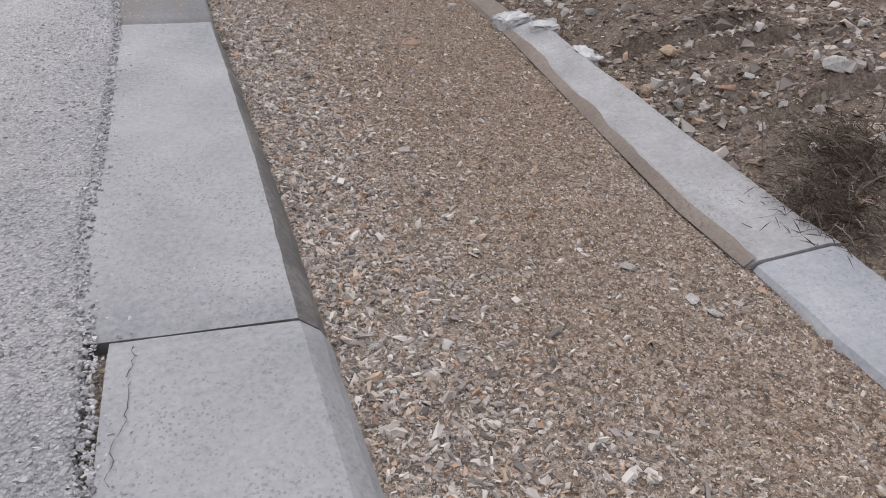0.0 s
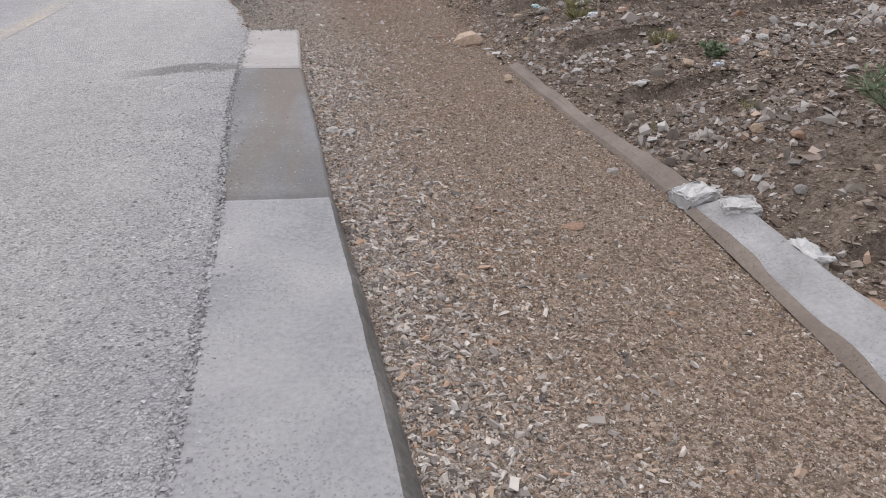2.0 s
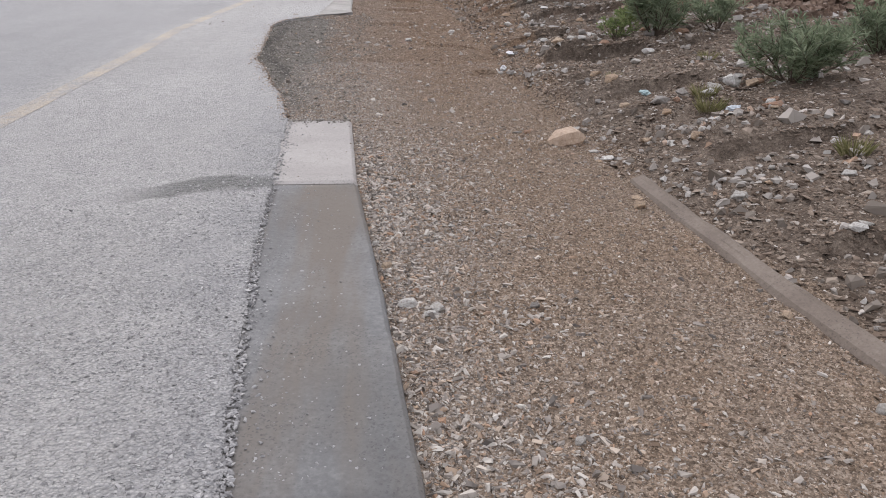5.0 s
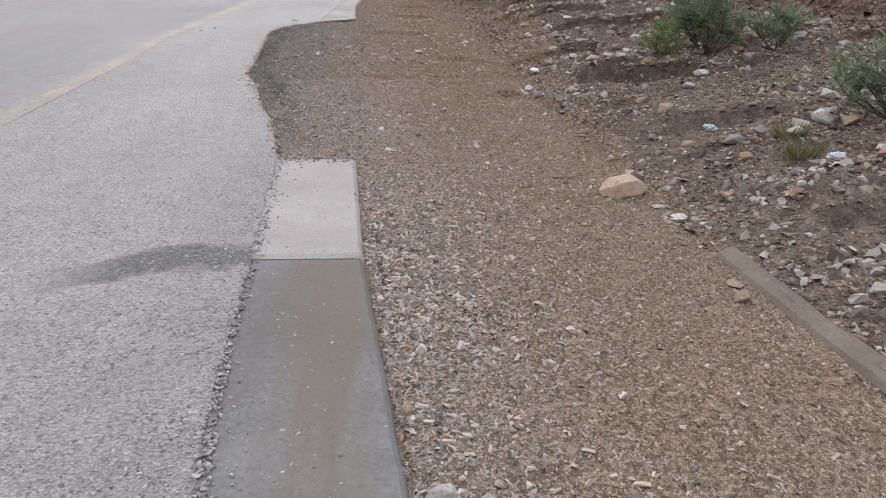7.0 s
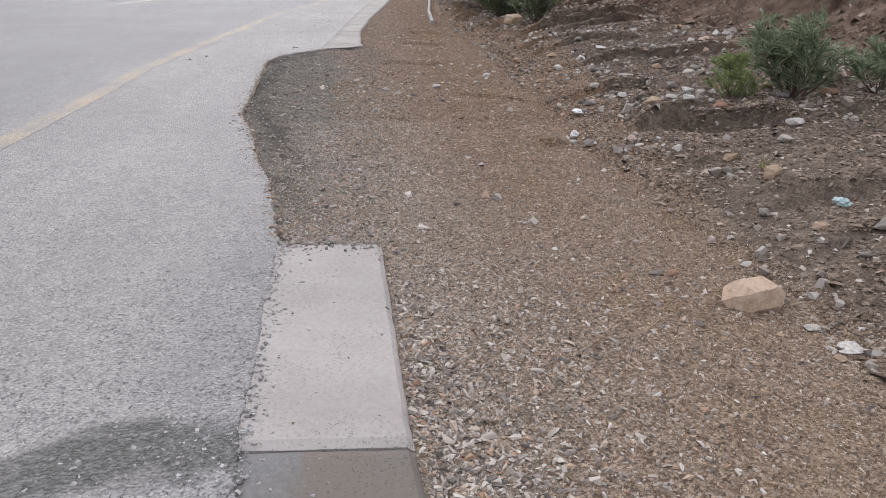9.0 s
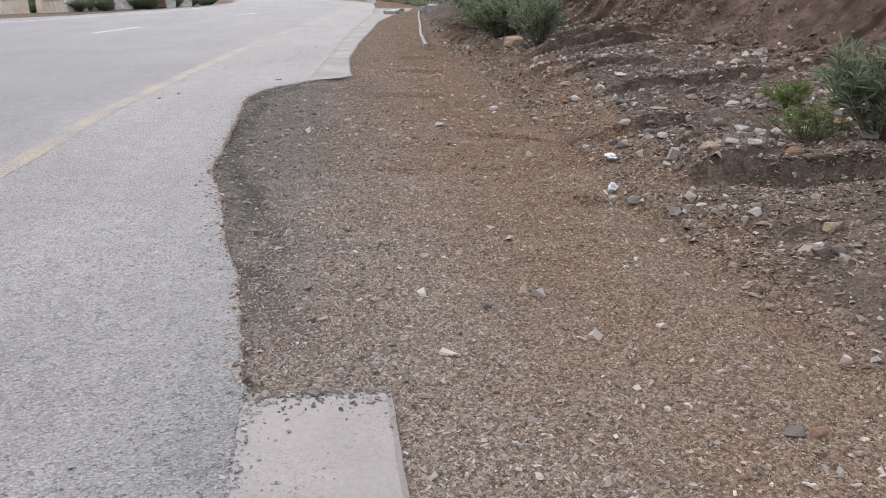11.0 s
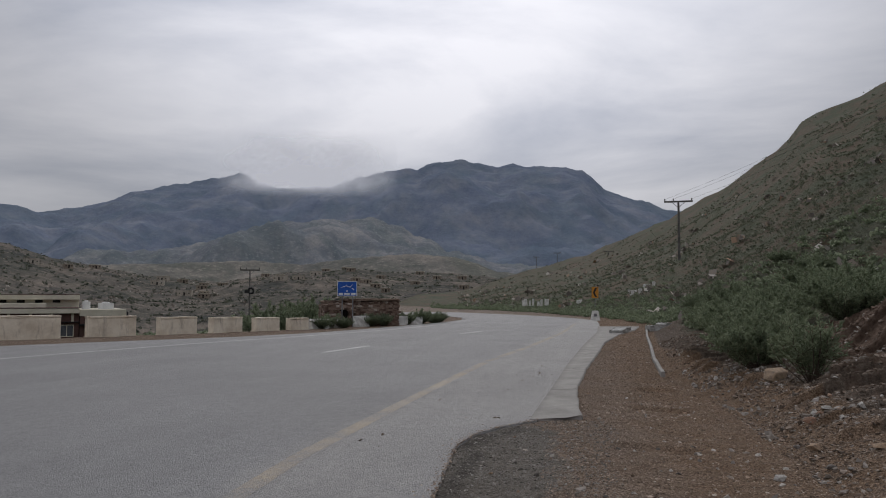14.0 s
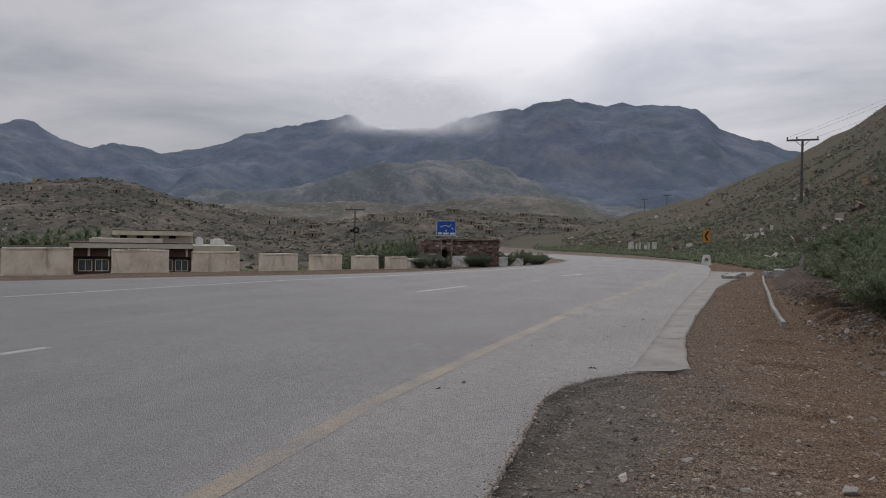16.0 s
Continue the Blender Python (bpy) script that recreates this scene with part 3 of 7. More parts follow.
# ends and height of the larger scarps in the washed soil
SCARPS = ((1.75, 12.05, 2.75, 11.4, 0.16), (0.95, 12.12, 1.2, 12.05, 0.06), (1.6, 13.9, 2.5, 13.7, 0.09), (1.9, 9.95, 2.7, 9.6, 0.08), (1.9, 17.4, 3.4, 17.0, 0.12), (2.2, 15.5, 3.8, 15.1, 0.12), (-0.3, 17.6, 0.5, 17.2, 0.05), (0.1, 20.4, 0.9, 20.0, 0.05), (2.0, 7.9, 2.9, 7.7, 0.08),
          (2.1, 3.95, 2.9, 3.75, 0.09), (1.9, 6.4, 2.7, 6.15, 0.08), (0.5, 14.6, 1.3, 14.3, 0.035), (-0.4, 13.1, 0.2, 13.0, 0.03), (0.2, 22.6, 1.0, 22.3, 0.05))


def ledges(x, y, d, r):
    """Low steps across the bank, each with a steep downhill face, and how far its lip leans out."""
    phase = y * 1.25 - 0.4 * x + 2.2 * fbm(x * 0.4 + 2, y * 0.3, 4)
    frac = phase - np.floor(phase)
    size = np.clip(0.1 + 0.35 * step(16, 20, y) + 3.0 * fbm(x * 0.75 + 50, y * 0.6 + 4, 3), 0, 1) * step(0.15, 0.6, d) * (r < 60)
    rise = (0.13 + 0.09 * step(16, 20, y)) * size * (1 - frac) ** 1.4 * step(0.0, 0.06, frac)
    return rise, size * np.exp(-((frac - 0.08) / 0.07) ** 2)


def terrain(x, y):
    """Height of the ground sheet, and how much each kind of cover shows."""
    x, y = np.asarray(x, float), np.asarray(y, float)
    dx, dy = x - HUB[0], y - HUB[1]
    r, az = np.hypot(dx, dy), np.degrees(np.arctan2(dx, dy))
    wob = 0.16 * fbm(x * 0.8 + 3, y * 0.8) + 0.06 * fbm(x * 4, y * 4 + 5)
    d = x - bank_foot(y) + wob
    near = 1 - step(40, 90, r)
    z = -0.02 + bank_rise(np.maximum(d, 0)) * (0.85 + 0.5 * fbm(x * 0.5 + 9, y * 0.35, 2)) * step(-14, -4, az + 0 * r)
    # rain-cut ledges on the bank
    z = z + ledges(x, y, d, r)[0] * near
    # scarps left by the last washouts
    for x0, y0, x1, y1, h in SCARPS:
        lx, ly = x1 - x0, y1 - y0
        k = ((x - x0) * lx + (y - y0) * ly) / (lx * lx + ly * ly)
        s = (y - (y0 + k * ly)) + 0.10 * fbm(x * 5, y * 3 + 7, 3)
        z = z + 0.8 * h * step(-0.1, 0.12, k) * (1 - step(0.85, 1.1, k)) * (step(-0.04, 0.03, s) * np.exp(-np.maximum(s, 0) / 0.4) - 0.45 * np.exp(-((s + 0.09) / 0.08) ** 2))
    z = z + (0.10 * fbm(x * 2.3, y * 2.3 + 31, 4) * step(0.1, 0.7, d) + (0.018 + 0.03 * step(9, 13, y)) * fbm(x * 1.7, y * 1.7, 3) + (0.012 + 0.014 * step(9, 13, y)) * fbm(x * 7, y * 7, 3)) * near
    # wheel ruts of the bay and the washed gully at the bank's foot
    z = z - 0.02 * step(9.8, 11, y) * (1 - step(17, 19, y)) * np.exp(-((x + 1.05) / 0.22) ** 2)
    z = z - 0.03 * np.exp(-((d + 0.05) / 0.12) ** 2) * step(8.5, 10, y) * (1 - step(24, 30, y))
    # earth cut
    c = x - cut_foot(y) + 0.9 * fbm(x * 0.25, y * 0.45 + 3, 3)
    face = step(0.0, 2.3, c)
    ch = cut_height(y)
    z = z + face * ch * (1 + 0.25 * fbm(x * 0.9, y * 0.9, 3))
    rill = np.abs(fbm(y * 1.1 + 0.3 * x, x * 0.25, 4))
    z = z + (0.45 * fbm(x * 1.1 + 5, y * 0.8, 5, 0.6) - 0.5 * rill + 0.06) * face * (ch > 0.05) * near
    # hill on the outer side of the bend
    start, reach = hill_start(az), hill_reach(az)
    top = reach * np.tan(np.radians(hill_skyline(az))) + 1.5
    s = np.clip((r - start) / (reach - start), 0, 1)
    hill = top * s ** 1.2
    beyond = np.clip((r - reach) / 400, 0, 1)
    hill = hill * (1 - 0.75 * step(0, 1, beyond))
    keep = step(0.02, 0.25, s)
    hill = hill * (1 + 0.05 * keep * fbm(x * 0.05, y * 0.05, 4)) + keep * (hill > 1) * 2.2 * fbm(x * 0.11 + 3, y * 0.11, 4) * np.clip(r / 150, 0, 1)
    hill = np.where(hill_skyline(az) > 0.05, np.maximum(hill, 0), 0)
    z = z + hill
    # land that falls away behind the parapet blocks
    fall = np.maximum(left_edge_far(y) - x, 0)
    z = z - np.minimum(0.32 * fall, 3.6) - 16.0 * step(20, 120, fall) + 0.5 * fbm(x * 0.2, y * 0.2, 3) * step(1, 6, fall)
    # the bed below the road
    lx, rx = road_left(y), road_right(y)
    inside = step(-0.3, -0.02, x - lx) * (1 - step(-0.04, 0.06, x - rx)) * (y < 61.5)
    z = z + inside * (road_level(y) - 0.045 - z)
    # the bed below the kerb slabs
    slab = (x < slab_right(y) - 0.03) * (x > rx - 0.3) * (y < 9.58)
    z = np.where(slab, road_level(y) - 0.06, z)
    z = np.where(slab & (x < rx + 0.09) & (y < 1.8), road_level(y) - 0.035, z)
    # the bed below the washed kerb beside the bank
    z = np.where((y > -2.5) & (y < 7.9) & (x > kerb_left(y) + 0.02) & (x < kerb_left(y) + kerb_width(y) - 0.02), -0.06, z)
    shift = np.interp(y, [0, 9, 12, 15, 20, 26, 34], [0, 0, 0.35, 0.6, 0.9, 0.6, 0.0])
    masks = dict(
        far_earth=step(9, 13, y + fbm(x, y, 3)) * near * 0.8,
        ochre=np.interp(y, [0, 3, 8, 20], [-0.12, 0.1, 0.22, 0.3]) + np.interp(x, [-0.2, 0.6], [-0.3, 0.1]),
        bank=step(-0.12, 0.25, d - shift) * (1 - face * (ch > 0.05)),
        bay=step(9.5, 10.3, y + 0.6 * fbm(x * 2, y * 2)) * (1 - step(18.0, 18.9, y)) * (1 - step(-1.25, -0.35, x + 0.7 * fbm(x * 1.5, y * 1.0))),
        cut=np.clip(step(-0.6, 0.6, c) * (ch > 0.05) * (1 - step(2.6, 4.5, c)) + step(2.0, 3.2, d) * (1 - step(27, 30, y)) * 0.45 + step(10, 13, y) * (1 - step(25, 28, y)) * step(-0.1, 0.5, d - shift) * 0.4, 0, 1) * near,
        green=np.clip(step(0.005, 0.05, s) * (hill_skyline(az) > 0.05) + step(24, 34, y) * step(0.4, 2.0, d), 0, 1) * (1 - step(-0.6, 0.6, c) * (ch > 0.05) * (1 - step(2.6, 4.5, c))),
        wet_edge_shade=np.exp(-((x - rx - 0.16 - 0.5 * fbm(x, y * 1.5, 3)) / 0.13) ** 2) * step(9.6, 10.4, y) * (1 - step(17.5, 19, y)),
        valley=np.clip(step(1.0, 6, fall) + step(110, 160, r), 0, 1),
    )
    return z, masks


kerb_left = curve([(-3, 2.0), (0.5, 1.84), (1.36, 1.75), (1.86, 1.71), (2.35, 1.66), (3.2, 1.66), (4.4, 1.67), (4.8, 1.66), (5.4, 1.62), (6.2, 1.54), (7.0, 1.475), (7.9, 1.43)])
kerb_width = curve([(-3, 0.36), (2.3, 0.36), (3.0, 0.31), (4.7, 0.23), (4.85, 0.17), (6, 0.11), (7.9, 0.10)])


def height(x, y):
    return float(terrain(np.array([x]), np.array([y]))[0][0])


def spaced(lo, hi, fine, far_lo, far_hi, growth):
    out = list(np.arange(lo, hi + fine * 0.5, fine))
    a, s = lo, fine
    low = []
    while a > far_lo:
        s *= growth
        a -= s
        low.append(a)
    b, s = hi, fine
    high = []
    while b < far_hi:
        s *= growth
        b += s
        high.append(b)
    return np.array(low[::-1] + out + high)


def build_ground():
    xs = spaced(-2.2, 8.4, 0.045, -4600, 4600, 1.075)
    ys = spaced(0.4, 27.0, 0.06, -900, 4600, 1.06)
    gx, gy = np.meshgrid(xs, ys, indexing="ij")
    z, masks = terrain(gx.ravel(), gy.ravel())
    # the lips of the ledges hang over their washed-out faces
    fx, fy = gx.ravel(), gy.ravel()
    wob = 0.16 * fbm(fx * 0.8 + 3, fy * 0.8) + 0.06 * fbm(fx * 4, fy * 4 + 5)
    lip = ledges(fx, fy, fx - bank_foot(fy) + wob, np.hypot(fx - HUB[0], fy - HUB[1]))[1]
    me = mesh_from("ground", np.stack([fx, fy - 0.085 * lip * (fy < 30), z], 1), grid_faces(len(xs), len(ys)), GROUND, True)
    for k, v in masks.items():
        a = me.attributes.new(k, "FLOAT", "POINT")
        a.data.foreach_set("value", np.asarray(v, dtype=np.float32))
    return tagged(new("ground", me), "brown gravel shoulder, eroded earth bank and scrub hillside", "ground", kind="structure")


ground = build_ground()


def ribbon(name, rows, mat, smooth=True):
    """A lofted sheet through rows of points of equal length."""
    v = np.array(rows, dtype=float)
    return mesh_from(name, v.reshape(-1, 3), grid_faces(v.shape[0], v.shape[1]), mat, smooth)


def build_road():
    rng = np.random.RandomState(3)
    ys = np.concatenate([np.arange(-40, 0, 2.0), np.arange(0, 20, 0.04), np.arange(20, 61.2, 0.5)])
    across = np.concatenate([np.linspace(0, 0.9, 14), np.linspace(0.915, 0.985, 10), [0.989, 0.992, 0.9945, 0.997, 0.999, 1.0]])
    rows = []
    for y in ys:
        l, r = float(road_left(y)), float(road_right(y))
        if 0 < y < 19.2:
            r += 0.032 * float(fbm(np.array([y * 5.0]), np.array([2.2]), 4)[0]) + 0.012 * (rng.rand() - 0.5)
        zt = float(road_level(y))
        row = [(l, y, -0.12)] + [(l + (r - l) * a, y, zt) for a in across] + [(r + 0.012, y, zt - 0.014), (r + 0.016, y, zt - 0.07)]
        rows.append(row)
    bend = [((-9.4, 66), (-0.6, 66)), ((-11.3, 70), (-3.2, 72)), ((-15.8, 76), (-6.8, 78)), ((-24, 82), (-13.2, 86)), ((-34, 88), (-22, 96)), ((-46, 92), (-34, 104))]
    drop = {(-34, 88): -2.4, (-46, 92): -7.0}
    level = 0.0
    prev = ((-8.6, 61), (0.5, 61))
    for nxt in bend:
        for k in range(1, 7):
            f = k / 6
            l = [prev[0][i] + (nxt[0][i] - prev[0][i]) * f for i in (0, 1)]
            r = [prev[1][i] + (nxt[1][i] - prev[1][i]) * f for i in (0, 1)]
            zt = level + (drop.get(nxt[0], 0.0) - level) * f
            row = [(l[0], l[1], zt - 0.12)] + [(l[0] + (r[0] - l[0]) * a, l[1] + (r[1] - l[1]) * a, zt) for a in across] + [(r[0], r[1], zt - 0.014), (r[0], r[1] + 0.02, zt - 0.07)]
            rows.append(row)
        prev = nxt
        level = drop.get(nxt[0], 0.0)
    me = ribbon("road", rows, ASPHALT)
    v = np.array(rows)
    gap = np.hypot(v[:, -3:-2, 0] - v[..., 0], v[:, -3:-2, 1] - v[..., 1])
    ravel = (1 - step(0.08, 0.6, gap)) * (v[..., 1] < 19.5) * np.interp(v[..., 1], [0, 9, 11, 19], [1, 1, 0.5, 0.4])
    me.attributes.new("ravel", "FLOAT", "POINT").data.foreach_set("value", ravel.ravel().astype(np.float32))
    return tagged(new("road", me), "dusty pale grey chip-seal mountain road with ragged broken edge", "road", kind="structure")


road = build_road()


def marking(name, pts, width, mat, label):
    """A painted line on the road, worn along its edges."""
    rng = np.random.RandomState(len(pts) + 7)
    pts = np.array(pts, float)
    seg = np.concatenate([[0], np.cumsum(np.hypot(*np.diff(pts, axis=0).T))])
    s = np.arange(0, seg[-1], 0.12)
    px, py = np.interp(s, seg, pts[:, 0]), np.interp(s, seg, pts[:, 1])
    tx, ty = np.gradient(px), np.gradient(py)
    l = np.hypot(tx, ty)
    nx, ny = ty / l, -tx / l
    a, b = width / 2 * (0.95 + 0.1 * rng.rand(len(s))), width / 2 * (0.95 + 0.1 * rng.rand(len(s)))
    z = road_level(py) + 0.0025
    rows = np.stack([np.stack([px - nx * a, py - ny * a, z], 1), np.stack([px + nx * b, py + ny * b, z], 1)], 1)
    ob = new(name, ribbon(name, rows, mat))
    ob.parent = road
    return tagged(ob, label)


marking("edge_line", [(-3.15, -6), (-3.2, 8), (-3.28, 13.7), (-3.36, 16.2), (-3.21, 20.3), (-2.86, 27.6), (-2.25, 33), (-1.4, 43), (-0.9, 55)], 0.19, YELLOW_PAINT, "faded yellow edge line")
marking("far_edge_line", [(-16.4, 4), (-15.9, 15), (-15.26, 23), (-14.35, 27.6), (-13.15, 32.4), (-11.45, 37.4), (-9.6, 44), (-8.2, 52)], 0.12, WHITE_PAINT, "thin worn white edge line")
for a, b in (((-8.85, 2.0), (-8.8, 5.0)), ((-8.72, 14.4), (-8.5, 17.7)), ((-7.72, 29.5), (-7.24, 32.7)), ((-5.62, 41.3), (-5.05, 43.6))):
    marking("lane_dash", [a, ((a[0] + b[0]) / 2, (a[1] + b[1]) / 2), b], 0.15, WHITE_PAINT, "white lane dash")


# ---------------------------------------------------------------- kerbs
def kerb_slab(name, y0, y1, left, right, top, mat, side_mat, skew, bevel, label, group, seed):
    """A cast slab: ragged outer edge, chamfered or upright inner face."""
    rng = np.random.RandomState(seed)
    n = max(12, int((y1 - y0) / 0.04))
    rows, side = [], []
    for i, y in enumerate(np.linspace(y0, y1, n)):
        f = i / (n - 1)
        l, r, z = float(left(y)), float(right(y)), float(top(y))
        wig = 0.010 * float(fbm(np.array([y * 9.0]), np.array([seed * 1.7]), 3)[0])
        end = 0.012 * (np.exp(-((f) / 0.012) ** 2) + np.exp(-((1 - f) / 0.012) ** 2))
        row = []
        for k in np.linspace(0, 1, 9):
            jag = 0.010 * float(fbm(np.array([k * 6.0]), np.array([seed + (0.0 if f < 0.5 else 3.0)]), 3)[0]) if f in (0.0, 1.0) else 0.0
            row.append((l + (r + wig - 0.015 - l) * k, y + skew * (k - 0.5) + jag, z - end + 0.004 * float(fbm(np.array([k * 3]), np.array([y * 2.0]), 2)[0])))
        rows.append([(l, y + skew * -0.5, z - 0.13)] + row)
        b = float(bevel(y))
        ys = y + skew * 0.5
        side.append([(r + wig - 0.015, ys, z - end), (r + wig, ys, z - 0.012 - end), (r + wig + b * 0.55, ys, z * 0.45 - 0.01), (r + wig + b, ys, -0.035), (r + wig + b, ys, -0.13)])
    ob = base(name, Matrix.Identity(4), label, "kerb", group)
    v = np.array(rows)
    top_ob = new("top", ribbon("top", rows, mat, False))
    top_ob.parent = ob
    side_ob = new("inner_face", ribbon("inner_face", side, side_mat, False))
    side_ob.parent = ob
    tagged(side_ob, "inner face towards the gravel")
    bm = bmesh.new()
    for idx in (0, -1):
        loop = [tuple(p) for p in rows[idx]] + [tuple(p) for p in side[idx][1:]]
        bm.faces.new([bm.verts.new(p) for p in loop])
    part("end_face", bm, side_mat, ob)
    return ob


flat = lambda a, b: (lambda y: np.interp(y, [0, 9.6], [a, b]))
slab_left = lambda y: road_right(y) - 0.12
chip_left = lambda y: np.where(y < 1.9, np.interp(y, [-3, 1.31, 1.85, 1.9], [-0.2, -0.385, -0.40, -0.42]), road_right(y) - 0.10)
bevel_a = curve([(-3, 0.10), (1.8, 0.08), (3, 0.058), (4.2, 0.042), (4.765, 0.028)])
top_a = lambda y: road_level(y) - 0.006
kerb_slab("kerb_slab", -2.6, 1.845, chip_left, slab_right, top_a, CONCRETE, CONCRETE, 0.0, bevel_a, "pale grey concrete kerb slab with chamfered chipped edge", "roadside kerb slabs", 1)
kerb_slab("kerb_slab", 1.855, 4.76, slab_left, slab_right, top_a, CONCRETE, CONCRETE_DARK, 0.0, bevel_a, "pale grey concrete kerb slab with darker inner face", "roadside kerb slabs", 2)
kerb_slab("kerb_slab", 4.768, 7.738, slab_left, slab_right, lambda y: road_level(y) - 0.009, CONCRETE_DIRTY, CONCRETE_DIRTY, 0.0, flat(0.015, 0.015), "dark soil-stained concrete kerb slab, sunken beside the asphalt", "roadside kerb slabs", 3)
kerb_slab("kerb_slab", 7.745, 9.56, slab_left, slab_right, lambda y: road_level(y) - 0.006, CONCRETE_WARM, CONCRETE_WARM, 0.0, flat(0.012, 0.012), "clean warm-grey concrete kerb slab set in gravel", "roadside kerb slabs", 4)


def crack(parent, pts, width, seed):
    rng = random.Random(seed)
    rows = []
    for i, (x, y) in enumerate(pts):
        z = float(road_level(y)) + 0.0005
        w = width * rng.uniform(0.4, 1.2)
        rows.append([(x - w, y + rng.uniform(-1, 1) * 0.004, z), (x + w, y + rng.uniform(-1, 1) * 0.004, z)])
    ob = new("crack", ribbon("crack", rows, BLACK_PAINT, False))
    ob.parent = parent
    tagged(ob, "fine dark crack")


slabs = [o for o in bpy.data.objects if o.name.startswith("kerb_slab")]
rr = random.Random(8)
cx, cy, line = -0.33, 1.80, []
while cy > 1.3:
    line.append((cx, cy))
    cy -= 0.02
    cx += rr.uniform(-0.011, 0.013)
crack(slabs[0], line, 0.0011, 2)


def washed_kerb(y0, y1, mat, label, seed, lift, tilt):
    """Low kerb at the foot of the bank, silted along its outer edge."""
    rng = np.random.RandomState(seed)
    rows = []
    for y in np.arange(y0, y1 + 0.001, 0.035):
        x, w = float(kerb_left(y)), float(kerb_width(y))
        e = 0.03 * float(fbm(np.array([y * 3.5]), np.array([seed * 3.3]), 4)[0])
        q = 0.06 * float(fbm(np.array([y * 3.5]), np.array([seed * 5.1 + 8]), 4)[0])
        row = [(x + e, y, -0.10), (x + e, y, -0.03), (x + e + 0.02, y, lift - 0.012), (x + e + 0.05, y, lift)]
        row += [(x + 0.05 + (w - 0.06) * k, y, lift + tilt * k + 0.006 * float(fbm(np.array([x * 9 + k * 4]), np.array([y * 7]), 2)[0])) for k in (0.3, 0.6, 0.9)]
        row += [(x + w + q, y, lift + tilt - 0.01), (x + w + q + 0.01, y, -0.10)]
        rows.append(row)
    ob = base("kerb", Matrix.Identity(4), label, "kerb", "kerb along the bank foot")
    body = new("body", ribbon("body", rows, mat, False))
    body.parent = ob
    bm = bmesh.new()
    for idx in (0, -1):
        bm.faces.new([bm.verts.new(p) for p in rows[idx]])
    part("end_face", bm, mat, ob)
    return ob, rows


KERB_PALE = make_concrete("bleached_kerb_concrete", (0.20, 0.194, 0.185), (0.272, 0.264, 0.252), (0.355, 0.345, 0.33), 3.0)
KERB_CHUNK = make_concrete("whitish_broken_concrete", (0.31, 0.30, 0.28), (0.43, 0.42, 0.395), (0.54, 0.525, 0.50), 5.0)
KERB_DAMP = make_concrete("blue_grey_kerb_concrete", (0.21, 0.215, 0.22), (0.28, 0.282, 0.285), (0.35, 0.35, 0.345), 2.0)
washed_kerb(-1.5, 1.93, KERB_DAMP, "smooth blue-grey concrete kerb beside the gravel", 2, 0.012, 0.04)
pale_kerb, pale_rows = washed_kerb(1.945, 4.62, KERB_PALE, "bleached concrete kerb, silted along its foot", 3, 0.012, 0.045)
washed_kerb(4.86, 7.85, MUD, "low kerb coated in smooth brown silt", 4, 0.008, 0.02)
# silt that covers the lower edge of the pale kerb
rows = []
for y in np.arange(1.95, 4.6, 0.03):
    x = float(kerb_left(y))
    w = 0.004 + 0.045 * max(0.0, 0.1 + 2.2 * float(fbm(np.array([y * 2.2]), np.array([4.4]), 4)[0]))
    rows.append([(x - 0.012, y, -0.012), (x + 0.015, y, 0.010), (x + 0.03, y, 0.0165), (x + 0.03 + w, y, 0.0165 + 0.045 * w / 0.25)])
silt = new("silt_band", ribbon("silt_band", rows, MUD, True))
silt.parent = pale_kerb
tagged(silt, "brown silt over the lower edge")


def gutter():
    """Cast gutter along the road beyond the bay, in lengths."""
    inner = curve([(18.9, -1.24), (20.5, -1.16), (22.7, -1.06), (27, -0.88), (35, -0.44), (44, 0.18), (52, 0.42)])
    outer = curve([(18.9, -0.60), (19.8, -0.66), (22.2, -0.69), (26, -0.50), (31, -0.12), (36, 0.22), (42, 1.0), (47, 2.0), (52, 2.6)])
    cuts = [19.0, 22.1, 26.0, 30.2, 34.6, 39.4, 45.0, 51.0]
    for i, (a, b) in enumerate(zip(cuts, cuts[1:])):
        rows = []
        n = int((b - a) / 0.15) + 3
        for k, y in enumerate(np.linspace(a + 0.01, b - 0.01, n)):
            l, r = float(inner(y)), float(outer(y)) + 0.05 * float(fbm(np.array([y * 1.6]), np.array([6.0 + i]), 3)[0])
            s = 0.18 * (1 - (y - a) / (b - a)) if i == 0 else 0.0
            rows.append([(l - 0.05, y - s, 0.0), (l - 0.05, y - s, 0.005), (l + 0.25 * (r - l), y - s * 0.4, 0.008), (l + 0.7 * (r - l), y, 0.018), (r - 0.03, y + s, 0.028), (r, y + s, 0.018), (r + 0.01, y + s, -0.08)])
        ob = base("gutter_slab", Matrix.Identity(4), "pale concrete roadside gutter slab, edges broken", "kerb", "gutter slabs beyond the bay")
        o = new("body", ribbon("body", rows, CONCRETE_GUTTER, True))
        o.parent = ob
        bm = bmesh.new()
        for idx in (0, -1):
            bm.faces.new([bm.verts.new(p) for p in rows[idx]])
        part("end_face", bm, CONCRETE_WARM, ob)


gutter()


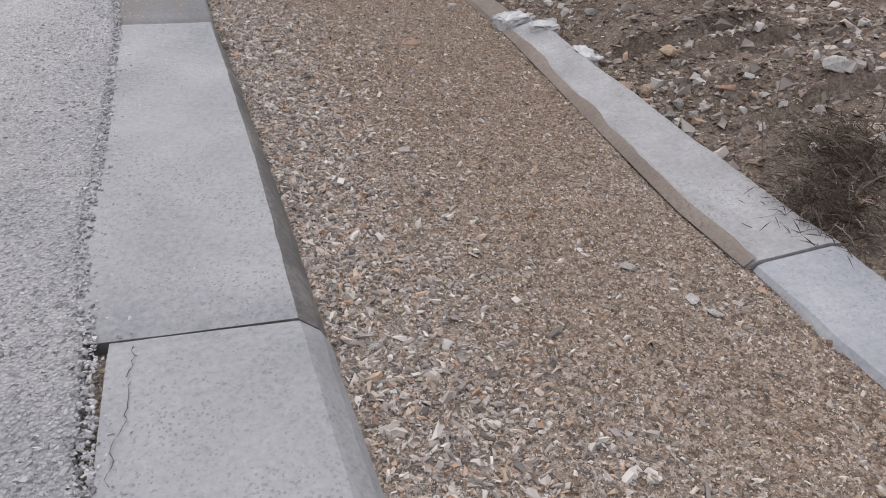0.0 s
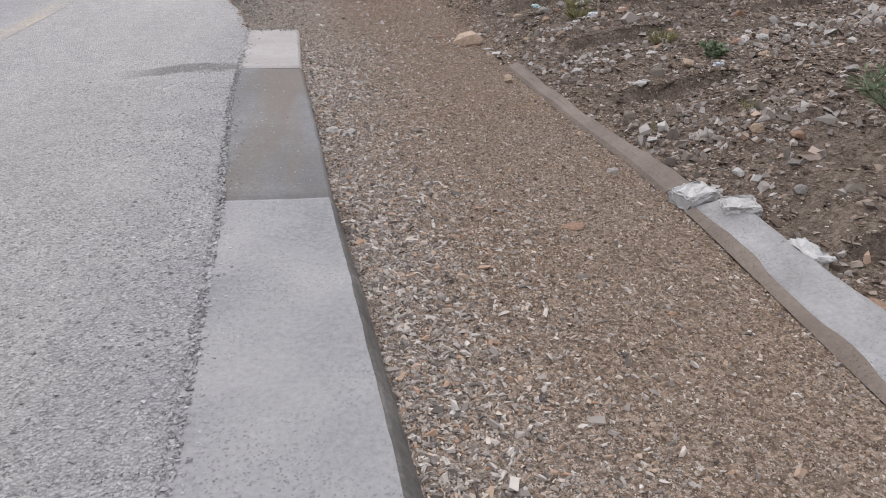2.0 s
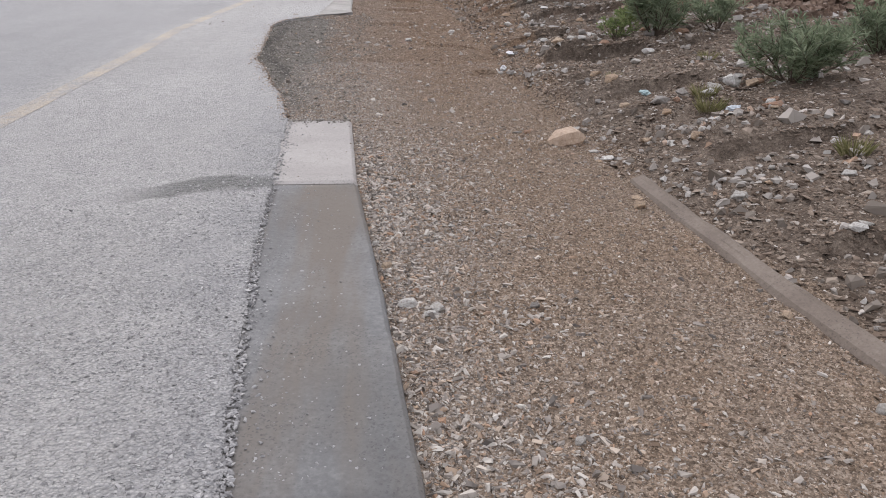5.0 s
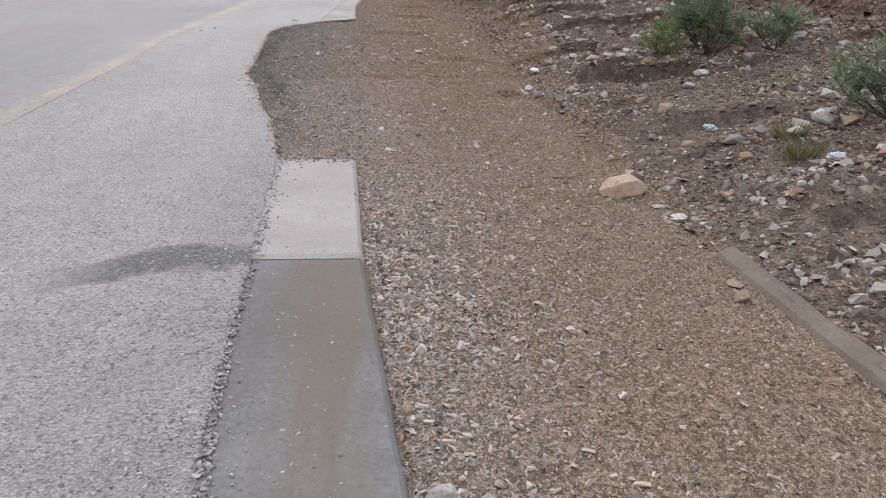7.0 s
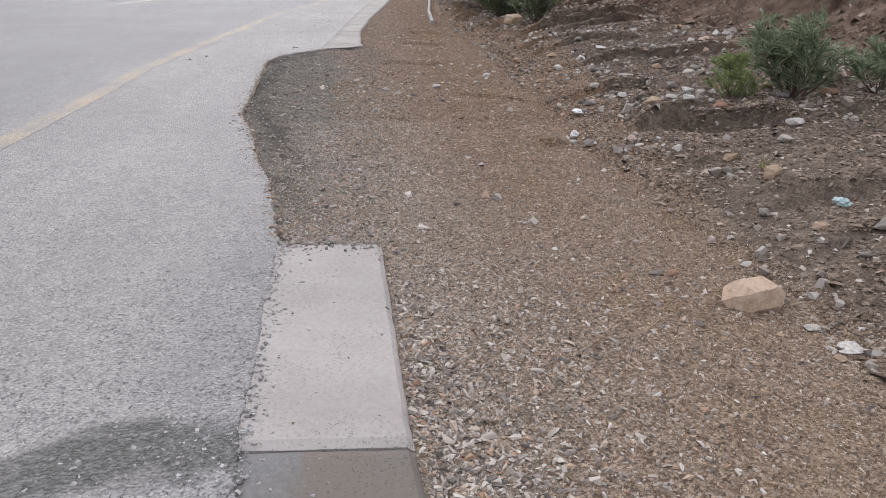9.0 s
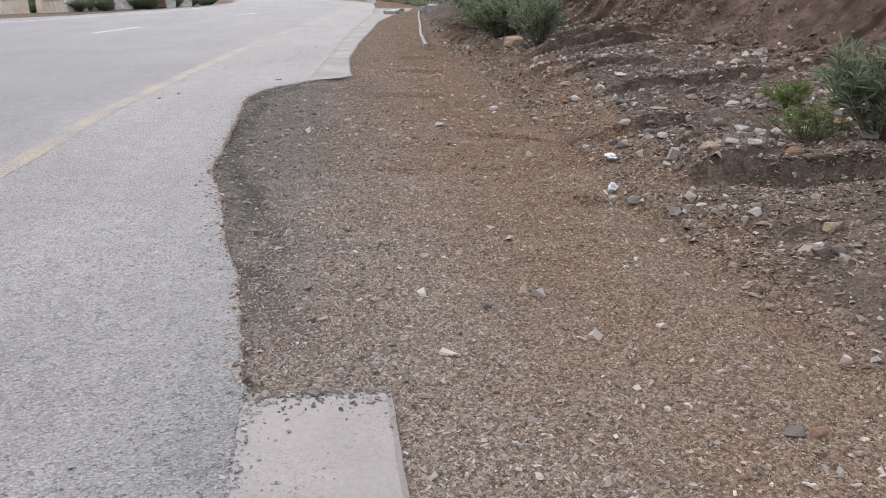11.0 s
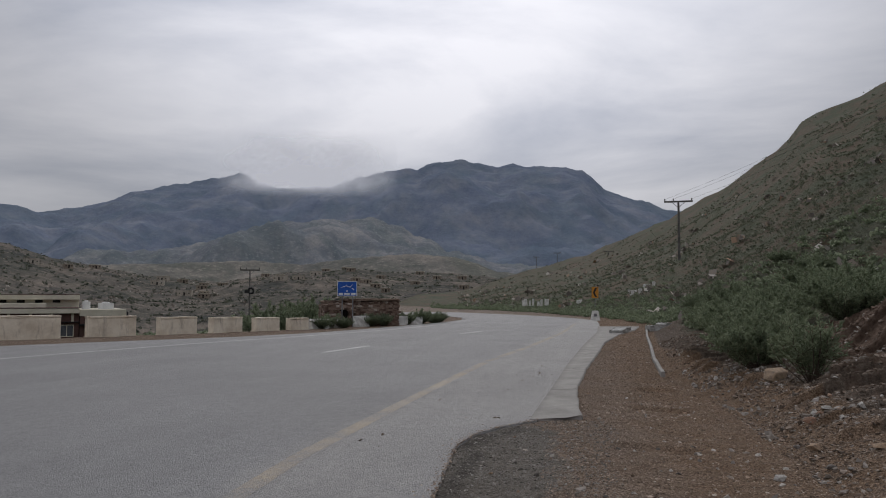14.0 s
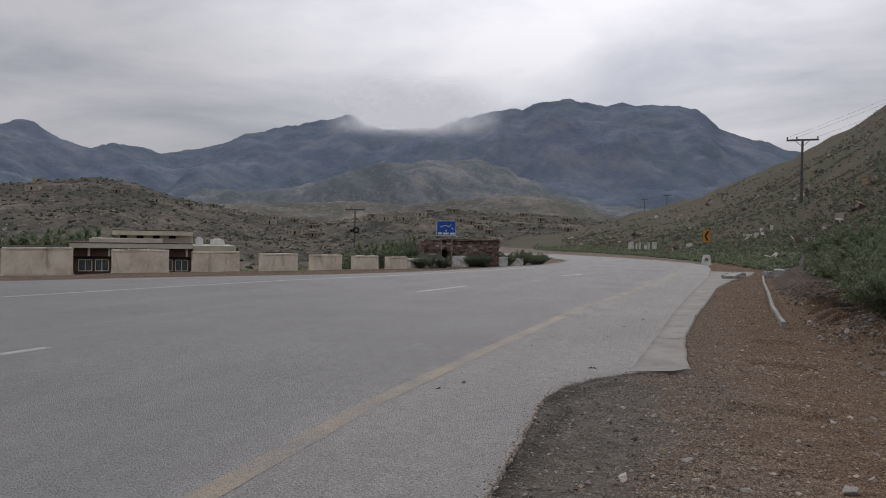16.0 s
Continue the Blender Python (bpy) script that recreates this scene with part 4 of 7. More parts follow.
def low_wall():
    """Thin retaining edge on the far side of the gravel strip."""
    path = curve([(24.9, 0.96), (29, 1.16), (34.4, 1.56), (41, 2.0), (47, 2.5)])
    rows = []
    for y in np.arange(24.9, 47, 0.2):
        x = float(path(y)) + 0.008 * float(fbm(np.array([y]), np.array([1.0]), 3)[0])
        h = 0.075 + 0.03 * float(fbm(np.array([y * 2]), np.array([5.0]), 2)[0])
        rows.append([(x, y, -0.08), (x, y, h - 0.012), (x + 0.015, y, h), (x + 0.07, y, h), (x + 0.085, y, h - 0.015), (x + 0.085, y, -0.08)])
    ob = base("retaining_edge", Matrix.Identity(4), "thin pale concrete retaining edge along gravel strip", "kerb")
    o = new("body", ribbon("body", rows, CONCRETE_GUTTER, False))
    o.parent = ob
    bm = bmesh.new()
    bm.faces.new([bm.verts.new(p) for p in rows[0]])
    part("end_face", bm, CONCRETE_WARM, ob)


low_wall()


# ---------------------------------------------------------------- distance
def ridge(name, r0, r1, lo, hi, steps_az, steps_r, skyline, foot, rough, scale, mat, label):
    """A mountain mass round the place: its crest stands where the skyline curve has it."""
    az = np.linspace(lo, hi, steps_az)
    f = np.linspace(0, 1, steps_r)
    ga, gf = np.meshgrid(np.radians(az), f, indexing="ij")
    r = r0 + (r1 - r0) * gf
    x, y = HUB[0] + r * np.sin(ga), HUB[1] + r * np.cos(ga)
    crest = 1.5 + (r0 + (r1 - r0) * 0.86) * np.tan(np.radians(skyline(np.degrees(ga))))
    p = np.clip(gf / 0.86, 0, 1)
    body = foot + (crest - foot) * p ** 1.25
    rug = fbm(x * scale, y * scale, 6, 0.55)
    folds = np.abs(fbm(x * scale * 0.8 + 11, y * scale * 0.8 + 3, 5, 0.5))
    jag = 0.10 * rough * fbm(x * scale * 9, y * scale * 9, 4, 0.6) * step(0.55, 0.85, gf)
    body = body + jag + rough * (rug - 1.3 * folds + 0.12) * np.sin(np.pi * np.clip(p, 0, 1)) ** 0.7 + rough * 0.06 * rug * p
    back = np.clip((gf - 0.86) / 0.14, 0, 1)
    z = body - back * (crest - foot) * 0.5
    me = mesh_from(name, np.stack([x.ravel(), y.ravel(), z.ravel()], 1), grid_faces(steps_az, steps_r)[:, ::-1], mat, True)
    return tagged(new(name, me), label, "mountain", kind="structure")


far_line = curve([(-110, 4), (-80, 6), (-60, 7.6), (-52, 7.4), (-48.5, 6.9), (-47.1, 6.65), (-45.8, 6.2), (-42.2, 5.4), (-40, 5.45), (-38.0, 5.4), (-35.1, 6.1), (-32.4, 7.3), (-28.7, 8.05), (-25.1, 8.9), (-23.7, 8.3), (-22, 7.95), (-18.4, 8.1),
                  (-16.7, 8.8), (-12.9, 9.8), (-12.1, 9.65), (-10.8, 10.2), (-8.7, 10.46), (-6.1, 9.85), (-4.8, 10.0), (0.2, 9.45), (1.9, 7.9), (4.3, 7.1), (6.3, 6.4), (12, 5), (40, 4)])
spur_line = curve([(-60, 1.0), (-40, 1.8), (-34, 2.6), (-31, 3.1), (-27.5, 4.0), (-26, 4.5), (-24, 4.75), (-22, 5.45), (-20.5, 5.35), (-18.5, 5.9), (-17.4, 5.6), (-15.6, 6.0), (-14.2, 5.45), (-13.2, 5.3), (-12.3, 4.5), (-11, 4.3), (-9.9, 3.5), (-8.2, 3.3), (-6.9, 2.7), (0, 2.0), (10, 1.0)])
low_line = curve([(-110, 2), (-60, 2.6), (-49, 2.9), (-47, 3.1), (-44.6, 3.4), (-42.2, 3.7), (-40, 3.4), (-37.3, 2.5), (-31.4, 1.4), (-26.4, 1.05), (-22.2, 1.7), (-16.7, 2.05), (-13.7, 1.8), (-9.5, 1.8), (-4, 1.2), (4, 0.6)])
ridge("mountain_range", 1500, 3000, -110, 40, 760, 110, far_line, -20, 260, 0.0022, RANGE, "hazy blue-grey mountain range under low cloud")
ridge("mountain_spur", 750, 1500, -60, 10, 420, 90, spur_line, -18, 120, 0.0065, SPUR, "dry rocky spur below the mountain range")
mid_line = curve([(-60, 1.5), (-36, 2.0), (-30, 2.3), (-24, 2.6), (-20.6, 2.4), (-17, 2.9), (-13, 3.25), (-11, 3.2), (-9.2, 3.05), (-7.5, 2.5), (-6, 1.9), (0, 1.2), (8, 0.6)])
ridge("middle_hills", 560, 760, -60, 8, 420, 60, mid_line, -14, 22, 0.013, MIDDLE, "beige dry-grass hills below the mountain spur")
ridge("foothills", 130, 560, -110, 4, 620, 120, low_line, -13, 10, 0.018, FOOTHILL, "dark scrubby terraced foothills across the valley")


class Hilltop:
    """Lets far things stand on the backdrop's own surface."""

    def __init__(self, ob):
        me = ob.data
        co = np.zeros(len(me.vertices) * 3, dtype=np.float32)
        me.vertices.foreach_get("co", co)
        self.co = co.reshape(-1, 3)
        self.az = np.degrees(np.arctan2(self.co[:, 0] - HUB[0], self.co[:, 1] - HUB[1]))
        self.r = np.hypot(self.co[:, 0] - HUB[0], self.co[:, 1] - HUB[1])

    def near(self, az, r):
        k = np.argmin((self.az - az) ** 2 * 20 + (self.r - r) ** 2)
        return self.co[k]


foothills = Hilltop(bpy.data.objects["foothills"])


# low cloud that hangs on the ridge
def low_cloud():
    rng = np.random.RandomState(2)
    nu, nv = 80, 36
    a = np.radians(np.linspace(-27, -13.5, nu))
    e = np.linspace(7.2, 12.5, nv)
    ga, ge = np.meshgrid(a, e, indexing="ij")
    r = 2080.0
    x, y, z = HUB[0] + r * np.sin(ga), HUB[1] + r * np.cos(ga), 1.5 + r * np.tan(np.radians(ge))
    u, v = np.meshgrid(np.linspace(-1, 1, nu), np.linspace(-1, 1, nv), indexing="ij")
    soft = np.clip(1 - u ** 2, 0, 1) ** 1.3 * np.clip(1 - v ** 2, 0, 1) ** 1.8
    soft = np.clip(1 - u ** 2, 0, 1) * step(-1, -0.45, v) * (1 - step(0.0, 1, v))
    veil = np.clip(1.25 * soft * (0.85 + 1.3 * fbm(u * 4 + 9, v * 2.5 + 2, 5)), 0, 1)
    me = mesh_from("low_cloud", np.stack([x.ravel(), y.ravel(), z.ravel()], 1), grid_faces(nu, nv), cloud_material(), True)
    at = me.attributes.new("veil", "FLOAT", "POINT")
    at.data.foreach_set("value", veil.ravel().astype(np.float32))
    tagged(new("low_cloud", me), "soft white cloud hanging on the mountain ridge", "cloud", kind="structure")


def cloud_material():
    m = Mat("glowing_mist", 1.0)
    m.color((0.9, 0.9, 0.92))
    m.b.inputs["Specular IOR Level"].default_value = 0.0
    # low glow added so the cloud meets the sky's brightness; no real source
    m.b.inputs["Emission Color"].default_value = (0.62, 0.63, 0.66, 1)
    m.b.inputs["Emission Strength"].default_value = 0.35
    link(m.t, m.attr("veil"), m.b.inputs["Alpha"])
    return m.m


low_cloud()


# ---------------------------------------------------------------- gravel, shards and stones
CUBE = np.array([(-1, -1, -1), (1, -1, -1), (1, 1, -1), (-1, 1, -1), (-1, -1, 1), (1, -1, 1), (1, 1, 1), (-1, 1, 1)], float) * 0.5
CUBE_FACES = np.array([(4, 5, 6, 7), (0, 1, 5, 4), (1, 2, 6, 5), (2, 3, 7, 6), (3, 0, 4, 7)])


def shards(name, xy, median, mat, label, seed, flat=(0.15, 0.42), wide=(0.35, 0.85), tilt=0.3, spread=0.42, cap=3.2, level=None):
    """Many broken stone splinters, joined into one mesh."""
    rng = np.random.RandomState(seed)
    n = len(xy)
    L = np.clip(median * np.exp(rng.randn(n) * spread), median * 0.4, median * cap)
    W, T = L * rng.uniform(*wide, n), L * rng.uniform(*flat, n)
    v = np.repeat(CUBE[None], n, 0) + rng.uniform(-0.34, 0.34, (n, 8, 3))
    v[:, 4:, :2] *= rng.uniform(0.4, 0.9, (n, 1, 1))
    v *= np.stack([L, W, T], 1)[:, None, :]
    a, b, c = rng.uniform(0, 2 * np.pi, n), rng.randn(n) * tilt, rng.randn(n) * tilt
    ca, sa, cb, sb, cc, sc = np.cos(a), np.sin(a), np.cos(b), np.sin(b), np.cos(c), np.sin(c)
    x, y, z = v[..., 0], v[..., 1], v[..., 2]
    y, z = y * cb[:, None] - z * sb[:, None], y * sb[:, None] + z * cb[:, None]
    x, z = x * cc[:, None] + z * sc[:, None], -x * sc[:, None] + z * cc[:, None]
    x, y = x * ca[:, None] - y * sa[:, None], x * sa[:, None] + y * ca[:, None]
    h = terrain(xy[:, 0], xy[:, 1])[0] if level is None else level(xy[:, 1])
    out = np.stack([x + xy[:, :1], y + xy[:, 1:2], z + (h + T * 0.22)[:, None]], -1).reshape(-1, 3)
    faces = (CUBE_FACES[None] + 8 * np.arange(n)[:, None, None]).reshape(-1, 4)
    return tagged(new(name, mesh_from(name, out, faces, mat)), label, "gravel", kind="stuff")


def scatter(n, x0, x1, y0, y1, seed, keep):
    rng = np.random.RandomState(seed)
    out = np.zeros((0, 2))
    while len(out) < n:
        p = np.stack([rng.uniform(x0, x1, n * 2), rng.uniform(y0, y1, n * 2)], 1)
        k = keep(p[:, 0], p[:, 1]) > rng.rand(len(p))
        out = np.concatenate([out, p[k]])
    return out[:n]


def on_track(x, y):
    lo = np.where(y < 9.6, slab_right(y) + np.where(y < 4.8, bevel_a(y), 0.02), road_right(y) + 0.02)
    return (x > lo) * (x < np.minimum(bank_foot(y) + 0.15, np.where(y < 7.9, kerb_left(y) - 0.01, 99)))


def coarse(x, y):
    d = x - slab_right(np.minimum(y, 9.5))
    clump = 0.55 + 1.6 * fbm(x * 1.4, y * 1.1 + 3, 3)
    return on_track(x, y) * (1 - step(8.8, 9.6, y)) * np.exp(-np.maximum(d - 0.12, 0) / 0.28) * np.clip(clump, 0.12, 1)


def medium(x, y):
    return on_track(x, y) * (1 - 0.75 * step(11, 19, y)) * np.clip(0.62 + 1.5 * fbm(x * 1.1 + 6, y * 0.8, 3), 0.1, 1)


def in_bay(x, y):
    return (y > 9.6) * (x > road_right(y) + 0.02) * (x < -0.3 + 0.5 * fbm(x, y, 2))


def on_bank(x, y):
    d = x - bank_foot(y)
    past_kerb = np.where(y < 7.9, x > kerb_left(y) + kerb_width(y) + 0.02, True)
    clump = np.clip(0.6 + 1.8 * fbm(x * 1.3 + 1, y * 1.3 + 14, 4), 0.22, 1)
    return past_kerb * (d > -0.25) * (1 - 0.8 * step(2.6, 4.2, d)) * clump


def grit(name, xy, median, mat, label, seed, thick=(0.35, 0.95)):
    """Fine broken grains: each a lopsided four-sided splinter half sunk in the soil."""
    rng = np.random.RandomState(seed)
    n = len(xy)
    L = np.clip(median * np.exp(rng.randn(n) * 0.4), median * 0.45, median * 2.6)
    W = L * rng.uniform(0.3, 0.75, n)
    T = W * rng.uniform(*thick, n)
    a = rng.uniform(0, 2 * np.pi, n)
    ca, sa = np.cos(a)[:, None], np.sin(a)[:, None]
    foot = np.array([(-0.5, -0.35), (0.5, -0.5), (0.45, 0.5), (-0.4, 0.4), (0.0, 0.0)])[None] + rng.uniform(-0.2, 0.2, (n, 5, 2))
    u, v = foot[..., 0] * L[:, None], foot[..., 1] * W[:, None]
    lift = np.tile([-0.3, -0.3, -0.3, -0.3, 0.8], (n, 1)) + rng.uniform(-0.15, 0.3, (n, 5))
    h = terrain(xy[:, 0], xy[:, 1])[0]
    out = np.stack([u * ca - v * sa + xy[:, :1], u * sa + v * ca + xy[:, 1:2], lift * T[:, None] + h[:, None]], -1).reshape(-1, 3)
    faces = (np.array([(0, 1, 4), (1, 2, 4), (2, 3, 4), (3, 0, 4)])[None] + 5 * np.arange(n)[:, None, None]).reshape(-1, 3)
    return tagged(new(name, mesh_from(name, out, faces, mat)), label, "gravel", kind="stuff")


def by_kerb(x, y):
    return np.exp(-np.maximum(x - slab_right(np.minimum(y, 9.5)) - 0.2, 0) / 0.4)


shards("coarse_gravel", scatter(15000, -0.6, 1.2, -0.2, 10.5, 1, coarse), 0.0175, CHIP_GREY, "loose grey-beige shale chips beside the kerb slabs", 11, tilt=0.45, wide=(0.22, 0.6), cap=2.6)
shards("track_gravel", scatter(15000, -1.2, 2.0, 0.6, 13, 2, lambda x, y: medium(x, y) * (1 - step(9.5, 12.5, y)) * (1.4 - y / 12)), 0.0105, CHIP_TAN, "ochre gravel trodden into the shoulder", 12, tilt=0.4, wide=(0.22, 0.6), cap=2.8)
grit("fine_grey_grit", scatter(85000, -1.2, 2.0, 0.8, 13, 41, lambda x, y: on_track(x, y) * (0.08 + 0.4 * (1 - step(2.2, 3.6, y)) + 0.52 * by_kerb(x, y))), 0.0085, CHIP_GREY, "fine grey shale grit on the shoulder", 42)
grit("fine_ochre_grit", scatter(135000, -1.2, 2.0, 0.8, 13, 43, lambda x, y: on_track(x, y) * (1 - 0.6 * by_kerb(x, y)) * (1 - 0.55 * step(9, 12, y))), 0.0072, CHIP_TAN, "fine ochre grit trodden into the shoulder", 44)
grit("bank_grit", scatter(70000, 1.5, 4.0, 0.9, 13, 45, lambda x, y: on_bank(x, y)), 0.015, CHIP_DARK, "dark shale splinters covering the bank soil", 46, (0.15, 0.4))
shards("earthy_gravel", scatter(24000, -1.0, 2.6, 9.5, 21, 9, lambda x, y: (x > road_right(y) + 0.4) * (x < bank_foot(y) + 0.9) * step(9.5, 12.5, y)), 0.012, CHIP_EARTH, "brown trodden gravel towards the bend", 19)
shards("pale_gravel", scatter(3200, -1.2, 2.0, 0.6, 13, 3, lambda x, y: medium(x, y) * (1 - step(9, 12.5, y))), 0.017, CHIP_GREY, "scattered pale chips on the gravel shoulder", 13, wide=(0.22, 0.6), cap=2.0)
shards("bay_gravel", scatter(9000, -2.0, 0.2, 9.6, 19, 4, in_bay), 0.014, CHIP_BAY, "grey washed chippings in the broken road edge", 14)
shards("track_stones", scatter(380, -1.6, 2.4, 9.6, 22, 23, lambda x, y: (x > road_right(y) + 0.15) * (x < bank_foot(y) + 0.8) * np.clip(0.5 + 2.2 * fbm(x * 0.7, y * 0.7 + 4, 3), 0.1, 1)), 0.034, CHIP_GREY, "small loose stones on the gravel towards the bend", 24, flat=(0.3, 0.6), cap=2.0)
shards("bank_shards", scatter(60000, 1.4, 5.0, 0.8, 20, 5, lambda x, y: on_bank(x, y) * np.interp(y, [0, 9, 12, 20], [1, 1, 0.55, 0.35])), 0.023, CHIP_DARK, "dark shale shards littering the eroded bank", 15, tilt=0.28, wide=(0.28, 0.8), flat=(0.1, 0.3))
shards("far_bank_shards", scatter(9000, 1.0, 5.0, 18, 36, 25, lambda x, y: (x > bank_foot(y) + 0.1) * np.clip(0.5 + 2.2 * fbm(x, y, 3), 0.05, 1)), 0.036, CHIP_DARK, "dark stones strewn along the far bank foot", 26, flat=(0.25, 0.55))
shards("bank_rubble", scatter(7500, 1.4, 7.5, 0.8, 26, 6, lambda x, y: on_bank(x, y) * np.clip(0.25 + 3.5 * fbm(x * 0.9 + 30, y * 1.2, 3), 0.05, 1) * np.interp(y, [0, 9, 12, 26], [1, 1, 0.6, 0.35])), 0.033, CHIP_PALE, "pale broken stones lying in drifts over the bank", 16, flat=(0.4, 0.8), wide=(0.5, 0.95), tilt=0.35)
shards("strip_gravel", scatter(3500, -0.9, 2.4, 19.2, 46, 7, lambda x, y: (x > road_right(y) + 0.75) * (x < bank_foot(y))), 0.022, CHIP_EARTH, "loose brown gravel on the far shoulder strip", 17)
shards("cut_rubble", scatter(1100, 4.4, 9.5, 21.5, 30, 8, lambda x, y: np.exp(-((x - cut_foot(y) - 2.3) / 0.4) ** 2) + 0.015), 0.075, CHIP_GREY, "pale loose rubble along the top of the earth cut", 18, flat=(0.4, 0.8), tilt=0.5)


def ravelled(x, y):
    d = road_right(y) - x
    return ((d > -0.04) * np.exp(-np.maximum(d, 0) / 0.34) * np.clip(0.6 + 1.8 * fbm(x * 1.6 + 2, y * 1.2 + 7, 3), 0.08, 1)) * np.interp(y, [0, 6, 8, 10], [1, 0.8, 0.45, 0])


shards("loose_chippings", scatter(21000, -2.4, -0.2, 0.2, 10.2, 31, ravelled), 0.0105, CHIP_ROAD, "loose grey chippings ravelled from the asphalt edge", 32, flat=(0.2, 0.4), wide=(0.5, 0.9), cap=1.8, level=lambda y: road_level(y) - 0.003)
shards("edge_spill", scatter(1500, -2.6, -0.4, 9.6, 19.2, 33, lambda x, y: np.where(road_right(y) - x > -0.03, np.exp(-np.maximum(road_right(y) - x, 0) / 0.035), 0)), 0.011, CHIP_EARTH, "grit spilled over the broken asphalt edge", 34, level=road_level)
shards("slab_end_spill", scatter(320, -1.0, -0.4, 9.25, 9.57, 37, lambda x, y: (x < slab_right(y)) * np.exp(-np.maximum(9.6 - y + 0.12 * fbm(x * 5, y * 2, 3), 0) / 0.05)), 0.011, CHIP_BAY, "gravel washed over the end of the kerb slab", 38, level=lambda y: road_level(y) - 0.006)
shards("slab_chippings", scatter(1100, -1.1, 0.2, 0.9, 9.5, 51, lambda x, y: np.exp(-np.abs(x - road_right(y) - 0.03) / 0.045) * (x > road_right(y) - 0.05) * np.where((y > 4.7) & (y < 7.75), 0.3, 1.0)), 0.009, CHIP_ROAD, "grey chippings strewn along the slabs' outer edge", 52, flat=(0.2, 0.45), wide=(0.5, 0.9), cap=1.8, level=lambda y: road_level(y) - 0.007)
shards("sunken_slab_chippings", scatter(900, -0.95, -0.1, 4.85, 7.7, 53, lambda x, y: (x > road_right(y) + 0.02) * (x < slab_right(y) - 0.02) * (0.12 + np.exp(-(x - road_right(y)) / 0.12))), 0.007, CHIP_ROAD, "loose chippings scattered on the sunken slab", 54, flat=(0.2, 0.45), wide=(0.5, 0.9), cap=2.0, level=lambda y: road_level(y) - 0.011)
shards("clean_slab_crumbs", scatter(34, -0.9, -0.35, 7.8, 9.5, 55, lambda x, y: (x > road_right(y) + 0.03) * (x < slab_right(y) - 0.01) * (0.15 + np.exp(-(slab_right(y) - x) / 0.08))), 0.008, CHIP_DARK, "dark crumbs lying on the clean slab", 56, level=lambda y: road_level(y) - 0.007)
shards("cut_clods", scatter(9000, 4.5, 9.0, 11, 30, 57, lambda x, y: (x > cut_foot(y) - 0.6) * (x < cut_foot(y) + 2.6) * np.clip(0.4 + 2.2 * fbm(x, y, 3), 0.05, 1)), 0.045, CLOD, "reddish earth clods on the face of the cut", 58, flat=(0.4, 0.8), wide=(0.5, 0.95), tilt=0.5)
shards("road_debris", scatter(45, -3.6, -0.8, 15, 27, 35, lambda x, y: np.exp(-np.abs(road_right(y) - 0.5 - x) / 0.6)), 0.035, CHIP_DARK, "dark crumbs of soil and bark lying on the asphalt", 36, flat=(0.12, 0.3), wide=(0.2, 0.5), cap=2.0, level=road_level)


def rock_mesh(seed, flatness):
    """An angular stone: hull of points on a squashed ball, edges slightly worn."""
    rng = random.Random(seed)
    bm = bmesh.new()
    for _ in range(14):
        d = Vector((rng.gauss(0, 1), rng.gauss(0, 1), rng.gauss(0, 1))).normalized() * rng.uniform(0.42, 0.52)
        bm.verts.new((d.x, d.y * 0.78, d.z * flatness))
    hull = bmesh.ops.convex_hull(bm, input=list(bm.verts))
    bmesh.ops.delete(bm, geom=[g for g in hull["geom_interior"] if isinstance(g, bmesh.types.BMVert)], context="VERTS")
    bmesh.ops.bevel(bm, geom=list(bm.edges), offset=0.02, segments=1, affect="EDGES")
    return bm


def blocky_rock():
    """A split block: flat tilted top, steep broken sides, pointed ends."""
    rng = random.Random(3)
    bm = bmesh.new()
    for x, y, z in ((-0.38, -0.25, -0.3), (0.28, -0.3, -0.3), (0.42, 0.2, -0.3), (-0.35, 0.25, -0.3), (-0.56, -0.02, -0.06), (-0.18, -0.42, -0.1), (0.3, -0.40, -0.04), (0.55, -0.08, 0.02),
                    (0.4, 0.34, 0.0), (-0.3, 0.34, 0.0), (-0.2, -0.33, 0.2), (0.16, -0.36, 0.25), (0.36, -0.2, 0.2), (0.1, 0.0, 0.32), (0.25, 0.2, 0.2), (-0.3, 0.1, 0.2)):
        bm.verts.new((x + rng.uniform(-0.03, 0.03), y + rng.uniform(-0.03, 0.03), z))
    hull = bmesh.ops.convex_hull(bm, input=list(bm.verts))
    bmesh.ops.delete(bm, geom=[g for g in hull["geom_interior"] if isinstance(g, bmesh.types.BMVert)], context="VERTS")
    bmesh.ops.subdivide_edges(bm, edges=list(bm.edges), cuts=2, use_grid_fill=True)
    for v in bm.verts:
        v.co += Vector((rng.uniform(-1, 1), rng.uniform(-1, 1), rng.uniform(-1, 1))) * 0.01
    return bm


ROCKS = {}
for mat in (STONE_PALE, STONE_GREY, STONE_TAN, STONE_RUST, STONE_PINK):
    ROCKS[mat.name] = [finish(rock_mesh(40 + k, f), "stone", mat) for k, f in enumerate((0.5, 0.62, 0.75, 0.42, 0.58))] + [finish(blocky_rock(), "stone", mat)]
STONE_LABEL = {"pale_limestone": "pale whitish limestone piece", "grey_shale_stone": "grey broken shale stone", "pinkish_broken_sandstone": "pinkish broken sandstone rock with sharp edges", "tan_sandstone": "tan sandstone rock with pale broken face", "rusty_red_stone": "rusty reddish-brown flat stone"}


